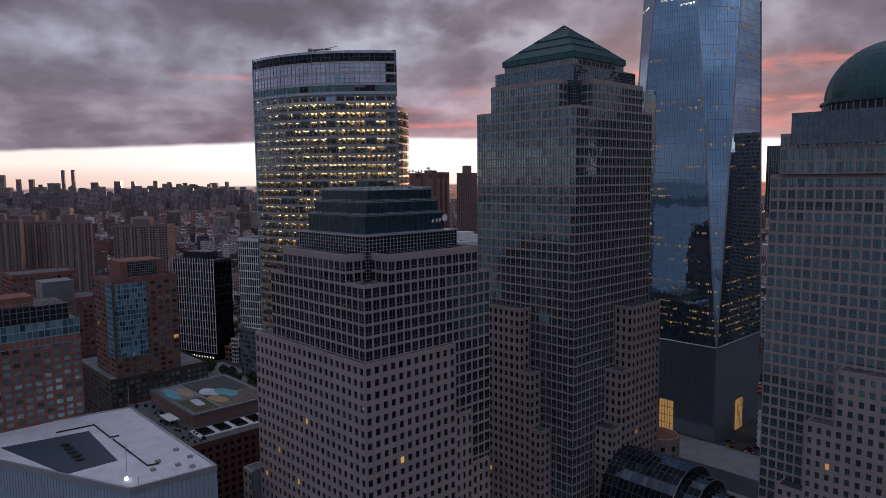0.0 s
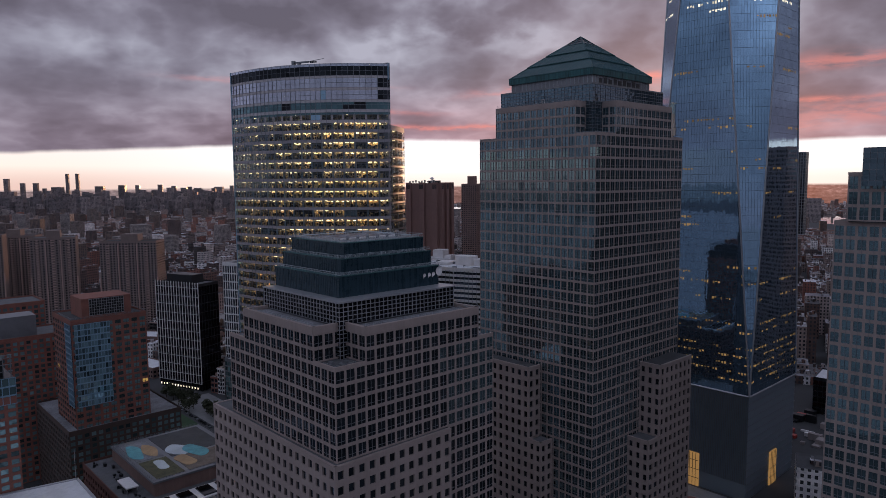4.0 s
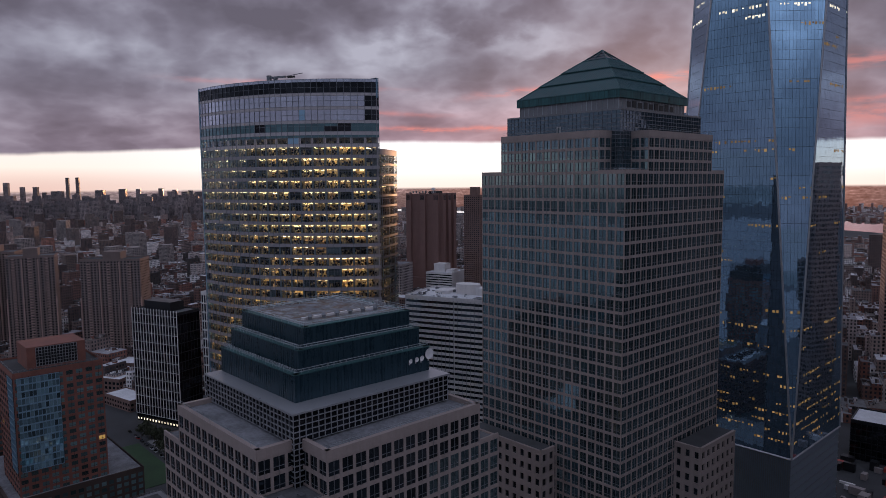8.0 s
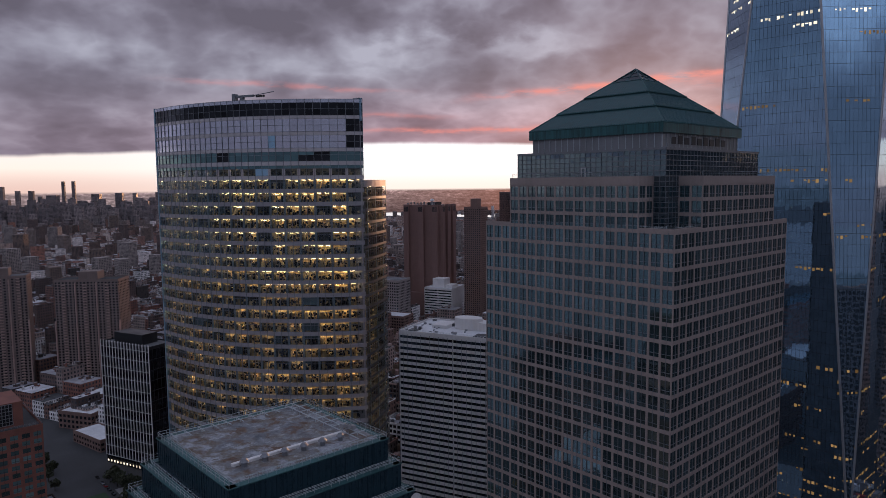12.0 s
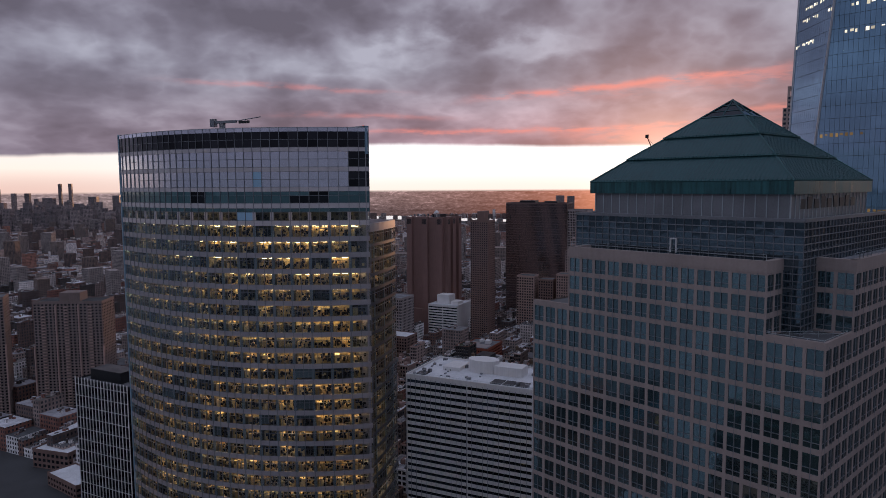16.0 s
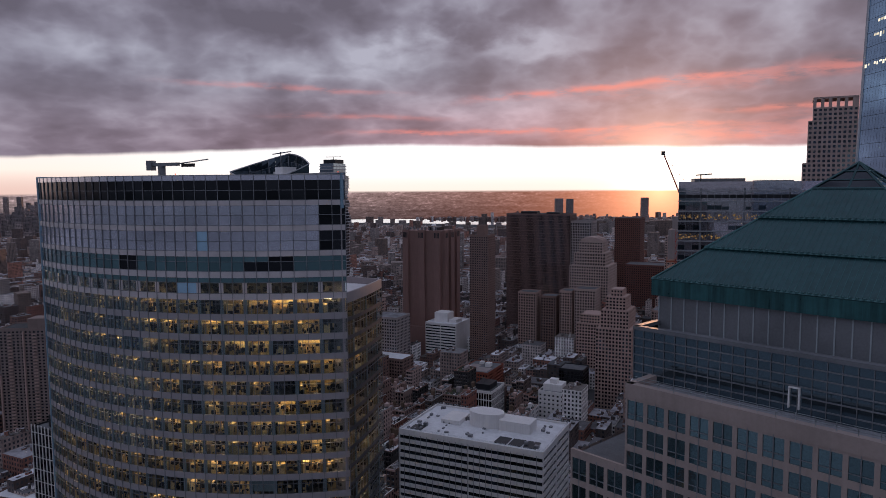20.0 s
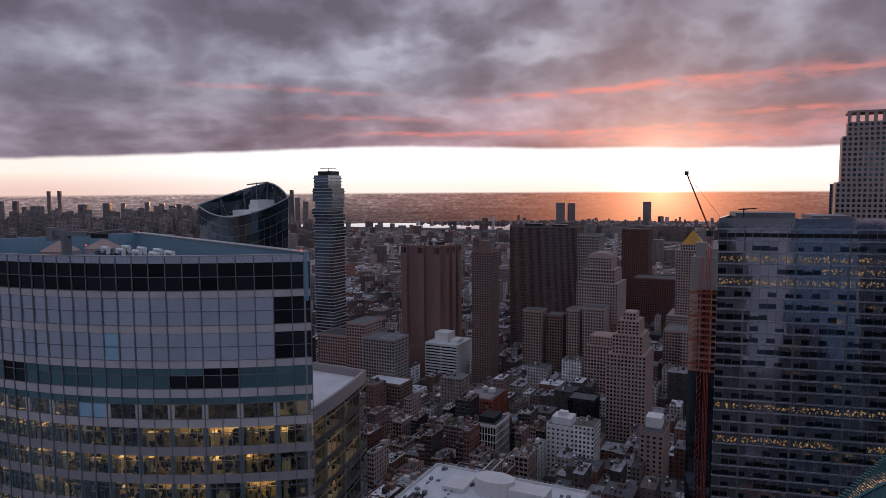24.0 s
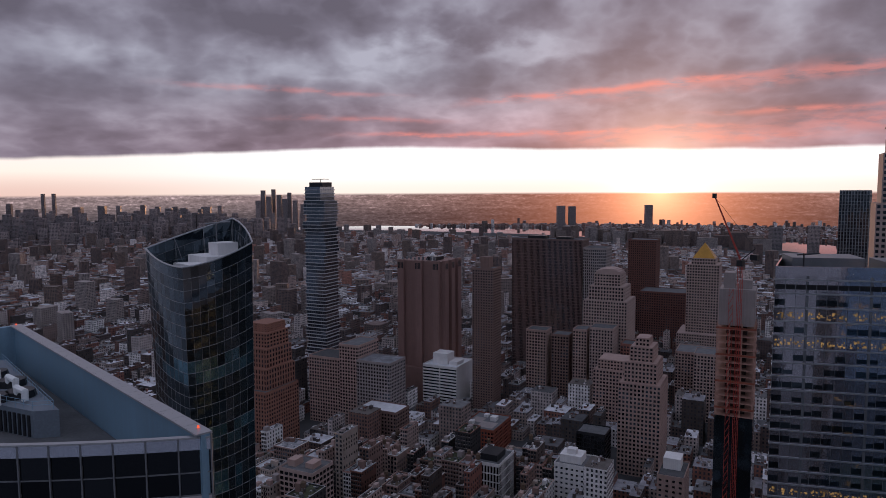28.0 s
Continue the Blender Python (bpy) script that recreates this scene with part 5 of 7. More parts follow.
def slab(name, label, L, w, d, h, mat, glass, col=3.4, fl=3.6, pier=1.2, span=1.3, rot=TG, sides="SE", category="building", depth=0.3, roof=None, mull=0, lit=0.0, mark="glazing"):
    """A plain tower on the old grid: L is the corner at the left end of its front, w along the front, d behind it."""
    b = thing(name, label, category, L[0], L[1], 0, rot)
    runs = {"S": ((0, 0), (w, 0)), "E": ((w, 0), (w, d)), "N": ((w, d), (0, d)), "W": ((0, d), (0, 0))}
    G, M, LT = MB(), MB(), MB()
    for s in "SENW":
        a, c = runs[s]
        W = MB()
        l = w if s in "SN" else d
        if s in sides:
            facade(W, G, a, c, 0.2, h - 1.2, max(2, round(l / col)), max(2, round(h / fl)), pier, span, depth, mull, M, lit=LT, lit_chance=lit)
            u = ((c[0] - a[0]) / l, (c[1] - a[1]) / l)
            W.obox(a, u, 0, l, -depth, 0.05, h - 1.3, h + 0.9)
        else:
            u = ((c[0] - a[0]) / l, (c[1] - a[1]) / l)
            W.obox(a, u, 0, l, -depth, 0, 0, h + 0.9)
        part("wall", W, mat, b)
    part(mark, G, glass, b, kind="stuff")
    if M.f:
        part("mullion", M, METAL_DARK, b, kind="stuff")
    if LT.f:
        part("lit_window", LT, LIT_PANE, b, kind="stuff")
    c = MB()
    c.box(depth + .25, w - depth - .25, depth + .25, d - depth - .25, 0, h)
    part("roof", c, roof or ROOF_TAR, b)
    return b


def boxes_on(b, name, mat, items, label=""):
    for it in items:
        m = MB()
        m.box(*it)
        part(name, m, mat, b, label)


# windowless brown exchange tower
def exchange():
    b = thing("telephone_exchange", "tall windowless brown granite tower with vertical shafts", "building", -866, 729, 0, TG)
    m = MB()
    m.box(0, 56, 0, 48, 0, 167)
    part("wall", m, BROWN_STONE, b)
    for i, (x0, x1) in enumerate(((1, 9), (24, 33), (47, 55))):
        s = MB()
        s.box(x0, x1, -4.5, 0, 0, 168)
        part("shaft", s, BROWN_STONE, b)
        v = MB()
        for j in range(4):
            v.box(x0 + 0.8 + j * 1.8, x0 + 2.0 + j * 1.8, -4.56, -4.4, 158, 165)
        part("vent_slot", v, METAL_DARK, b)
    for y0, y1 in ((2, 11), (19, 29), (37, 46)):
        s = MB()
        s.box(56, 60.5, y0, y1, 0, 168)
        part("shaft", s, BROWN_STONE, b)
        v = MB()
        for j in range(4):
            v.box(60.4, 60.56, y0 + 0.8 + j * 1.8, y0 + 2.0 + j * 1.8, 158, 165)
        part("vent_slot", v, METAL_DARK, b)
    s = MB()
    s.box(-6, 62, -7, 54, 0, 42)
    part("base", s, BROWN_STONE, b)
    s = MB()
    s.box(33, 45, 10, 30, 167, 171)
    part("roof_plant", s, METAL_DARK, b)
    g = MB()
    for k in range(9):
        g.box(3 + k * 5.3, 4.6 + k * 5.3, 3, 5.5, 168, 170.2 + (k % 3) * 0.8)
    part("roof_unit", g, METAL_MID, b, kind="stuff")
    d = MB()
    n = 16
    for j in range(5):
        r0, r1 = 3.4 * math.sin(j * .314), 3.4 * math.sin((j + 1) * .314)
        z0, z1 = 173 + 3.4 * math.cos(j * .314), 173 + 3.4 * math.cos((j + 1) * .314)
        d.cyl(42, 6, z1, z0, max(r1, .05), max(r0, .05), n)
    d.cyl(42, 6, 167, 173, 1.2, n=8)
    part("radome", d, CONC_WHITE, b, "white round antenna dome")


exchange()


def stacked_tower():
    b = thing("residential_tower", "slender tower of staggered glass floors and concrete slabs", "building", -906, 649, 0, TG)
    r = random.Random(3)
    S, G, C = MB(), MB(), MB()
    z = 0
    while z < 243:
        top = z > 205
        j = 3.6 if top else 1.3
        k = r.randint(2, 4) if top else 1
        x0, x1, y0, y1 = (-13 + r.uniform(-j, j), 13 + r.uniform(-j, j), -13 + r.uniform(-j, j), 13 + r.uniform(-j, j))
        for _ in range(k):
            S.box(x0 - .9, x1 + .9, y0 - .9, y1 + .9, z, z + 0.8)
            G.box(x0, x1, y0, y1, z + 0.45, z + 3.9)
            for q in range(8):
                C.box(x0 + q * (x1 - x0) / 8 - .12, x0 + q * (x1 - x0) / 8 + .12, y0 - .1, y0, z + .45, z + 3.9)
                C.box(x1, x1 + .1, y0 + q * (y1 - y0) / 8 - .12, y0 + q * (y1 - y0) / 8 + .12, z + .45, z + 3.9)
            z += 3.9
    part("floor_slab", S, PALE_SLAB, b, kind="stuff")
    part("glazed_floor", G, GLASS_7D, b, kind="stuff")
    part("mullion", C, METAL_MID, b, kind="stuff")
    t = MB()
    t.box(-9, 9, -9, 9, z, z + 5)
    part("plant_room", t, METAL_DARK, b)
    t = MB()
    t.bar((0, 0, z + 5), (0, 0, z + 9), 0.4)
    t.bar((-10, -2, z + 8.6), (10, 2, z + 8.6), 0.35)
    part("roof_rig", t, METAL_DARK, b)


PALE_SLAB = surface("pale_concrete_slab", (0.46, 0.44, 0.45), 0.8, var=0.15)
GLASS_7D = mirror_glass("grey_blue_glass", (0.16, 0.20, 0.25), rough=0.08, var=0.5)
stacked_tower()


def federal():
    L = (-864, 928)
    b = slab("office_tower", "broad dark ribbed federal office tower", L, 98, 34, 182, DARK_RIB, GLASS_DARK, 1.7, 3.9, 0.75, 0.5, depth=0.4)
    r = random.Random(5)
    p = MB()
    for _ in range(60):
        i, j = r.randint(3, 54), r.randint(5, 42)
        x = i * 98 / 58
        p.box(x + .4, x + 1.3, -0.42, -0.25, j * 3.9, j * 3.9 + r.choice((3.9, 7.8)))
    part("dark_panel", p, METAL_DARK, b, kind="stuff")
    boxes_on(b, "roof_plant", METAL_DARK, [(20, 45, 8, 24, 182, 186), (60, 80, 8, 24, 182, 185)])
    slab("office_tower", "pale gridded federal office annex", (L[0] + 99 * E1[0], L[1] + 99 * E1[1]), 30, 34, 172, CONC_GREY, GLASS_DARK, 2.6, 3.9, 1.0, 1.3)


DARK_RIB = surface("dark_ribbed_stone", (0.165, 0.105, 0.095), 0.6, var=0.2, streak=0.4)
federal()

b = slab("apartment_tower", "slim dark brick apartment tower", (-757, 743), 24, 24, 165, BRICK_BROWN, GLASS_DARK, 3.2, 2.9, 1.3, 1.3)
boxes_on(b, "bulkhead", BRICK_BROWN, [(7, 17, 6, 18, 165, 177)])
b = slab("office_block", "white office block with ribbon windows and blank side wall", (-810, 717), 42, 44, 54, CONC_WHITE, GLASS_DARK, 48, 3.6, 0.8, 1.9, sides="S", depth=0.35, roof=ROOF_WHITE)
boxes_on(b, "bulkhead", CONC_WHITE, [(8, 26, 10, 28, 54, 66), (28, 38, 10, 28, 54, 58)])
for L, w, d, h, m, rf in (((-872, 608), 40, 34, 72, CONC_TAN, None), ((-835, 622), 24, 40, 88, CONC_TAN, None), ((-812, 628), 40, 32, 74, CONC_GREY, ROOF_GRAVEL), ((-786, 610), 44, 26, 34, BRICK_BROWN, ROOF_WHITE)):
    slab("office_block", "broad old masonry loft block with many windows", L, w, d, h, m, GLASS_DARK, 3.3, 3.7, 1.3, 1.5, roof=rf)
DARK_BROWN = surface("dark_red_brown_brick", (0.14, 0.062, 0.05), 0.85, var=0.2, streak=0.3)
# red-brown art deco block, stepping back as it rises
DECO = surface("red_deco_brick", (0.27, 0.125, 0.09), 0.8, var=0.2, streak=0.4)
b = slab("office_block", "red-brown brick art deco office block with setbacks", (-850, 505), 46, 48, 62, DECO, GLASS_DARK, 3.4, 3.8, 1.7, 1.6)
for k, (i, z0, z1) in enumerate(((6, 62, 82), (11, 82, 100), (16, 100, 114), (21, 114, 122))):
    W, G = MB(), MB()
    facade(W, G, (i * .4, i), (46 - i * .7, i), z0, z1, 12 - 2 * k, 4, 1.9, 1.6, 0.3)
    facade(W, G, (46 - i * .7, i), (46 - i * .7, 48), z0, z1, 11 - 2 * k, 4, 1.9, 1.6, 0.3)
    part("setback_storey", W, DECO, b)
    part("glazing", G, GLASS_DARK, b, kind="stuff")
    c = MB()
    c.box(i * .4, 45.3 - i * .7, i + .7, 48, z0 - .5, z1 + .2)
    part("setback_core", c, DECO, b)
# limestone ziggurats
LIME = surface("limestone", (0.40, 0.295, 0.265), 0.85, var=0.15, streak=0.35)


def ziggurat(label, L, w, d, steps, mat):
    """steps: rows of inset and top height, from the widest up."""
    b = thing("office_tower", label, "building", L[0], L[1], 0, TG)
    z = 0
    for k, (i, h) in enumerate(steps):
        W, G = MB(), MB()
        rows = max(1, round((h - z) / 3.7))
        for a, c in (((i, i), (w - i, i)), ((w - i, i), (w - i, d - i))):
            l = math.hypot(c[0] - a[0], c[1] - a[1])
            facade(W, G, a, c, z, h, max(2, round(l / 3.2)), rows, 1.4, 1.6, 0.3)
        part("setback_storey", W, mat, b)
        part("glazing", G, GLASS_DARK, b, kind="stuff")
        c = MB()
        c.box(i + .6, w - i - .6, i + .6, d - i, max(0, z - .5), h + .3)
        part("setback_core", c, mat, b)
        z = h
    return b


b = ziggurat("pale limestone office tower with arched crown", (-704, 871), 50, 50, ((0, 122), (5, 138), (10, 152)), LIME)
m = MB()
for i in range(9):
    a0, a1 = math.pi * i / 9, math.pi * (i + 1) / 9
    m.box(25 + 14.5 * math.cos(a1), 25 + 14.5 * math.cos(a0), 12, 38, 151, 152 + 6 * (math.sin(a0) + math.sin(a1)) / 2)
part("arched_crown", m, LIME, b)
ziggurat("tan stepped brick office tower", (-564.4, 729.2), 36, 42, ((0, 82), (4, 100), (8, 113), (12, 120)), CONC_TAN)
ziggurat("tan brick tower with blank upper walls", (-640, 800), 40, 36, ((0, 66), (4, 76)), CONC_TAN)
b = ziggurat("granite courthouse tower with golden pyramid roof", (-678, 1062), 40, 40, ((-10, 60), (0, 150), (5, 158)), LIME)
g = MB()
for i in range(4):
    c = [(6, 6), (34, 6), (34, 34), (6, 34)]
    g.face((*c[i], 158), (*c[(i + 1) % 4], 158), (20, 20, 178))
part("gold_roof", g, surface("gold_leaf", (0.42, 0.22, 0.05), 0.45, metal=0.8, var=0.2), b, "gilded pyramid roof")
slab("office_tower", "brown brick office tower far off", (-850, 1195), 44, 40, 166, DARK_BROWN, GLASS_DARK, 3.5, 3.8, 1.6, 1.6)
slab("office_block", "broad dark red-brown block below the far tower", (-800, 1150), 70, 50, 92, DARK_BROWN, GLASS_DARK, 3.5, 3.8, 1.6, 1.6)
for L, w, d, h, m in (((-748, 822), 24, 22, 88, CONC_TAN), ((-722, 836), 20, 22, 84, BRICK_BROWN), ((-699, 845), 16, 24, 92, CONC_TAN), ((-680, 850), 26, 26, 96, LIME), ((-655, 838), 20, 18, 68, GLASS_7D), ((-640, 850), 22, 22, 84, BRICK_RED), ((-585, 905), 40, 30, 74, LIME), ((-620, 930), 60, 40, 66, CONC_TAN)):
    slab("office_block", "old masonry office block of middle height", L, w, d, h, m, GLASS_DARK, 3.3, 3.7, 1.4, 1.5)
b = slab("office_tower", "dark pale-ribbed slab tower by the river", (-800, 2020), 62, 40, 240, METAL_MID, GLASS_DARK, 6, 8, 2.0, 1.0, rot=10)


# silver glass tower with lit floors
def silver_tower():
    b = thing("office_tower", "silver glass office tower with horizontal sills and lit floors", "building", -325, 447, 0, 33)
    w, d, h = 70, 44, 226
    S, G, L, V, K, D = MB(), MB(), MB(), MB(), MB(), MB()
    fl = 4.5
    n = int((h - 10) / fl)
    for j in range(n):
        z = 10 + j * fl
        lit = j in (n - 4, n - 5, n - 6, n - 17, n - 20) or RNG.random() < 0.08
        for (a, c, l) in (((0, 0), (w, 0), w), ((11.4, 42.5), (0, 0), d)):
            u = ((c[0] - a[0]) / l, (c[1] - a[1]) / l)
            S.obox(a, u, -.1, l + .1, -0.3, 0.3, z, z + 0.5)
            k = round(l / 3.0)
            on = lit and RNG.random() < .8
            for i in range(k):
                a0, a1 = i * l / k, (i + 1) * l / k
                if RNG.random() < 0.12:
                    on = lit and RNG.random() < .8
                dark = j in (n - 1, n - 2)
                t1 = RNG.uniform(-.012, .012)
                nx, ny = u[1], -u[0]
                q = [(a[0] + u[0] * s + nx * e, a[1] + u[1] * s + ny * e, zz) for s, zz, e in ((a0, z + .2, t1), (a1, z + .2, -t1), (a1, z + fl, -t1), (a0, z + fl, t1))]
                G.face(*q)
                if dark:
                    V.obox(a, u, a0 + .12, a1 - .12, -0.05, 0.06, z + 1.6, z + 3.2)
                if on:
                    for _ in range(8):
                        s0 = RNG.uniform(a0, a1 - .5)
                        lo = RNG.uniform(1.0, 3.0)
                        L.obox(a, u, s0, s0 + RNG.uniform(.2, .7), 0.0, 0.03, z + lo, z + lo + RNG.uniform(.2, .8))
                # dark panels laid on the panes, imitating the dim rooms behind
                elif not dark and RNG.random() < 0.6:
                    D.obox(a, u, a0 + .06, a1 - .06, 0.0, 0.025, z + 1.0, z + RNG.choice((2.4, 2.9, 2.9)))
                if i % 6 == 3:
                    K.obox(a, u, a0, a0 + .8, 0.0, 0.05, z + .5, z + 4.2)
                K.obox(a, u, a0 - .05, a0 + .05, 0.0, 0.06, z, z + fl)
    part("sill", S, METAL_LIGHT, b, kind="stuff")
    part("glazing", G, GLASS_7, b, kind="stuff")
    part("lit_office", L, LIT_DIM, b, kind="stuff")
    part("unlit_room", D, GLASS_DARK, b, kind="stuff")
    part("louvre_slot", V, METAL_DARK, b, kind="stuff")
    part("column_cover", K, METAL_MID, b, kind="stuff")
    c = MB()
    c.prism([(.5, .4), (w - .4, .4), (w + 10.8, 42.5), (11.8, 42.5)], 0, h - 6)
    part("roof", c, ROOF_TAR, b)
    c = MB()
    c.obox((0, 0), (1, 0), 0, w, -.4, .1, h - 3, h)
    c.obox((11.4, 42.5), (-.259, -.966), 0, d, -.4, .1, h - 3, h)
    part("parapet", c, GLASS_7, b)
    boxes_on(b, "roof_plant", METAL_MID, [(8, 30, 14, 30, 220, 227.5), (36, 50, 12, 30, 220, 226.5)])
    t = MB()
    t.bar((10, 8, 220), (10, 8, 229.5), .25)
    t.bar((8, 8, 229), (15, 9, 229.5), .25)
    part("roof_rig", t, METAL_DARK, b)
    g = MB()
    for i in range(12):
        g.bar((1 + i * 3, 1, 226), (1 + i * 3, 6, 224), 0.08)
    part("skylight_frame", g, RAIL, b)


silver_tower()


# limestone residential tower with crown
def crown_tower():
    b = ziggurat("tall slender limestone residential tower with open crown", (-372, 715), 46, 40, ((0, 190), (2, 240), (5, 272), (8, 282)), LIME)
    m = MB()
    for i in range(6):
        m.box(8 + i * 5.2, 10.2 + i * 5.2, 8, 10, 282, 289)
        m.box(36, 38, 8 + i * 4.2, 9.8 + i * 4.2, 282, 289)
    m.box(8, 38, 8, 32, 288.6, 290)
    part("crown", m, LIME, b)


crown_tower()


# flared glass tower with a sloping rim
def flared_tower():
    b = thing("residential_tower", "flared dark blue glass residential tower with sloping rim", "building", -452, 317)
    cor = [(11.0, -15), (19, 4), (-17, 15), (-19, -15)]
    tops = [228.0, 235, 241, 232]
    n = 9
    ring = []
    for i in range(4):
        a, c = Vector(cor[i]), Vector(cor[(i + 1) % 4])
        l = (c - a).length
        u = (c - a) / l
        nr = Vector((u[1], -u[0]))
        for k in range(n):
            f = k / n
            p = a.lerp(c, f) + nr * ((2.2 if i == 2 else .7) * 4 * f * (1 - f))
            ring.append((p[0], p[1], tops[i] + (tops[(i + 1) % 4] - tops[i]) * f + (1.0 if i == 1 else -1.2 if i in (0, 3) else 0) * 4 * f * (1 - f)))
    N = len(ring)
    G, J, D = MB(), MB(), MB()
    lev = 62

    def at(i, j):
        x, y, zt = ring[i % N]
        f = j / lev
        s = 0.87 + 0.03 * f + 0.10 * f ** 4
        return (x * s, y * s, zt * f)

    for j in range(lev):
        for i in range(N):
            q = [Vector(at(i, j)), Vector(at(i + 1, j)), Vector(at(i + 1, j + 1)), Vector(at(i, j + 1))]
            t = RNG.uniform(-.05, .05)
            q[0] += Vector((t, t, 0)) * .3
            (D if (j // 2) % 5 in (1, 3) and RNG.random() < 0.7 and j < lev - 6 else G).face(*q)
            J.bar(at(i, j), at(i + 1, j), 0.09, 3)
    for i in range(N):
        for j in range(lev - 1):
            J.bar(at(i, j), at(i, j + 1), 0.07, 3)
    part("curtain_wall", G, GLASS_111, b, kind="stuff")
    part("balcony_glass", D, GLASS_TEALD, b, kind="stuff")
    part("floor_edge", J, METAL_MID, b, kind="stuff")
    c = MB()
    c.prism([(x * .93, y * .93) for x, y, _ in ring], 219, 221)
    part("roof_deck", c, ROOF_GRAVEL, b)
    r = MB()
    for i in range(N):
        r.bar(at(i, lev), at(i + 1, lev), 0.28, 6)
    part("rim", r, METAL_LIGHT, b, "pale steel rim")
    st = MB()
    for i in range(0, N, 3):
        q = Vector(at(i, lev))
        st.bar(q, (q.x * .72, q.y * .72, 224), 0.09, 4)
        st.bar(q, (q.x * .9, q.y * .9, 221), 0.09, 4)
    part("rim_strut", st, METAL_MID, b, kind="stuff")
    ru = MB()
    kr = random.Random(9)
    for _ in range(36):
        x, y = kr.uniform(-14, 12), kr.uniform(-10, 10)
        ru.box(x, x + kr.uniform(.6, 2.2), y, y + kr.uniform(.6, 2.2), 221, 221 + kr.uniform(.8, 6))
    part("roof_unit", ru, CONC_WHITE, b, kind="stuff")
    boxes_on(b, "roof_plant", CONC_WHITE, [(-9, 6, -5, 9, 221, 230), (-14, -9, -8, 4, 221, 227), (-4, 3, 0, 7, 229, 234), (6, 12, -9, 2, 221, 226), (-2, 6, -11, -5, 221, 228), (-13, -9, 4, 11, 221, 232), (9, 14, 2, 6, 221, 229), (-8, -3, -11, -6, 221, 225)])
    t = MB()
    t.bar((-2, 2, 234), (-2, 2, 241), .25)
    t.bar((-6, 0, 240), (4, 4, 241), .25)
    part("roof_rig", t, METAL_MID, b)
    w = MB()
    w.obox((10, -13), (0.42, 0.9), 2.5, 4.2, 0.05, 0.1, 172, 174.3)
    part("lit_window", w, LIT_PANE, b)


GLASS_111 = mirror_glass("dark_blue_glass", (0.095, 0.13, 0.16), rough=0.05, var=0.45)
GLASS_TEALD = mirror_glass("deep_teal_glass", (0.15, 0.31, 0.40), rough=0.08, var=0.5)
flared_tower()


# unfinished tower with its red crane
def unfinished():
    b = thing("unfinished_tower", "unfinished concrete frame tower, glazed below", "building", -417, 601, 0, TG)
    m = MB()
    m.box(0.3, 20.7, 0.3, 20.7, 0, 119)
    part("glazed_part", m, GLASS_111, b)
    RAW_SLAB = surface("raw_reddish_concrete", (0.42, 0.24, 0.19), .85, var=.25)
    NET = surface("orange_safety_net", (0.30, 0.09, 0.055), .8, var=.3)
    S, C, Q = MB(), MB(), MB()
    for j in range(14):
        z = 119 + j * 3.9
        if j % 4 == 1:
            Q.box(-.1, 21.1, -.1, .05, z + .4, z + 1.5)
            Q.box(20.95, 21.1, 0, 21, z + .4, z + 1.5)
        S.box(0, 21, 0, 21, z, z + 0.4)
        for x in (0.4, 7, 13.6, 20.2):
            for y in (0.4, 20.2):
                C.box(x - .35, x + .35, y - .35, y + .35, z + .4, z + 3.9)
        for y in (7, 13.6):
            C.box(19.9, 20.6, y - .35, y + .35, z + .4, z + 3.9)
    part("floor_slab", S, RAW_SLAB, b, kind="stuff")
    part("column", C, RAW_SLAB, b, kind="stuff")
    part("safety_net", Q, NET, b, kind="stuff")
    m = MB()
    m.box(1, 20, 1, 20, 172, 193)
    part("formwork_screen", m, CONC_GREY, b, "pale wrapped formwork screen")
    boxes_on(b, "core_wall", CONC_GREY, [(3, 9, 5, 15, 193, 202), (11, 18, 6, 14, 193, 198)])
    k = MB()
    k.box(5, 16, 6, 16, 119, 179)
    part("core", k, DARK_BRICK, b)
    h = MB()
    for j in range(44):
        for x0, y0, x1, y1 in ((6.3, -3.4, 8.5, -3.4), (6.3, -1.2, 8.5, -1.2), (6.3, -3.4, 6.3, -1.2), (8.5, -3.4, 8.5, -1.2)):
            h.bar((x0, y0, j * 4.4), (x1, y1, j * 4.4 + 4.4), 0.12, 3)
    part("hoist_tower", h, CRANE_RED, b, "red lattice hoist")
    c = thing("tower_crane", "red luffing tower crane beside the unfinished tower", "crane", -404.4, 601.3, 0, 0)
    m = MB()
    for x in (-1, 1):
        for y in (-1, 1):
            m.bar((x, y, 0), (x, y, 209), 0.17, 4)
    for j in range(60):
        m.bar((-1, -1, j * 3.5), (1, -1, j * 3.5 + 3.5), 0.08, 3)
        m.bar((1, -1, j * 3.5), (1, 1, j * 3.5 + 3.5), 0.08, 3)
    part("mast", m, CRANE_RED, c, "red lattice mast")
    boxes_on(c, "cab", METAL_DARK, [(-1.6, 1.6, -1.6, 1.6, 207, 210.5)])
    j0, j1 = Vector((0, 0, 210)), Vector((-12, -8.5, 246))
    side = Vector((.8, -.9, 0)).normalized()
    m = MB()
    for o in (side * .8, -side * .8):
        m.bar(j0 + o, j1 + o * .4, 0.2, 4)
    m.bar(j0 + Vector((0, 0, 1.6)), j1 + Vector((0, 0, .8)), 0.2, 4)
    for k in range(16):
        p, q = j0.lerp(j1, k / 16), j0.lerp(j1, (k + 1) / 16)
        m.bar(p + side * .7, q - side * .7, 0.1, 3)
        m.bar(p + side * .7, q + Vector((0, 0, 1)), 0.1, 3)
    part("jib", m, CRANE_RED, c, "raised lattice jib")
    m = MB()
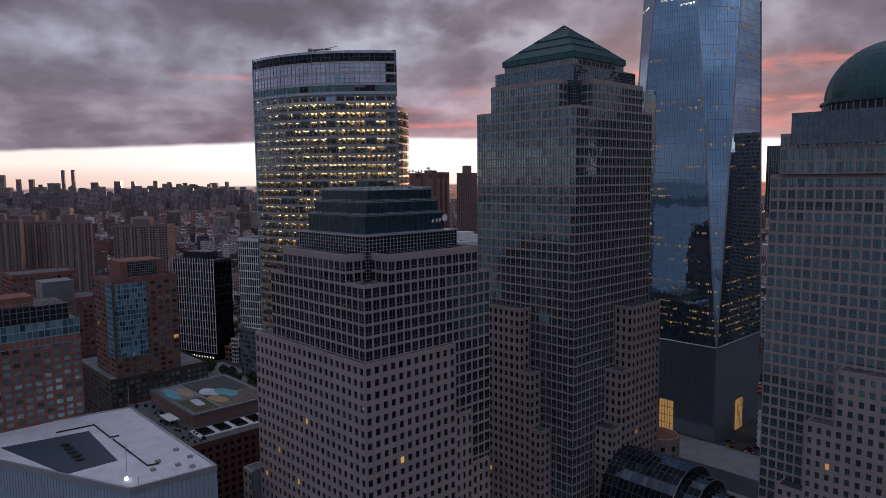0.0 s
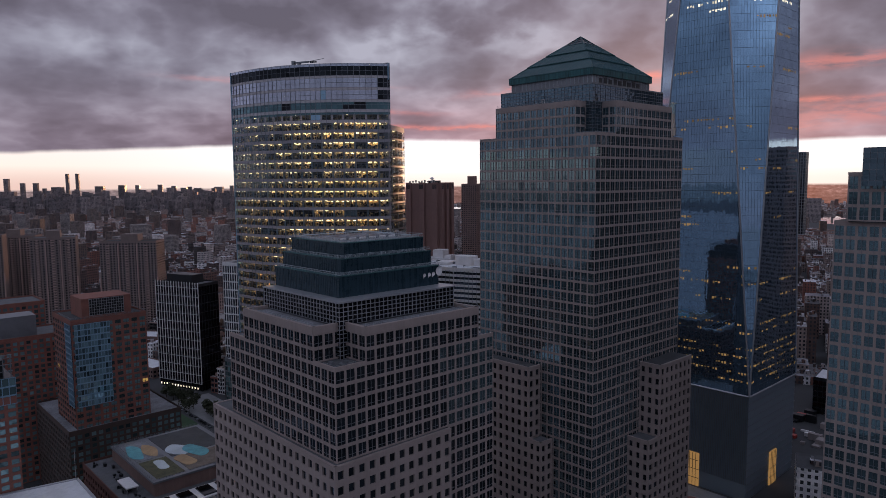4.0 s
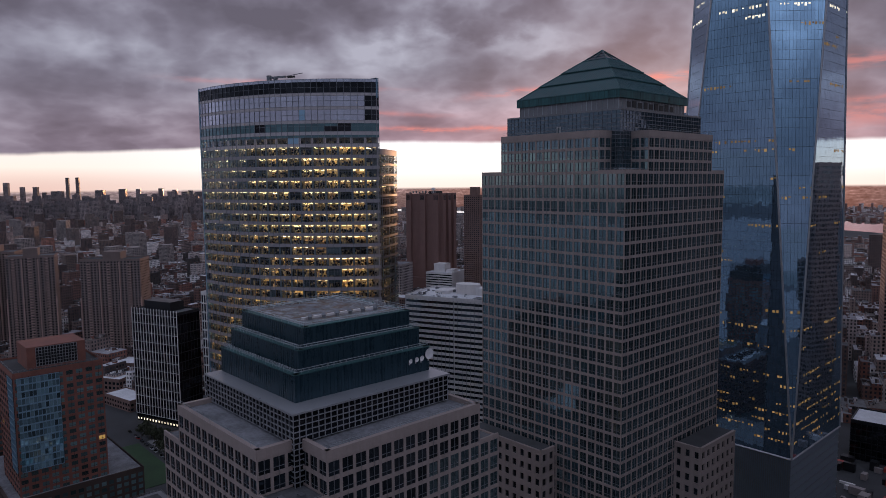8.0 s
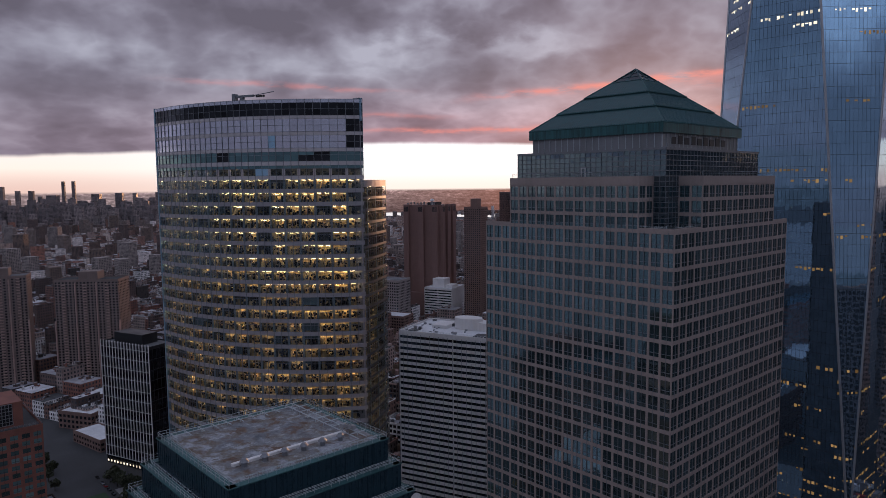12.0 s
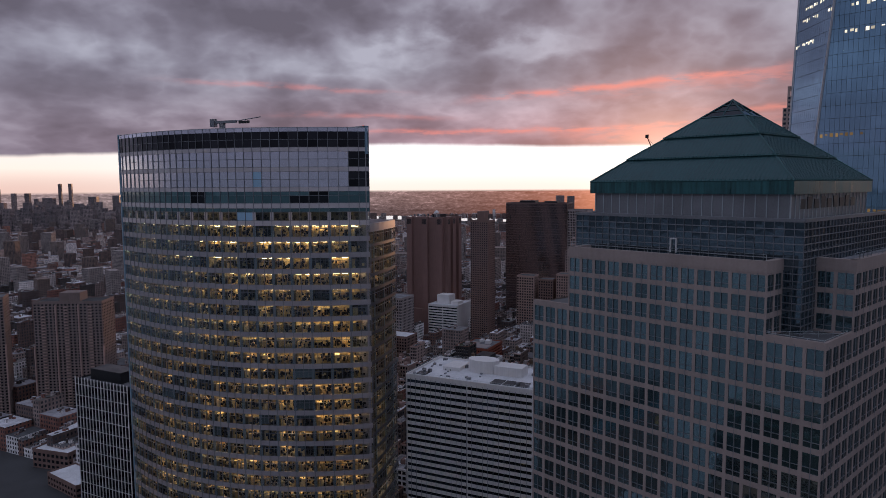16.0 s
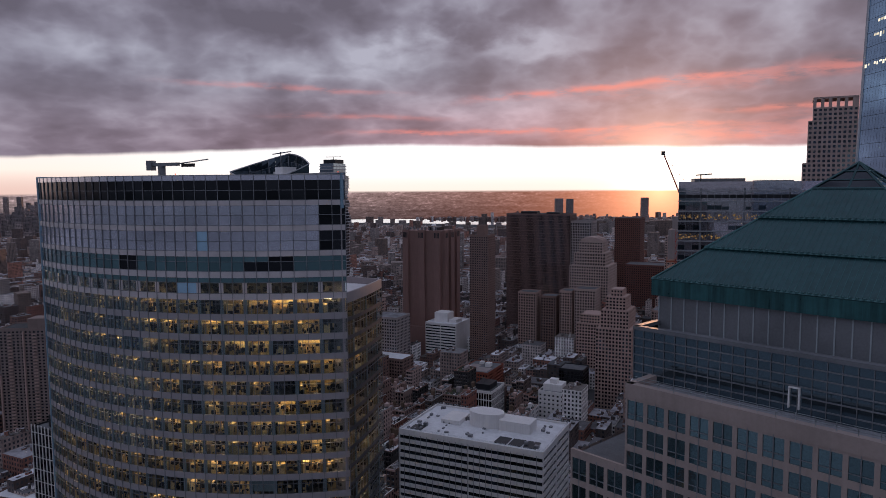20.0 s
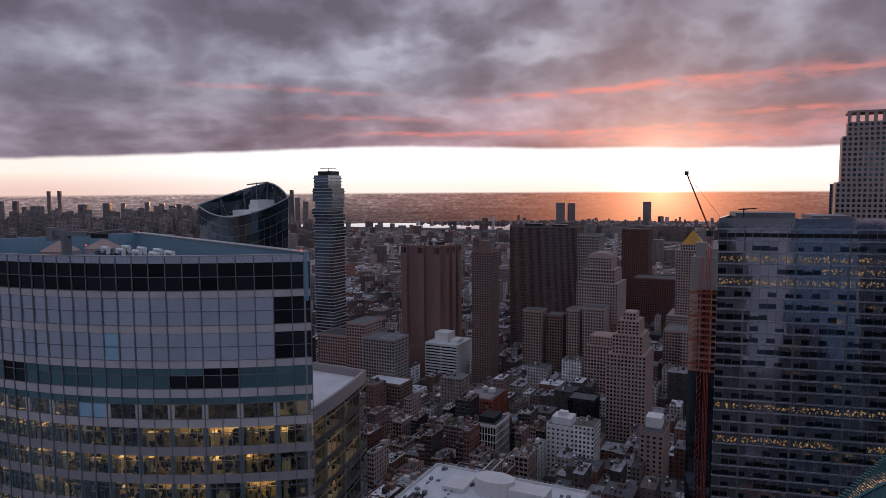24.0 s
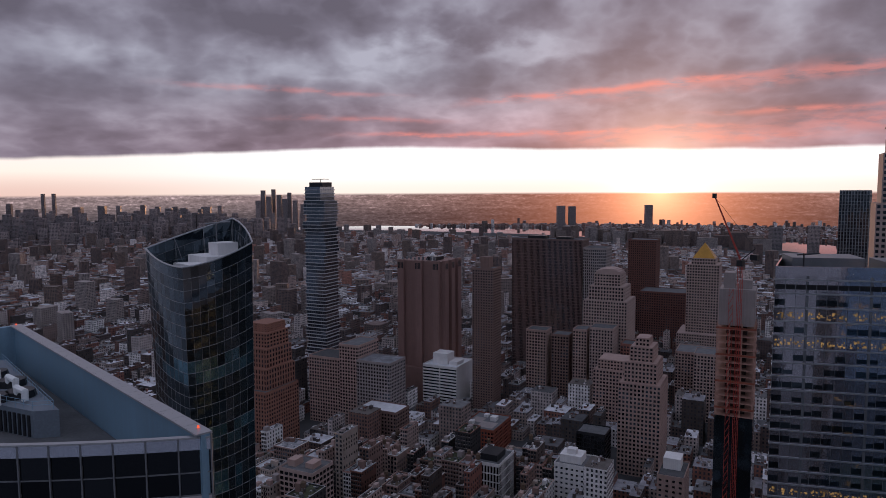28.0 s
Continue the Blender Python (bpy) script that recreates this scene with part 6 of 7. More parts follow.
    m.bar((0, 0, 210), (6, 4.5, 217), 0.3, 4)
    m.bar((6, 4.5, 217), j1, 0.1, 3)
    m.box(4, 8, 2.5, 6.5, 210.5, 213.5)
    part("counter_jib", m, METAL_DARK, c)
    m = MB()
    m.box(j1[0] - .9, j1[0] + .9, j1[1] - .9, j1[1] + .9, 245, 247.6)
    part("jib_head", m, METAL_DARK, c)


unfinished()


# white striped block
def striped():
    b = slab("office_block", "white office block with dark ribbon windows", (-421.5, 360.5), 73, 42, 107, CONC_WHITE, GLASS_DARK, 73, 3.75, 0.6, 1.85, rot=21.5, depth=0.5, roof=ROOF_WHITE)
    b2 = MB()
    for i in range(24):
        b2.box(i * 3.04 - .09, i * 3.04 + .09, -.35, -.2, 0, 105.8)
    part("window_post", b2, METAL_MID, b, kind="stuff")
    m = MB()
    n = 20
    m.v += [(36 + 9 * math.cos(2 * math.pi * i / n), 25 + 6 * math.sin(2 * math.pi * i / n), z) for z in (107, 114) for i in range(n)]
    m.f += [(i, (i + 1) % n, n + (i + 1) % n, n + i) for i in range(n)] + [tuple(range(n, 2 * n))]
    part("oval_tank_room", m, CONC_WHITE, b, "white oval rooftop drum")
    boxes_on(b, "roof_pit", METAL_DARK, [(48, 54, 4, 12, 107, 107.4), (55, 61, 4, 12, 107, 107.4), (62, 68, 4, 12, 107, 107.4), (4, 10, 4, 10, 107, 107.4)])
    boxes_on(b, "bulkhead", CONC_WHITE, [(44, 60, 20, 30, 107, 112), (14, 24, 18, 32, 107, 109)])
    u = MB()
    r = random.Random(4)
    for _ in range(40):
        x, y = r.uniform(2, 70), r.uniform(2, 40)
        u.box(x, x + r.uniform(.5, 2), y, y + r.uniform(.5, 2), 107, 107 + r.uniform(.4, 1.8))
    part("roof_unit", u, METAL_MID, b, kind="stuff")
    r = MB()
    railing(r, [(.3, .3), (72.7, .3), (72.7, 41.7), (.3, 41.7)], 107.9, .9, 2.0, .04)
    part("railing", r, RAIL, b)


striped()


# black block with pale fins
def black_block():
    b = slab("office_block", "black glass office block with pale vertical fins", (-612, 243), 48, 22, 88, METAL_DARK, GLASS_BLACK, 3.0, 7.2, 0.2, 0.5, depth=0.2, rot=TG, roof=ROOF_TAR)
    f = MB()
    for i in range(17):
        f.box(i * 3 - .2, i * 3 + .2, -.5, 0, 6, 90)
    for j in range(12):
        f.box(0, 48, -.28, 0, 6 + j * 7.2, 6.35 + j * 7.2)
    part("pale_fin", f, CONC_WHITE, b, kind="stuff")
    boxes_on(b, "plant_room", METAL_DARK, [(8, 36, 5, 18, 88, 95)])
    l = MB()
    for i in range(14):
        l.box(1.5 + i * 3.2, 2.6 + i * 3.2, -.6, -.5, 1.5, 3)
    part("entrance_light", l, LIT_WHITE, b, kind="stuff")
    slab("apartment_tower", "white tower with staggered tall windows", (-512, 256), 22, 30, 111, CONC_WHITE, GLASS_DARK, 2.2, 6.0, 0.55, 0.9, depth=0.35)
    slab("office_block", "low teal glass block with pale roof", (-508, 253), 38, 24, 40, METAL_MID, GLASS_TEAL, 3, 4, 0.2, 0.9, roof=ROOF_WHITE, lit=0.05, rot=12)


black_block()


# brown slab apartment towers
GREY_BROWN = surface("grey_brown_brick", (0.215, 0.16, 0.145), 0.85, var=0.2, streak=0.3)


def brown_slabs():
    for L, w, d, h, rot in (((-868, 205), 44, 26, 112, 70), ((-946, 150), 44, 26, 113, 70), ((-846, 268), 62, 26, 106, 50), ((-1000, 190), 50, 26, 108, 60)):
        b = slab("apartment_tower", "tall brown brick apartment slab with pale end walls", L, w, d, h, GREY_BROWN, GLASS_DARK, 3.4, 2.8, 1.6, 1.3, rot=rot, sides="SEW")
        boxes_on(b, "pale_pier", CONC_TAN, [(x - .6, x + .6, -1.3, 0, 0, h * (0.62 if x in (0, w) else .98)) for x in (0, w * .33, w * .66, w)])
        k = MB()
        for j in range(int(h / 2.8)):
            for x in (w * .12, w * .45, w * .8):
                k.box(x, x + 3.2, -1.3, 0, j * 2.8 + .2, j * 2.8 + 1.2)
        part("balcony", k, CONC_TAN, b, kind="stuff")
        boxes_on(b, "bulkhead", GREY_BROWN, [(w * .35, w * .65, 5, 20, h, h + 8)])


brown_slabs()


# domed tower
def domed_tower():
    b = thing("office_tower", "granite and glass office tower with green copper dome", "building", -70, 287)

    def P(x, y):
        return (x + 70, y - 287)

    near = []
    GM = (STONE, GLASS_BLUE)
    tier(b, P, -100.6, -40, 258, 316, 0.0, 157.8, GM, 3.0, 39, 0.72, 1.05, 0.14, near=near, band=1.0)
    tier(b, P, -97, -43, 256.5, 312, 157.8, 172, (STONE, GLASS_BLUE), 3.0, 3, 0.72, 0.9, 0.14, near=near, band=.8)
    window_parts(b, near, GLASS_BLUE)
    S, G = MB(), MB()
    for a, c in (((-93, 255), (-47, 255)), ((-47, 255), (-47, 310)), ((-93, 310), (-93, 255))):
        facade(S, G, P(*a), P(*c), 168, 178.9, 26, 7, 0.08, 0.08, 0.12)
    part("glazing_bar", S, METAL_MID, b)
    part("glazed_storey", G, GLASS_SKY, b, kind="stuff")
    c = MB()
    c.prism([P(*p) for p in rect(-92.7, -47.3, 255.3, 309.7)], 170, 178.6)
    part("terrace", c, ROOF_GRAVEL, b)
    d = MB()
    d.cyl(*P(-70, 287), 178, 182.5, 22.6, n=48)
    part("drum", d, METAL_DARK, b)
    r = MB()
    for i in range(60):
        a = 2 * math.pi * i / 60
        x, y = P(-70 + 22.7 * math.cos(a), 287 + 22.7 * math.sin(a))
        r.box(x - .12, x + .12, y - .12, y + .12, 178, 182.4)
    part("drum_rib", r, METAL_LIGHT, b, kind="stuff")
    d = MB()
    R, H = 22.2, 20.5
    n, seg = 12, 48
    profile = [(23.6, 182.5), (23.6, 183.3)] + [(max(.1, R * math.cos(math.pi / 2 * j / n)), 184 + H * math.sin(math.pi / 2 * j / n)) for j in range(n + 1)]
    ox, oy = P(-70, 287)
    d.v += [(ox + q * math.cos(2 * math.pi * i / seg), oy + q * math.sin(2 * math.pi * i / seg), z) for q, z in profile for i in range(seg)]
    d.f += [(j * seg + i, j * seg + (i + 1) % seg, (j + 1) * seg + (i + 1) % seg, (j + 1) * seg + i) for j in range(len(profile) - 1) for i in range(seg)]
    part("dome", d, COPPER, b, "green copper dome")
    r = MB()
    for i in range(24):
        a = 2 * math.pi * i / 24
        for j in range(n):
            a0, a1 = math.pi / 2 * j / n, math.pi / 2 * (j + 1) / n
            x0, y0 = P(-70 + R * math.cos(a0) * math.cos(a), 287 + R * math.cos(a0) * math.sin(a))
            x1, y1 = P(-70 + R * math.cos(a1) * math.cos(a), 287 + R * math.cos(a1) * math.sin(a))
            r.bar((x0, y0, 184 + H * math.sin(a0)), (x1, y1, 184 + H * math.sin(a1)), .12, 3)
    part("dome_rib", r, COPPER_SEAM, b, kind="stuff")
    GD = (STONE, GLASS_BLUE)
    for xa, xb, z in ((-74, -36, 92), (-83, -74, 72), (-92, -83, 46)):
        tier(b, P, xa, xb, 251.5, 258.2, 0.0, z, GD, 3.3, round(z / 3.95), 1.6, 1.7, mull=0, sides="SEW", lit=0.006, band=0.7)


domed_tower()


# ---------------------------------------------------------------- riverside blocks in front
def white_roof_block():
    b = thing("office_block", "low glass block with large white flat roof", "building", -270, 75)

    def P(x, y):
        return (x + 270, y - 75)

    out = [P(-228.5, 73), P(-226, 101.5), P(-313.5, 102.3), P(-322, 52), P(-287, 46.5)][::-1]
    out = out[::-1]
    m = MB()
    m.prism(out, 0, 55.2)
    part("wall", m, surface("pale_blue_cladding", (0.36, 0.45, 0.53), 0.4, metal=0.2, var=0.12, streak=0.4), b, "pale blue-grey ribbed glass wall")
    r = MB()
    n = len(out)
    for i in range(n):
        a, c = out[i], out[(i + 1) % n]
        l = math.hypot(c[0] - a[0], c[1] - a[1])
        u = ((c[0] - a[0]) / l, (c[1] - a[1]) / l)
        for k in range(int(l / 1.5)):
            r.obox(a, u, k * 1.5 - .06, k * 1.5 + .06, 0, 0.18, 0, 55.2)
    part("wall_rib", r, METAL_LIGHT, b, kind="stuff")
    e = MB()
    for i in range(n):
        a, c = out[i], out[(i + 1) % n]
        l = math.hypot(c[0] - a[0], c[1] - a[1])
        e.obox(a, ((c[0] - a[0]) / l, (c[1] - a[1]) / l), -.2, l + .2, -.6, 0.35, 55.2, 57.4)
    part("parapet", e, METAL_LIGHT, b)
    m = MB()
    m.prism(out, 55.2, 57.0)
    part("roof", m, ROOF_WHITE, b, "white roof membrane")
    m = MB()
    m.prism([P(-256, 61), P(-255.8, 78), P(-295, 79.7), P(-300, 50)], 57.0, 57.12)
    part("sunken_deck", m, surface("slate_roof_deck", (0.05, 0.068, 0.092), .6, var=.2, scale=.3), b, "dark blue-grey roof area")
    for i in range(5):
        h = MB()
        h.cyl(*P(-284.7 + i * 4.6, 68.4), 57.1, 57.5, 1.7, n=16)
        part("roof_fan", h, METAL_DARK, b)
    t = MB()
    for a, c in (((-302, 69.5), (-300.6, 83.5)), ((-300.6, 83.5), (-281, 83.5)), ((-281, 83.5), (-280.5, 86.7)), ((-278.5, 83.7), (-243, 84)), ((-243, 84), (-242, 87.7))):
        t.bar((*P(*a), 57.3), (*P(*c), 57.3), .3, 4)
    part("roof_pipe", t, METAL_DARK, b)
    for x, y in ((-244, 88), (-238, 84), (-236, 92), (-231, 95), (-250, 97), (-240, 98)):
        h = MB()
        px, py = P(x, y)
        h.box(px - .8, px + .8, py - .8, py + .8, 57, 57.8)
        part("roof_hatch", h, CONC_GREY, b)
    for x, y, hh in ((-313, 101.6, 12), (-237, 75, 12), (-229, 76, 3)):
        h = MB()
        h.bar((*P(x, y), 57), (*P(x, y), 57 + hh), 0.1, 6)
        part("mast", h, METAL_LIGHT, b)
    l = MB()
    px, py = P(-236.6, 74.6)
    l.box(px - .4, px + .4, py - .4, py + .4, 57.2, 58.0)
    part("flood_lamp", l, LIT_LAMP, b, "bright roof lamp")


LIT_LAMP = lamp_mat("flood_light", (1, 0.95, 0.85), 6.0)
white_roof_block()


def brick_apartments():
    b = slab("apartment_block", "red brick apartment block with glazed top storeys", (-318, 18), 67, 32, 92, BRICK_RED, GLASS_TEAL, 3.7, 3.1, 1.2, 1.15, rot=90, depth=0.15, sides="SEW", lit=0.003, mull=0)
    W, G = MB(), MB()
    facade(W, G, (0, -.05), (67, -.05), 90, 100, 30, 3, 0.25, 0.5, 0.3)
    part("glazed_storey", W, METAL_BLUE, b)
    part("top_glazing", G, GLASS_TEAL, b, kind="stuff")
    c = MB()
    c.box(.3, 66.7, .4, 31, 90, 99.8)
    part("upper_core", c, METAL_DARK, b)
    f = MB()
    for i in range(28):
        f.box(1 + i * 2.4, 1.25 + i * 2.4, 1.5, 1.9, 99.8, 108)
        f.box(1 + i * 2.4, 1.25 + i * 2.4, 28, 28.4, 99.8, 108)
    for z in (102, 104.5, 107, 108):
        f.box(.8, 66.5, 1.5, 1.8, z, z + .25)
    part("roof_screen", f, METAL_MID, b, "open metal roof screen")
    boxes_on(b, "plant_room", METAL_DARK, [(3, 64, 4, 26, 99.8, 106)])
    boxes_on(b, "bulkhead", BRICK_RED, [(40, 52, 8, 22, 106, 110)])
    # tower with a glass bay
    b = slab("apartment_tower", "brick apartment tower with blue glass bay", (-402, 125), 36.5, 34, 102, BRICK_RED, GLASS_TEAL, 4.0, 3.05, 1.3, 1.2, rot=90, depth=0.15, sides="SEW", lit=0.004, mull=1)
    W, G = MB(), MB()
    facade(W, G, (1.2, -.7), (18, -.7), 58, 100.5, 11, 14, 0.2, 0.6, 0.25)
    facade(W, G, (-.5, 10), (-.5, 0), 58, 100.5, 6, 14, 0.2, 0.6, 0.25)
    part("bay_frame", W, METAL_BLUE, b)
    part("bay_glazing", G, GLASS_TEALL, b, kind="stuff")
    c = MB()
    c.box(1.3, 17.9, -.3, .0, 58, 100.4)
    c.box(-.2, 0, .1, 9.9, 58, 100.4)
    part("bay_core", c, METAL_DARK, b)
    m = MB()
    m.box(7, 31, 6, 26, 102, 112)
    o = part("penthouse", m, BRICK_RED, b, "brick penthouse with metal grid screens")
    g = MB()
    for i in range(15):
        g.box(10.5 + i * 1.2, 10.7 + i * 1.2, 5.85, 6, 103, 111.5)
    for j in range(7):
        g.box(10.5, 27.5, 5.85, 6, 103 + j * 1.4, 103.2 + j * 1.4)
    part("grid_screen", g, METAL_LIGHT, o)
    g = MB()
    g.box(10.5, 27.3, 5.9, 6.1, 103, 111.5)
    part("screen_back", g, METAL_DARK, o)
    r = MB()
    railing(r, [(.3, .3), (36.2, .3), (36.2, 33.7), (.3, 33.7)], 102.9, 1.0, 2, .04)
    part("railing", r, METAL_MID, b)
    slab("apartment_block", "dark brick podium block with terrace", (-398.3, 120.3), 56, 66, 47, DARK_BRICK, GLASS_TEAL, 3.3, 3.2, 1.1, 1.1, rot=90, sides="SEW", roof=ROOF_GRAVEL)
    b = slab("apartment_tower", "brick apartment block with roof grid", (-470, 105), 36, 30, 84, BRICK_RED, GLASS_TEAL, 3.2, 3.05, 1.2, 1.1, rot=90, sides="SEW")
    boxes_on(b, "bulkhead", METAL_MID, [(2, 20, 4, 20, 84, 96)])
    slab("apartment_block", "lower brick apartment block", (-520, 100), 40, 30, 96, BRICK_RED, GLASS_TEAL, 3.2, 3.05, 1.2, 1.1, rot=90, sides="SEW")
    slab("apartment_block", "dark masonry block behind the brick tower", (-470, 70), 40, 30, 52, BRICK_BROWN, GLASS_DARK, 3.2, 3.05, 1.2, 1.1, rot=90, sides="SEW")


GLASS_TEALL = mirror_glass("bay_glass", (0.20, 0.32, 0.37), var=0.8, metal=0.5)
brick_apartments()


def school():
    b = slab("school", "dark brick school with roof gardens and skylights", (-290, 119), 60, 82, 40, DARK_BROWN, GLASS_DARK, 3.6, 3.8, 1.6, 1.5, rot=90, sides="SEW", roof=ROOF_TAR)
    m = MB()
    m.box(12, 54, 24, 78, 40, 45.6)
    o = part("upper_storey", m, BRICK_BROWN, b)
    m = MB()
    m.box(11.5, 54.5, 23.5, 78.5, 45.6, 46.4)
    part("roof_edge", m, METAL_MID, o)
    for it, mat in (((14, 26, 26, 48, 46.4, 46.55), surface("planted_roof", (0.10, 0.095, 0.055), .95, var=.5, scale=.4)), ((14, 26, 50, 76, 46.4, 46.55), ROOF_GRAVEL), ((28, 52, 26, 44, 46.4, 46.55), surface("timber_roof_deck", (0.16, 0.13, 0.11), .9, var=.4, scale=.3)), ((28, 52, 46, 76, 46.4, 46.55), ROOF_TAR)):
        m = MB()
        m.box(*it)
        part("roof_garden", m, mat, b)
    beds = (surface("turquoise_play_surface", (0.12, 0.34, 0.38), .8, var=.3, scale=.4), surface("sand_play_surface", (0.42, 0.28, 0.16), .9, var=.3), surface("pale_play_surface", (0.5, 0.55, 0.58), .8, var=.2))
    for cx, cy, ra, rb, mat, ph in ((17, 62, 3.2, 10, beds[0], 0), (23, 60, 2.6, 9, beds[1], 1), (33, 52, 4, 8, beds[2], 2), (39, 46, 4, 9, beds[0], 3), (31, 38, 4, 7, beds[1], 4), (21, 40, 3, 6, beds[2], 5)):
        m, n = MB(), 24
        m.v += [(cx + ra * math.cos(2 * math.pi * i / n) * (1 + .3 * math.sin(4 * math.pi * i / n + ph)), cy + rb * math.sin(2 * math.pi * i / n), z) for z in (46.55, 46.64 + .01 * ph) for i in range(n)]
        m.f += [(i, (i + 1) % n, n + (i + 1) % n, n + i) for i in range(n)] + [tuple(range(n, 2 * n))]
        part("curved_bed", m, mat, b)
    r = MB()
    railing(r, [(12, 24), (54, 24), (54, 78), (12, 78)], 46.4, 1.1, 2.5, .05)
    part("railing", r, METAL_MID, b)
    m = MB()
    m.box(8, 52, 8, 20, 40, 40.5)
    part("skylight_base", m, CONC_WHITE, b)
    for i in range(5):
        m = MB()
        m.box(10 + i * 8.5, 15.6 + i * 8.5, 9.5, 18.5, 40.5, 41.1)
        part("skylight", m, GLASS_BLACK, b)
    boxes_on(b, "roof_unit", CONC_WHITE, [(4, 9, 34, 46, 42.2, 42.7)], "white canopy on the terrace")
    boxes_on(b, "canopy_post", METAL_LIGHT, [(x, x + .3, y, y + .3, 40, 42.2) for x in (4.2, 8.5) for y in (34.2, 45.5)])
    u = MB()
    r = random.Random(8)
    for _ in range(40):
        x, y = r.uniform(2, 9), r.uniform(3, 78)
        u.box(x, x + r.uniform(.4, 1.4), y, y + r.uniform(.5, 2), 40, 40 + r.uniform(.4, 1.4))
    part("roof_planter", u, METAL_DARK, b, kind="stuff")


school()


def winter_garden():
    b = thing("glass_vault", "stepped barrel-vaulted glass hall with dark steel ribs", "building", -135, 262)
    for k, (R, x0, x1) in enumerate(((19.5, -26, 6), (16, 6, 14), (12, 14, 21))):
        G, J = MB(), MB()
        n = 14
        for i in range(n):
            a0, a1 = math.pi * i / n, math.pi * (i + 1) / n
            m = int((x1 - x0) / 2.4)
            for q in range(m):
                xa, xb = x0 + q * (x1 - x0) / m, x0 + (q + 1) * (x1 - x0) / m
                p = [(xa, R * math.cos(a0), 18 + R * math.sin(a0)), (xb, R * math.cos(a0), 18 + R * math.sin(a0)), (xb, R * math.cos(a1), 18 + R * math.sin(a1)), (xa, R * math.cos(a1), 18 + R * math.sin(a1))]
                G.face(*p)
                J.bar(p[0], p[3], .14, 3)
                J.bar(p[0], p[1], .1, 3)
            J.bar((x1, R * math.cos(a0), 18 + R * math.sin(a0)), (x1, R * math.cos(a1), 18 + R * math.sin(a1)), .3, 4)
            G.face((x1, R * math.cos(a0), 18 + R * math.sin(a0)), (x1, R * math.cos(a1), 18 + R * math.sin(a1)), (x1, 0, 18))
        part("vault_glass", G, GLASS_DARK, b)
        part("vault_rib", J, METAL_MID, b, kind="stuff")
        m = MB()
        m.box(x0, x1, -R, R, 0, 18)
        part("hall_wall", m, STONE, b)


winter_garden()


# ---------------------------------------------------------------- site, trees
def tree(x, y, h, r):
    t = thing("tree", "small dark tree by the street", "tree", x, y, 0, 0, "street trees")
    k = random.Random(int(x * 7 + y * 13))
    m = MB()
    m.cyl(0, 0, 0, h * .45, .28, .16, 7)
    for _ in range(6):
        a = k.uniform(0, 6.28)
        m.bar((0, 0, h * k.uniform(.3, .45)), (r * .7 * math.cos(a), r * .7 * math.sin(a), h * k.uniform(.6, .85)), .08, 4)
    part("trunk", m, BARK, t)
    m = MB()
    for _ in range(170):
        a, b_ = k.uniform(0, 6.28), k.uniform(-1, 1)
        q = k.random() ** .5
        s = math.sqrt(1 - b_ * b_) * q
        p = Vector((r * s * math.cos(a), r * s * math.sin(a), h * .65 + h * .36 * b_ * q))
        d = Vector((k.uniform(-1, 1), k.uniform(-1, 1), k.uniform(-.6, 1))).normalized()
        e = d.orthogonal() * k.uniform(.35, .8)
        f = d.cross(e).normalized() * k.uniform(.35, .8)
        m.face(p - e, p - f, p + e + d * .2, p + f)
    part("crown", m, FOLIAGE, t)
    return t


r_ = random.Random(12)
for i in range(46):
    if i < 30:
        x = -575 + 4.6 * i + r_.uniform(-2, 2)
        tree(x, 236 + (x + 575) * .08 + r_.uniform(-9, 6), r_.uniform(8, 12), r_.uniform(3, 4.6))
    elif i < 38:
        tree(-168 + r_.uniform(0, 45), 395 + r_.uniform(0, 50), r_.uniform(8, 11), r_.uniform(3, 4.5))
    else:
        tree(-610 + r_.uniform(-50, 30), 205 + r_.uniform(-8, 8), r_.uniform(8, 11), r_.uniform(3, 4.5))


def site():
    b = thing("building_site", "building site with frames, rubble and orange barriers", "site", -180, 500)
    k = random.Random(2)
    for mat, n in ((CONC_GREY, 40), (METAL_DARK, 30), (CRANE_RED, 16), (CONC_WHITE, 18)):
        m = MB()
        for _ in range(n):
            x, y = k.uniform(-30, 60), k.uniform(-20, 90)
            m.box(x, x + k.uniform(1, 9), y, y + k.uniform(1, 7), 0.1, k.uniform(.6, 6))
        part("rubble", m, mat, b, kind="stuff")
    slab("office_block", "low black framed block with white roof", (-205, 560), 34, 30, 26, METAL_DARK, GLASS_BLACK, 3, 4, .3, .6, rot=8, roof=ROOF_WHITE)
    c = thing("tower_crane", "red lattice crane on the building site", "crane", -168, 520)
    m = MB()
    for x in (-.9, .9):
        for y in (-.9, .9):
            m.bar((x, y, 0), (x, y, 46), .22, 4)
    for j in range(15):
        m.bar((-.9, -.9, j * 3), (.9, -.9, j * 3 + 3), .12, 3)
        m.bar((.9, -.9, j * 3), (.9, .9, j * 3 + 3), .12, 3)
    part("mast", m, CRANE_RED, c)
    m = MB()
    for o in (-.7, .7):
        m.bar((o, 0, 46), (16 + o, 10, 82), .2, 4)
    for j in range(12):
        m.bar((-.7 + 16 * j / 12, 10 * j / 12, 46 + 3 * j), (.7 + 16 * (j + 1) / 12, 10 * (j + 1) / 12, 49 + 3 * j), .1, 3)
    part("jib", m, CRANE_RED, c)
    boxes_on(c, "cab", METAL_DARK, [(-1.5, 1.5, -1.5, 1.5, 44, 47)])


site()

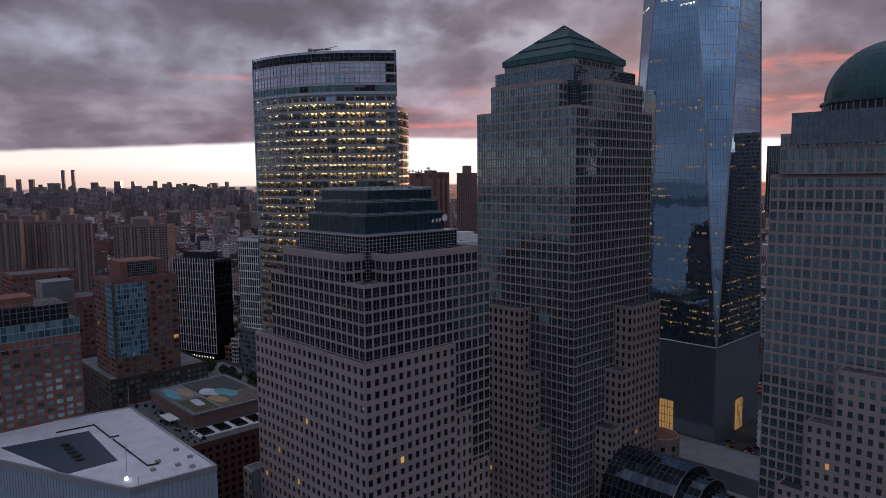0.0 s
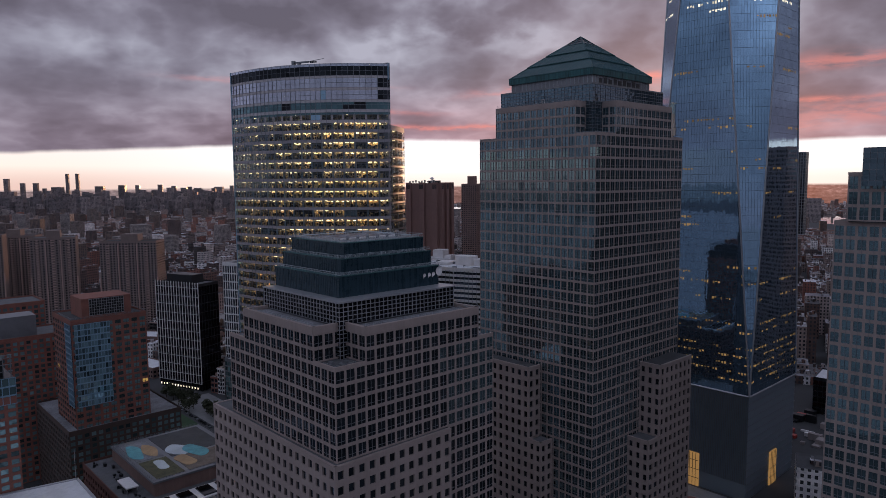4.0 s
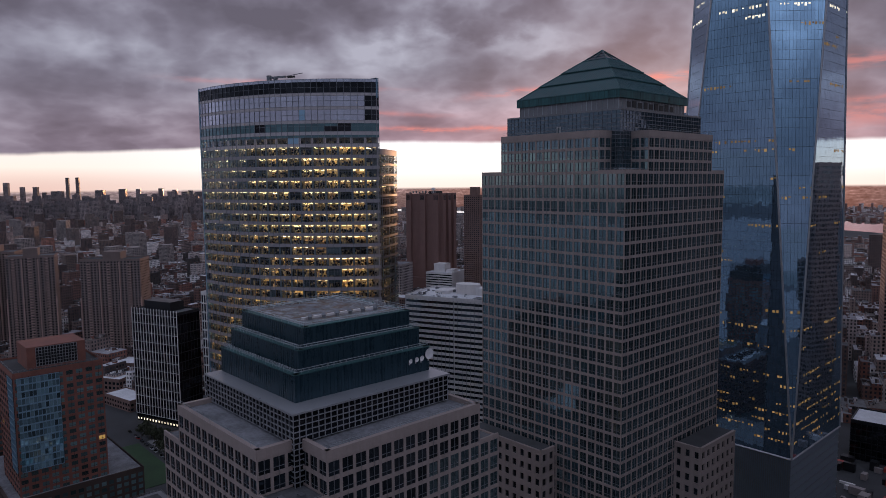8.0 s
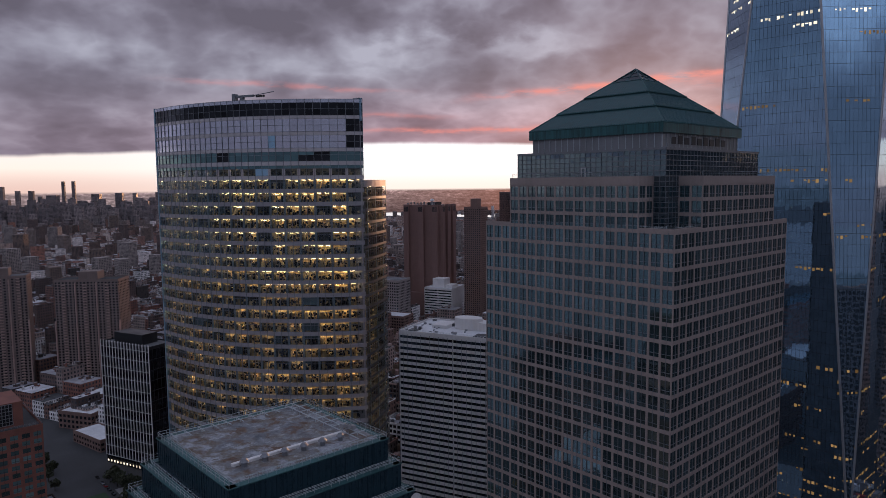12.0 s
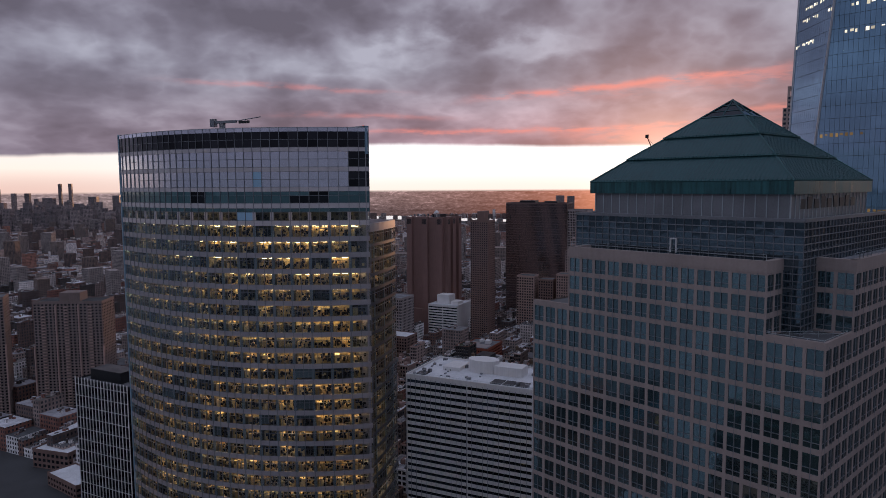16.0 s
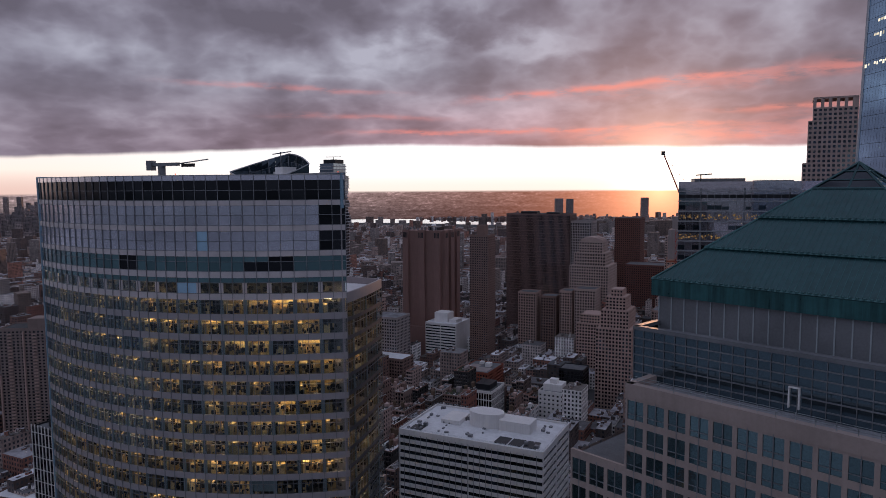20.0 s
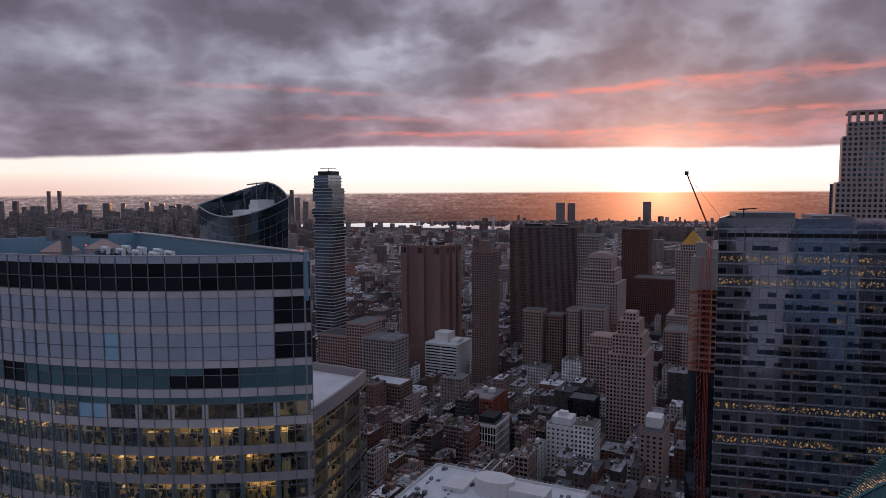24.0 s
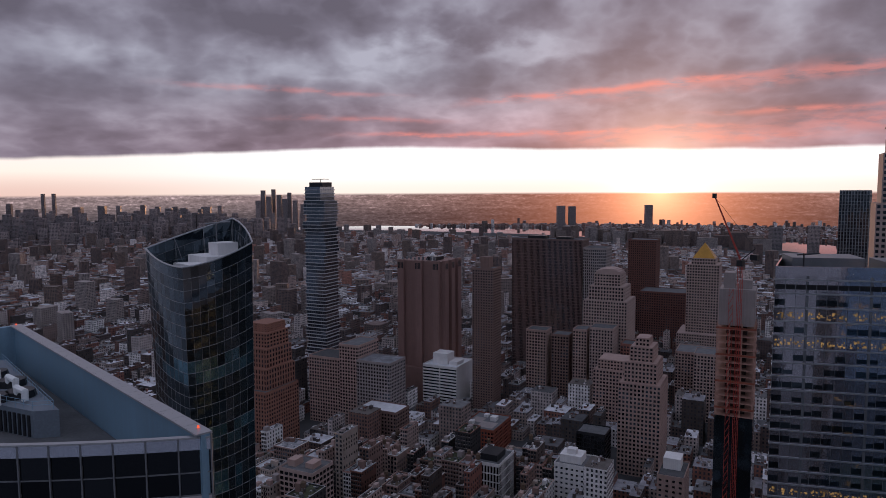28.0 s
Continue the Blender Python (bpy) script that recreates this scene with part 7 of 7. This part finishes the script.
for L, w, d, h, rot in (((-715, 236), 34, 22, 14, 30), ((-672, 236), 40, 20, 9, 12), ((-735, 262), 40, 26, 18, 40), ((-690, 268), 30, 20, 16, 21)):
    slab("low_hall", "low brick hall with pale sloping roof", L, w, d, h, BRICK_BROWN, GLASS_DARK, 4, 5, 1.5, 1.8, rot=rot, sides="SEW", roof=ROOF_WHITE)

# ---------------------------------------------------------------- cars in the streets
PAINTS = [surface(n, c, .25, metal=.3, var=.08, bump=0) for n, c in (("white_car_paint", (.6, .6, .6)), ("black_car_paint", (.02, .02, .022)), ("silver_car_paint", (.32, .33, .34)), ("yellow_cab_paint", (.6, .38, .03)), ("red_car_paint", (.3, .03, .03)))]
TYRE = surface("tyre_rubber", (.02, .02, .02), .9)
PAINT_WORDS = ("white", "black", "silver", "yellow", "dark red")


def car_meshes(i):
    m = MB()
    m.v += [(x, y * (1 if z < .8 else .92), z) for x, z in ((-2.2, .35), (-2.25, .75), (-1.0, .92), (1.1, .95), (2.2, .8), (2.25, .35)) for y in (-.9, .9)]
    m.f += [(2 * q, 2 * q + 2, 2 * q + 3, 2 * q + 1) for q in range(5)] + [(10, 0, 1, 11), (0, 10, 8, 6, 4, 2), (1, 3, 5, 7, 9, 11)]
    c = MB()
    c.v += [(x, y, z) for x, z, w in ((-1.9, .88, .82), (-1.3, 1.42, .66), (.5, 1.45, .66), (1.3, .92, .82)) for y in (-w, w)]
    c.f += [(2 * q, 2 * q + 2, 2 * q + 3, 2 * q + 1) for q in range(3)] + [(6, 0, 1, 7), (0, 6, 4, 2), (1, 3, 5, 7)]
    w = MB()
    w.bar((0, -.11, 0), (0, .11, 0), .33, 12)
    out = [m.mesh("body"), c.mesh("cabin"), w.mesh("wheel")]
    for me, mat in zip(out, (PAINTS[i], GLASS_BLACK, TYRE)):
        me.materials.append(mat)
    return out


CAR_SETS = [car_meshes(i) for i in range(5)]


def parked_car(x, y, z, rot, i):
    b = thing("car", PAINT_WORDS[i] + " saloon car standing in the street", "car", x, y, z, rot, "cars in the streets")
    part("body", CAR_SETS[i][0], None, b)
    part("cabin", CAR_SETS[i][1], None, b)
    for wx in (-1.4, 1.4):
        for wy in (-.82, .82):
            part("wheel", CAR_SETS[i][2], None, b).matrix_local = Matrix.Translation((wx, wy, .33))


kc = random.Random(5)
for n in range(34):
    lane, along = n % 4, n // 4
    x = -105 - along * 13 + kc.uniform(-4, 4)
    parked_car(x, 386 + lane * 4.5 + (x + 150) * .1 if x > -172 else 300 + lane * 5, 0.0, 6 + (180 if lane < 2 else 0) + kc.uniform(-2, 2), kc.choice((0, 0, 1, 1, 2, 2, 3, 4)))
for n in range(16):
    x = -585 + n * 8.5 + kc.uniform(-2, 2)
    parked_car(x, 229, 0.0, 0 + kc.uniform(-3, 3), kc.choice((0, 1, 1, 2, 2, 4)))


# blocks that stand out among the old houses
BRIGHT_RED = surface("bright_red_brick", (0.27, 0.075, 0.045), .8, var=.2, streak=.3)
b = slab("loft_block", "broad orange-red brick loft block with black flat roof", (-693, 662), 34, 46, 26, BRIGHT_RED, GLASS_DARK, 3.2, 3.8, 1.2, 1.5)
boxes_on(b, "bulkhead", CONC_WHITE, [(4, 9, 8, 14, 26, 29.5), (20, 26, 26, 33, 26, 30), (10, 14, 34, 40, 26, 28.5)])
boxes_on(b, "roof_terrace", CONC_GREY, [(14, 30, 6, 22, 26, 26.3), (3, 14, 18, 32, 26, 26.25)])
b = slab("loft_block", "white painted loft block with small windows and gabled top", (-556, 630), 28, 26, 40, CONC_WHITE, GLASS_DARK, 4.0, 4.2, 2.2, 2.2)
boxes_on(b, "penthouse", CONC_WHITE, [(3, 20, 5, 20, 40, 46), (8, 15, 8, 14, 46, 50)])
b = slab("loft_block", "pinkish tan masonry block with blank side wall", (-478, 646), 18, 32, 50, CONC_TAN, GLASS_DARK, 4.5, 3.8, 2.6, 2.0)
boxes_on(b, "penthouse", CONC_WHITE, [(2, 14, 14, 28, 50, 58)])
b = slab("apartment_block", "modern white-ribbed apartment block with tall dark windows", (-600, 588), 20, 32, 40, CONC_WHITE, GLASS_BLACK, 2.4, 6.6, 0.7, 0.9)
boxes_on(b, "penthouse", METAL_DARK, [(2, 16, 6, 24, 40, 45)])
b = slab("loft_block", "cream loft block with large gridded windows", (-681, 464), 30, 26, 46, LIME, GLASS_BLACK, 4.6, 4.3, 1.1, 1.4, mull=2)
boxes_on(b, "bulkhead", CONC_TAN, [(3, 10, 6, 16, 46, 51), (18, 25, 8, 18, 46, 50)])
slab("apartment_block", "black glass and steel apartment block", (-572, 680), 24, 22, 48, METAL_DARK, GLASS_BLACK, 3.0, 3.6, .4, .7)


# towers beyond the crystalline one
for L, w, d, h, m, lab in (((-95, 640), 30, 28, 196, LIME, "tall stone tower with stepped top"), ((-150, 610), 26, 30, 178, CONC_TAN, "brown masonry tower with slate top"), ((-118, 760), 40, 34, 190, METAL_MID, "grey office tower with ribbed glass"), ((-40, 560), 34, 40, 210, CONC_GREY, "tall dark gridded tower"), ((-190, 640), 40, 30, 92, LIME, "pale old office block with cornice"), ((-150, 660), 36, 30, 70, LIME, "pale old office block with green roof"), ((-260, 830), 36, 36, 150, CONC_TAN, "tan brick office tower"), ((-10, 700), 40, 40, 160, CONC_GREY, "grey office tower"), ((-230, 960), 40, 40, 130, LIME, "limestone office tower")):
    slab("office_tower", lab + " beyond the skyscraper", L, w, d, h, m, GLASS_DARK, 3.2, 3.8, 1.3, 1.5, sides="SEW")


# tall downtown towers to the south-east, met in the reflections of the glass
for L, w, d, h, m, g, lab in (((-20, 600), 62, 48, 329, METAL_MID, GLASS_DARK, "very tall braced glass office tower"), ((90, 560), 56, 52, 298, METAL_MID, GLASS_DARK, "very tall smooth glass office tower"), ((70, 690), 70, 50, 226, METAL_DARK, GLASS_BLACK, "broad black steel office tower"), ((-60, 690), 34, 34, 180, LIME, GLASS_DARK, "stepped stone office tower"), ((190, 640), 60, 50, 240, CONC_GREY, GLASS_DARK, "grey ribbed office tower"), ((40, 310), 58, 58, 150, STONE, GLASS_DARK, "granite riverside office tower")):
    slab("office_tower", lab + " of the downtown cluster", L, w, d, h, m, g, 3.2, 4.0, 0.7, 1.1, sides="SEW", rot=8)


# ---------------------------------------------------------------- the old town
LAND = [(-838, 765, 52), (-909, 640, 26), (-830, 950, 62), (-765, 960, 40), (-745, 760, 22), (-790, 735, 34), (-845, 640, 60), (-832, 535, 46), (-680, 890, 60), (-565, 745, 40), (-630, 820, 34), (-660, 1080, 40), (-830, 1215, 40), (-700, 850, 50), (-590, 920, 60), (-300, 480, 70), (-350, 735, 52), (-452, 317, 40), (-408, 608, 28), (-395, 395, 52), (-593, 262, 36), (-500, 262, 36), (-846, 230, 44), (-940, 170, 44), (-830, 300, 60), (-990, 205, 44), (-209, 417, 62), (-95, 640, 40), (-150, 610, 40), (-118, 760, 40), (-40, 560, 60), (-180, 650, 50), (-260, 830, 40), (-10, 700, 50), (-230, 960, 50), (-180, 520, 110), (-345, 240, 110), (-663, 690, 38), (-540, 645, 26), (-465, 668, 26), (-588, 612, 26), (-662, 485, 26), (-562, 692, 20)]


def free(x, y, r=0):
    return all((x - a) ** 2 + (y - c) ** 2 > (q * (0.78 if q < 100 else 1.0) + r * 0.6) ** 2 for a, c, q in LAND) and y > 372 + (x + 150) * 0.235


TERRACOTTA = surface("terracotta_coping", (0.24, 0.10, 0.07), .8, rnd=.2)
WALLS = [BRICK_RED, BRICK_BROWN, DARK_BRICK, DARK_BRICK, CONC_TAN, LIME, CONC_WHITE, surface("cream_brick", (0.36, 0.29, 0.25), .85, rnd=.3), surface("rust_brick", (0.16, 0.07, 0.052), .85, rnd=.3), surface("charcoal_paint", (0.035, 0.032, 0.032), .7, rnd=.3)]
PALE_GRAVEL = surface("pale_roof_gravel", (0.30, 0.295, 0.31), 0.9, var=0.4, scale=0.15, grain=1.2)
SILVER_ROOF = surface("silver_roof_paint", (0.38, 0.375, 0.40), .6, rnd=.4, var=.5, scale=.3)
ROOFS = [ROOF_TAR, ROOF_TAR, PALE_GRAVEL, PALE_GRAVEL, ROOF_WHITE, SILVER_ROOF, SILVER_ROOF, surface("brown_roof_deck", (0.10, 0.075, 0.055), .85, var=.4, scale=.3), surface("roof_planting", (0.06, 0.065, 0.035), .95, var=.5, scale=.4)]
COPES = [CONC_WHITE, METAL_LIGHT, CONC_GREY, CONC_TAN, TERRACOTTA]
TANK = surface("tank_cedar", (0.12, 0.08, 0.055), .9, var=.3)


def town_house(L, w, d, h, k):
    """A loft or tenement house: walls with parapet, window rows, cornice, roof and roof clutter."""
    storeys = max(3, round(h / 3.6))
    wm = k.choice(WALLS)
    b = thing("town_house", k.choice(("narrow old brick loft house with cluttered flat roof", "masonry loft building with parapet and rooftop bulkhead", "flat-roofed tenement house with regular windows")), "house", L[0], L[1], 0, TG, "town houses")
    m = MB()
    t = 0.45
    m.box(0, w, 0, t, 0, h + 1)
    m.box(0, w, d - t, d, 0, h + 1)
    m.box(0, t, t, d - t, 0, h + 1)
    m.box(w - t, w, t, d - t, 0, h + 1)
    part("wall", m, wm, b)
    m = MB()
    m.box(t, w - t, t, d - t, 0, h)
    part("roof", m, k.choice(ROOFS), b)
    m = MB()
    for xa, xb, ya, yb in ((-.1, w + .1, -.08, t + .1), (-.1, w + .1, d - t - .1, d + .08), (-.1, t + .1, t, d - t), (w - t - .1, w + .1, t, d - t)):
        m.box(xa, xb, ya, yb, h + 1.06, h + 1.2)
    part("coping", m, k.choice(COPES), b)
    fl = h / storeys
    g, s = MB(), MB()
    nx, ny = max(2, round(w / k.choice((2.2, 2.6, 3.4)))), max(2, round(d / 3.4))
    ww = w / nx * k.choice((.5, .62, .72))
    for j in range(storeys):
        z0, z1 = j * fl + 1.0, j * fl + fl - .6
        for i in range(nx):
            c = (i + .5) * w / nx
            g.box(c - ww / 2, c + ww / 2, -.04, .1, z0, z1)
            s.box(c - ww / 2 - .15, c + ww / 2 + .15, -.16, 0, z0 - .25, z0)
        if k.random() < .8:
            for i in range(ny):
                c = (i + .5) * d / ny
                g.box(w - .1, w + .04, c - .6, c + .6, z0, z1)
    part("house_glazing", g, GLASS_DARK, b, kind="stuff")
    part("sill", s, CONC_GREY, b, kind="stuff")
    m = MB()
    m.box(-.3, w + .3, -.5, .2, h + .1, h + 1.05)
    part("cornice", m, wm if k.random() < .5 else CONC_TAN, b)
    x, y = k.uniform(1, max(1.2, w - 5)), k.uniform(1, d - 5)
    m = MB()
    m.box(x, x + k.uniform(2.5, 4), y, y + k.uniform(3, 5), h, h + k.uniform(2.4, 4.5))
    part("bulkhead", m, k.choice((wm, wm, CONC_TAN, CONC_GREY)), b)
    if w > 8:
        m = MB()
        x, y = k.uniform(1, w - 6), k.uniform(8, d - 7)
        m.box(x, x + k.uniform(3, 5), y, y + k.uniform(3, 6), h, h + k.uniform(2.8, 6))
        part("lift_house", m, k.choice((wm, CONC_GREY, BRICK_BROWN)), b)
    u = MB()
    v = MB()
    for _ in range(k.randint(12, 26)):
        x, y = k.uniform(.6, w - 2), k.uniform(.6, d - 2)
        (u if k.random() < .5 else v).box(x, x + k.uniform(.4, 2.2), y, y + k.uniform(.4, 2.2), h, h + k.uniform(.3, 1.8))
    part("roof_unit", u, k.choice((CONC_WHITE, METAL_LIGHT)), b, kind="stuff")
    part("roof_vent", v, k.choice((METAL_DARK, METAL_MID, ROOF_TAR)), b, kind="stuff")
    if k.random() < .45:
        y0, y1 = k.uniform(2, d * .45), k.uniform(d * .55, d - 2)
        m = MB()
        m.box(t + .3, w - t - .3, y0, y1, h, h + .12)
        part("roof_terrace", m, k.choice(ROOFS), b)
    if k.random() < .3 and h > 12:
        m, q = MB(), k.uniform(1, max(1.1, w - 4))
        for j in range(1, storeys):
            m.box(q, q + 2.6, -1.1, 0, j * fl + .5, j * fl + .6)
            m.box(q, q + 2.6, -1.1, -1.04, j * fl + 1.45, j * fl + 1.55)
            m.bar((q + .2, -.6, j * fl + .6), (q + 2.4, -.6, j * fl + fl + .5), .09, 3)
        part("fire_escape", m, METAL_DARK, b)
    if k.random() < .34:
        x, y = k.uniform(3, max(3.1, w - 3)), k.uniform(3, d - 3)
        m = MB()
        for a in (-1, 1):
            for c in (-1, 1):
                m.box(x + a * 1.1 - .1, x + a * 1.1 + .1, y + c * 1.1 - .1, y + c * 1.1 + .1, h, h + 4)
        m.cyl(x, y, h + 4, h + 7.6, 1.7, n=12)
        m.cyl(x, y, h + 7.6, h + 8.8, 1.8, .1, 12)
        part("water_tank", m, TANK, b, "wooden rooftop water tank")


def far_boxes(name, items, mat, label):
    """Many plain houses in one mesh, with wall coordinates in metres for the window rows."""
    V = np.zeros((len(items), 8, 3))
    U = np.zeros((len(items), 5, 4, 2))
    for n, (x, y, w, d, h, rot, z0) in enumerate(items):
        c, s = math.cos(rot), math.sin(rot)
        for i, (a, e) in enumerate(((0, 0), (w, 0), (w, d), (0, d))):
            px, py = x + a * c - e * s, y + a * s + e * c
            V[n, i], V[n, i + 4] = (px, py, z0), (px, py, z0 + h)
        for i, l in enumerate((w, d, w, d)):
            U[n, i] = ((50, 0.2), (50 + l, 0.2), (50 + l, h + .2), (50, h + .2))
        U[n, 4] = -1
    F = np.array(((0, 1, 5, 4), (1, 2, 6, 5), (2, 3, 7, 6), (3, 0, 4, 7), (4, 5, 6, 7)))
    faces = (F[None] + 8 * np.arange(len(items))[:, None, None]).reshape(-1, 4)
    me = bpy.data.meshes.new(name)
    me.from_pydata(V.reshape(-1, 3).tolist(), [], faces.tolist())
    uv = me.uv_layers.new(name="UVMap")
    uv.data.foreach_set("uv", U.reshape(-1).astype(np.float32))
    me.materials.append(mat)
    me.update()
    return tagged(new(name, me), label, "houses", kind="stuff")


CITY_D = city_wall("dark_glass_tower_walls", [(0.06, 0.055, 0.06), (0.10, 0.09, 0.09), (0.04, 0.04, 0.045)], (6, 4), (0.7, 0.6))
CITY_C = city_wall("dark_tower_walls", [(0.27, 0.215, 0.21), (0.34, 0.275, 0.265), (0.22, 0.185, 0.185)], (6, 6), (0.5, 0.5))


def old_town():
    k = random.Random(21)
    singles, joined, clutter = [], [], []
    cells = []
    for bs in range(-22, 16):
        for bt in range(-4, 22):
            cells.append((bs, bt))
    for bs, bt in cells:
        # one block with two rows of lots
        s0, t0 = bs * 76.0 - 200, bt * 62.0 + 300
        block_h = k.uniform(14, 27)
        for row in range(2):
            s = s0
            while s < s0 + 60:
                w = k.choice((5.5, 6.5, 7.5, 7.5, 9, 11, 15, 22)) * k.uniform(.9, 1.1)
                d = 22.0
                t = t0 + row * 23.5
                x, y = s * E1[0] + t * E2[0], s * E1[1] + t * E2[1]
                cx, cy = x + w / 2 * E1[0] + d / 2 * E2[0], y + w / 2 * E1[1] + d / 2 * E2[1]
                s += w + .05
                dist = math.hypot(cx + 236, cy - 220)
                if dist > 1500 or not free(cx, cy, 9):
                    continue
                h = block_h + k.uniform(-9, 7)
                if k.random() < .10:
                    h += k.uniform(8, 26)
                a = math.degrees(math.atan2(-(cx + 60), cy - 40))
                if not (8 < a < 86):
                    continue
                a2 = math.degrees(math.atan2(-(cx + 200), cy - 180))
                if 210 < dist < 640 and 15 < a2 < 78 and len(singles) < 300:
                    singles.append(((x, y), w, d, h))
                else:
                    joined.append((x, y, w, d, h, radians(TG), 0))
                    for _ in range(k.randint(3, 7)):
                        q, r = k.uniform(.1, .7) * w, k.uniform(.1, .75) * d
                        clutter.append((x + q * E1[0] + r * E2[0], y + q * E1[1] + r * E2[1], k.uniform(1, 3), k.uniform(1, 4.5), k.uniform(.6, 3.6), radians(TG), h))
    for L, w, d, h in singles:
        town_house(L, w, d, h, k)
    far_boxes("old_town_houses", joined, CITY_A, "dense old brick houses with flat roofs")
    far_boxes("roof_clutter", clutter, CITY_A, "rooftop bulkheads and tanks of the old houses")
    # out to the horizon
    far, towers = [], []
    water = [(-300, 2150), (-300, 3300), (-1361, 3560), (-3012, 3570), (-3891, 3060), (-4560, 1850), (-4050, 2000), (-3300, 2560), (-2520, 2850), (-1560, 2900), (-1050, 2600)]

    def wet(x, y):
        odd = False
        for i in range(len(water)):
            (x0, y0), (x1, y1) = water[i - 1], water[i]
            if (y0 > y) != (y1 > y) and x < (x1 - x0) * (y - y0) / (y1 - y0) + x0:
                odd = not odd
        return odd

    while len(far) < 30000:
        a = radians(k.uniform(2, 92))
        dist = 1350 + 3500 * k.random() ** .8
        x, y = -150 - dist * math.sin(a), 150 + dist * math.cos(a)
        if math.hypot(x, y) > 4900 or wet(x, y):
            continue
        w, d = k.uniform(7, 22), k.uniform(8, 26)
        h = k.uniform(7, 19)
        q = k.random()
        if q < .03:
            h = k.uniform(24, 50)
        if any(wet(x - e * math.sin(a), y + e * math.cos(a)) for e in (120, 260)):
            h = k.uniform(3, 5)
        far.append((x, y, w, d, h, radians(k.choice((TG, TG + 5, 12))), 0))
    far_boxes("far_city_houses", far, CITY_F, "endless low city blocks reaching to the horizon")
    for _ in range(420):
        a = radians(k.uniform(40, 92) if k.random() < .75 else k.uniform(5, 40))
        dist = k.uniform(1150, 4600)
        x, y = -150 - dist * math.sin(a), 150 + dist * math.cos(a)
        if math.hypot(x, y) > 4850 or wet(x, y) or (a < .75 and dist > 2400):
            continue
        towers.append((x, y, k.uniform(18, 34), k.uniform(16, 30), k.uniform(35, 85) if dist < 2600 else k.uniform(30, 70), radians(k.choice((TG, 50, 0))), 0))
    for _ in range(60):
        u = k.random()
        towers.append((-2350 + 980 * u, 3085 + 85 * u - k.uniform(50, 280), k.uniform(40, 80), k.uniform(14, 22), k.uniform(40, 68), radians(k.choice((TG, 12, 102))), 0))
    far_boxes("far_tower_blocks", towers, CITY_B, "scattered brown tower blocks of the far city")
    sky = []
    for az, dist, wd, hh in ((80.4, 4600, 40, 235), (79.4, 4600, 34, 206), (78.6, 4650, 40, 205), (76.5, 4600, 26, 242), (75.85, 4600, 28, 243), (74.6, 4500, 70, 180), (73.0, 4500, 60, 186), (71.8, 4500, 36, 185), (70.2, 4550, 40, 188), (69.2, 4500, 40, 178), (77.5, 4300, 80, 178), (66.0, 4600, 80, 168), (64.8, 4600, 36, 176), (81.3, 4500, 60, 190), (83, 4500, 60, 215),
                             (62.0, 4500, 44, 190), (61.6, 4520, 40, 255), (61.2, 4500, 50, 215), (60.8, 4550, 36, 262), (60.4, 4500, 44, 225), (60.0, 4480, 50, 200), (59.6, 4500, 36, 240), (59.2, 4500, 46, 190), (58.6, 4460, 50, 165), (38.3, 4300, 70, 150), (37.4, 4320, 60, 146), (31.6, 4300, 60, 155), (20.5, 3600, 60, 80), (23, 3500, 70, 75), (18.5, 3500, 90, 80)):
        a = radians(az)
        sky.append((-100 - dist * math.sin(a), 100 + dist * math.cos(a), wd * .66, wd * .5, hh * (.95 if az < 63 else .95 if 75 < az < 77 else .86), radians(50), 0))
    for _ in range(460):
        az = k.choice((k.gauss(79, 4), k.gauss(72, 4), k.gauss(66, 3), k.uniform(57, 85)))
        a, dist = radians(az), k.uniform(3500, 4680)
        x, y = -100 - dist * math.sin(a), 100 + dist * math.cos(a)
        if not wet(x, y):
            sky.append((x, y, k.uniform(14, 40), k.uniform(14, 30), k.uniform(40, 150) * dist / 4600, radians(k.choice((50, 30, 66))), 0))
    far_boxes("skyline_towers", sky, CITY_C, "dark towers standing up on the far skyline")
    # the dense downtown to the south-east, which the glass of the towers mirrors
    down = []
    for _ in range(90):
        x, y = k.uniform(60, 1100), k.uniform(430, 1250)
        if y > 330 + 0.25 * x:
            down.append((x, y, k.uniform(34, 60), k.uniform(34, 60), k.uniform(90, 175) + (k.uniform(40, 90) if k.random() < .15 else 0), radians(k.choice((8, 20, 0))), 0))
    far_boxes("downtown_towers", down, CITY_D, "dense dark downtown office towers")


old_town()
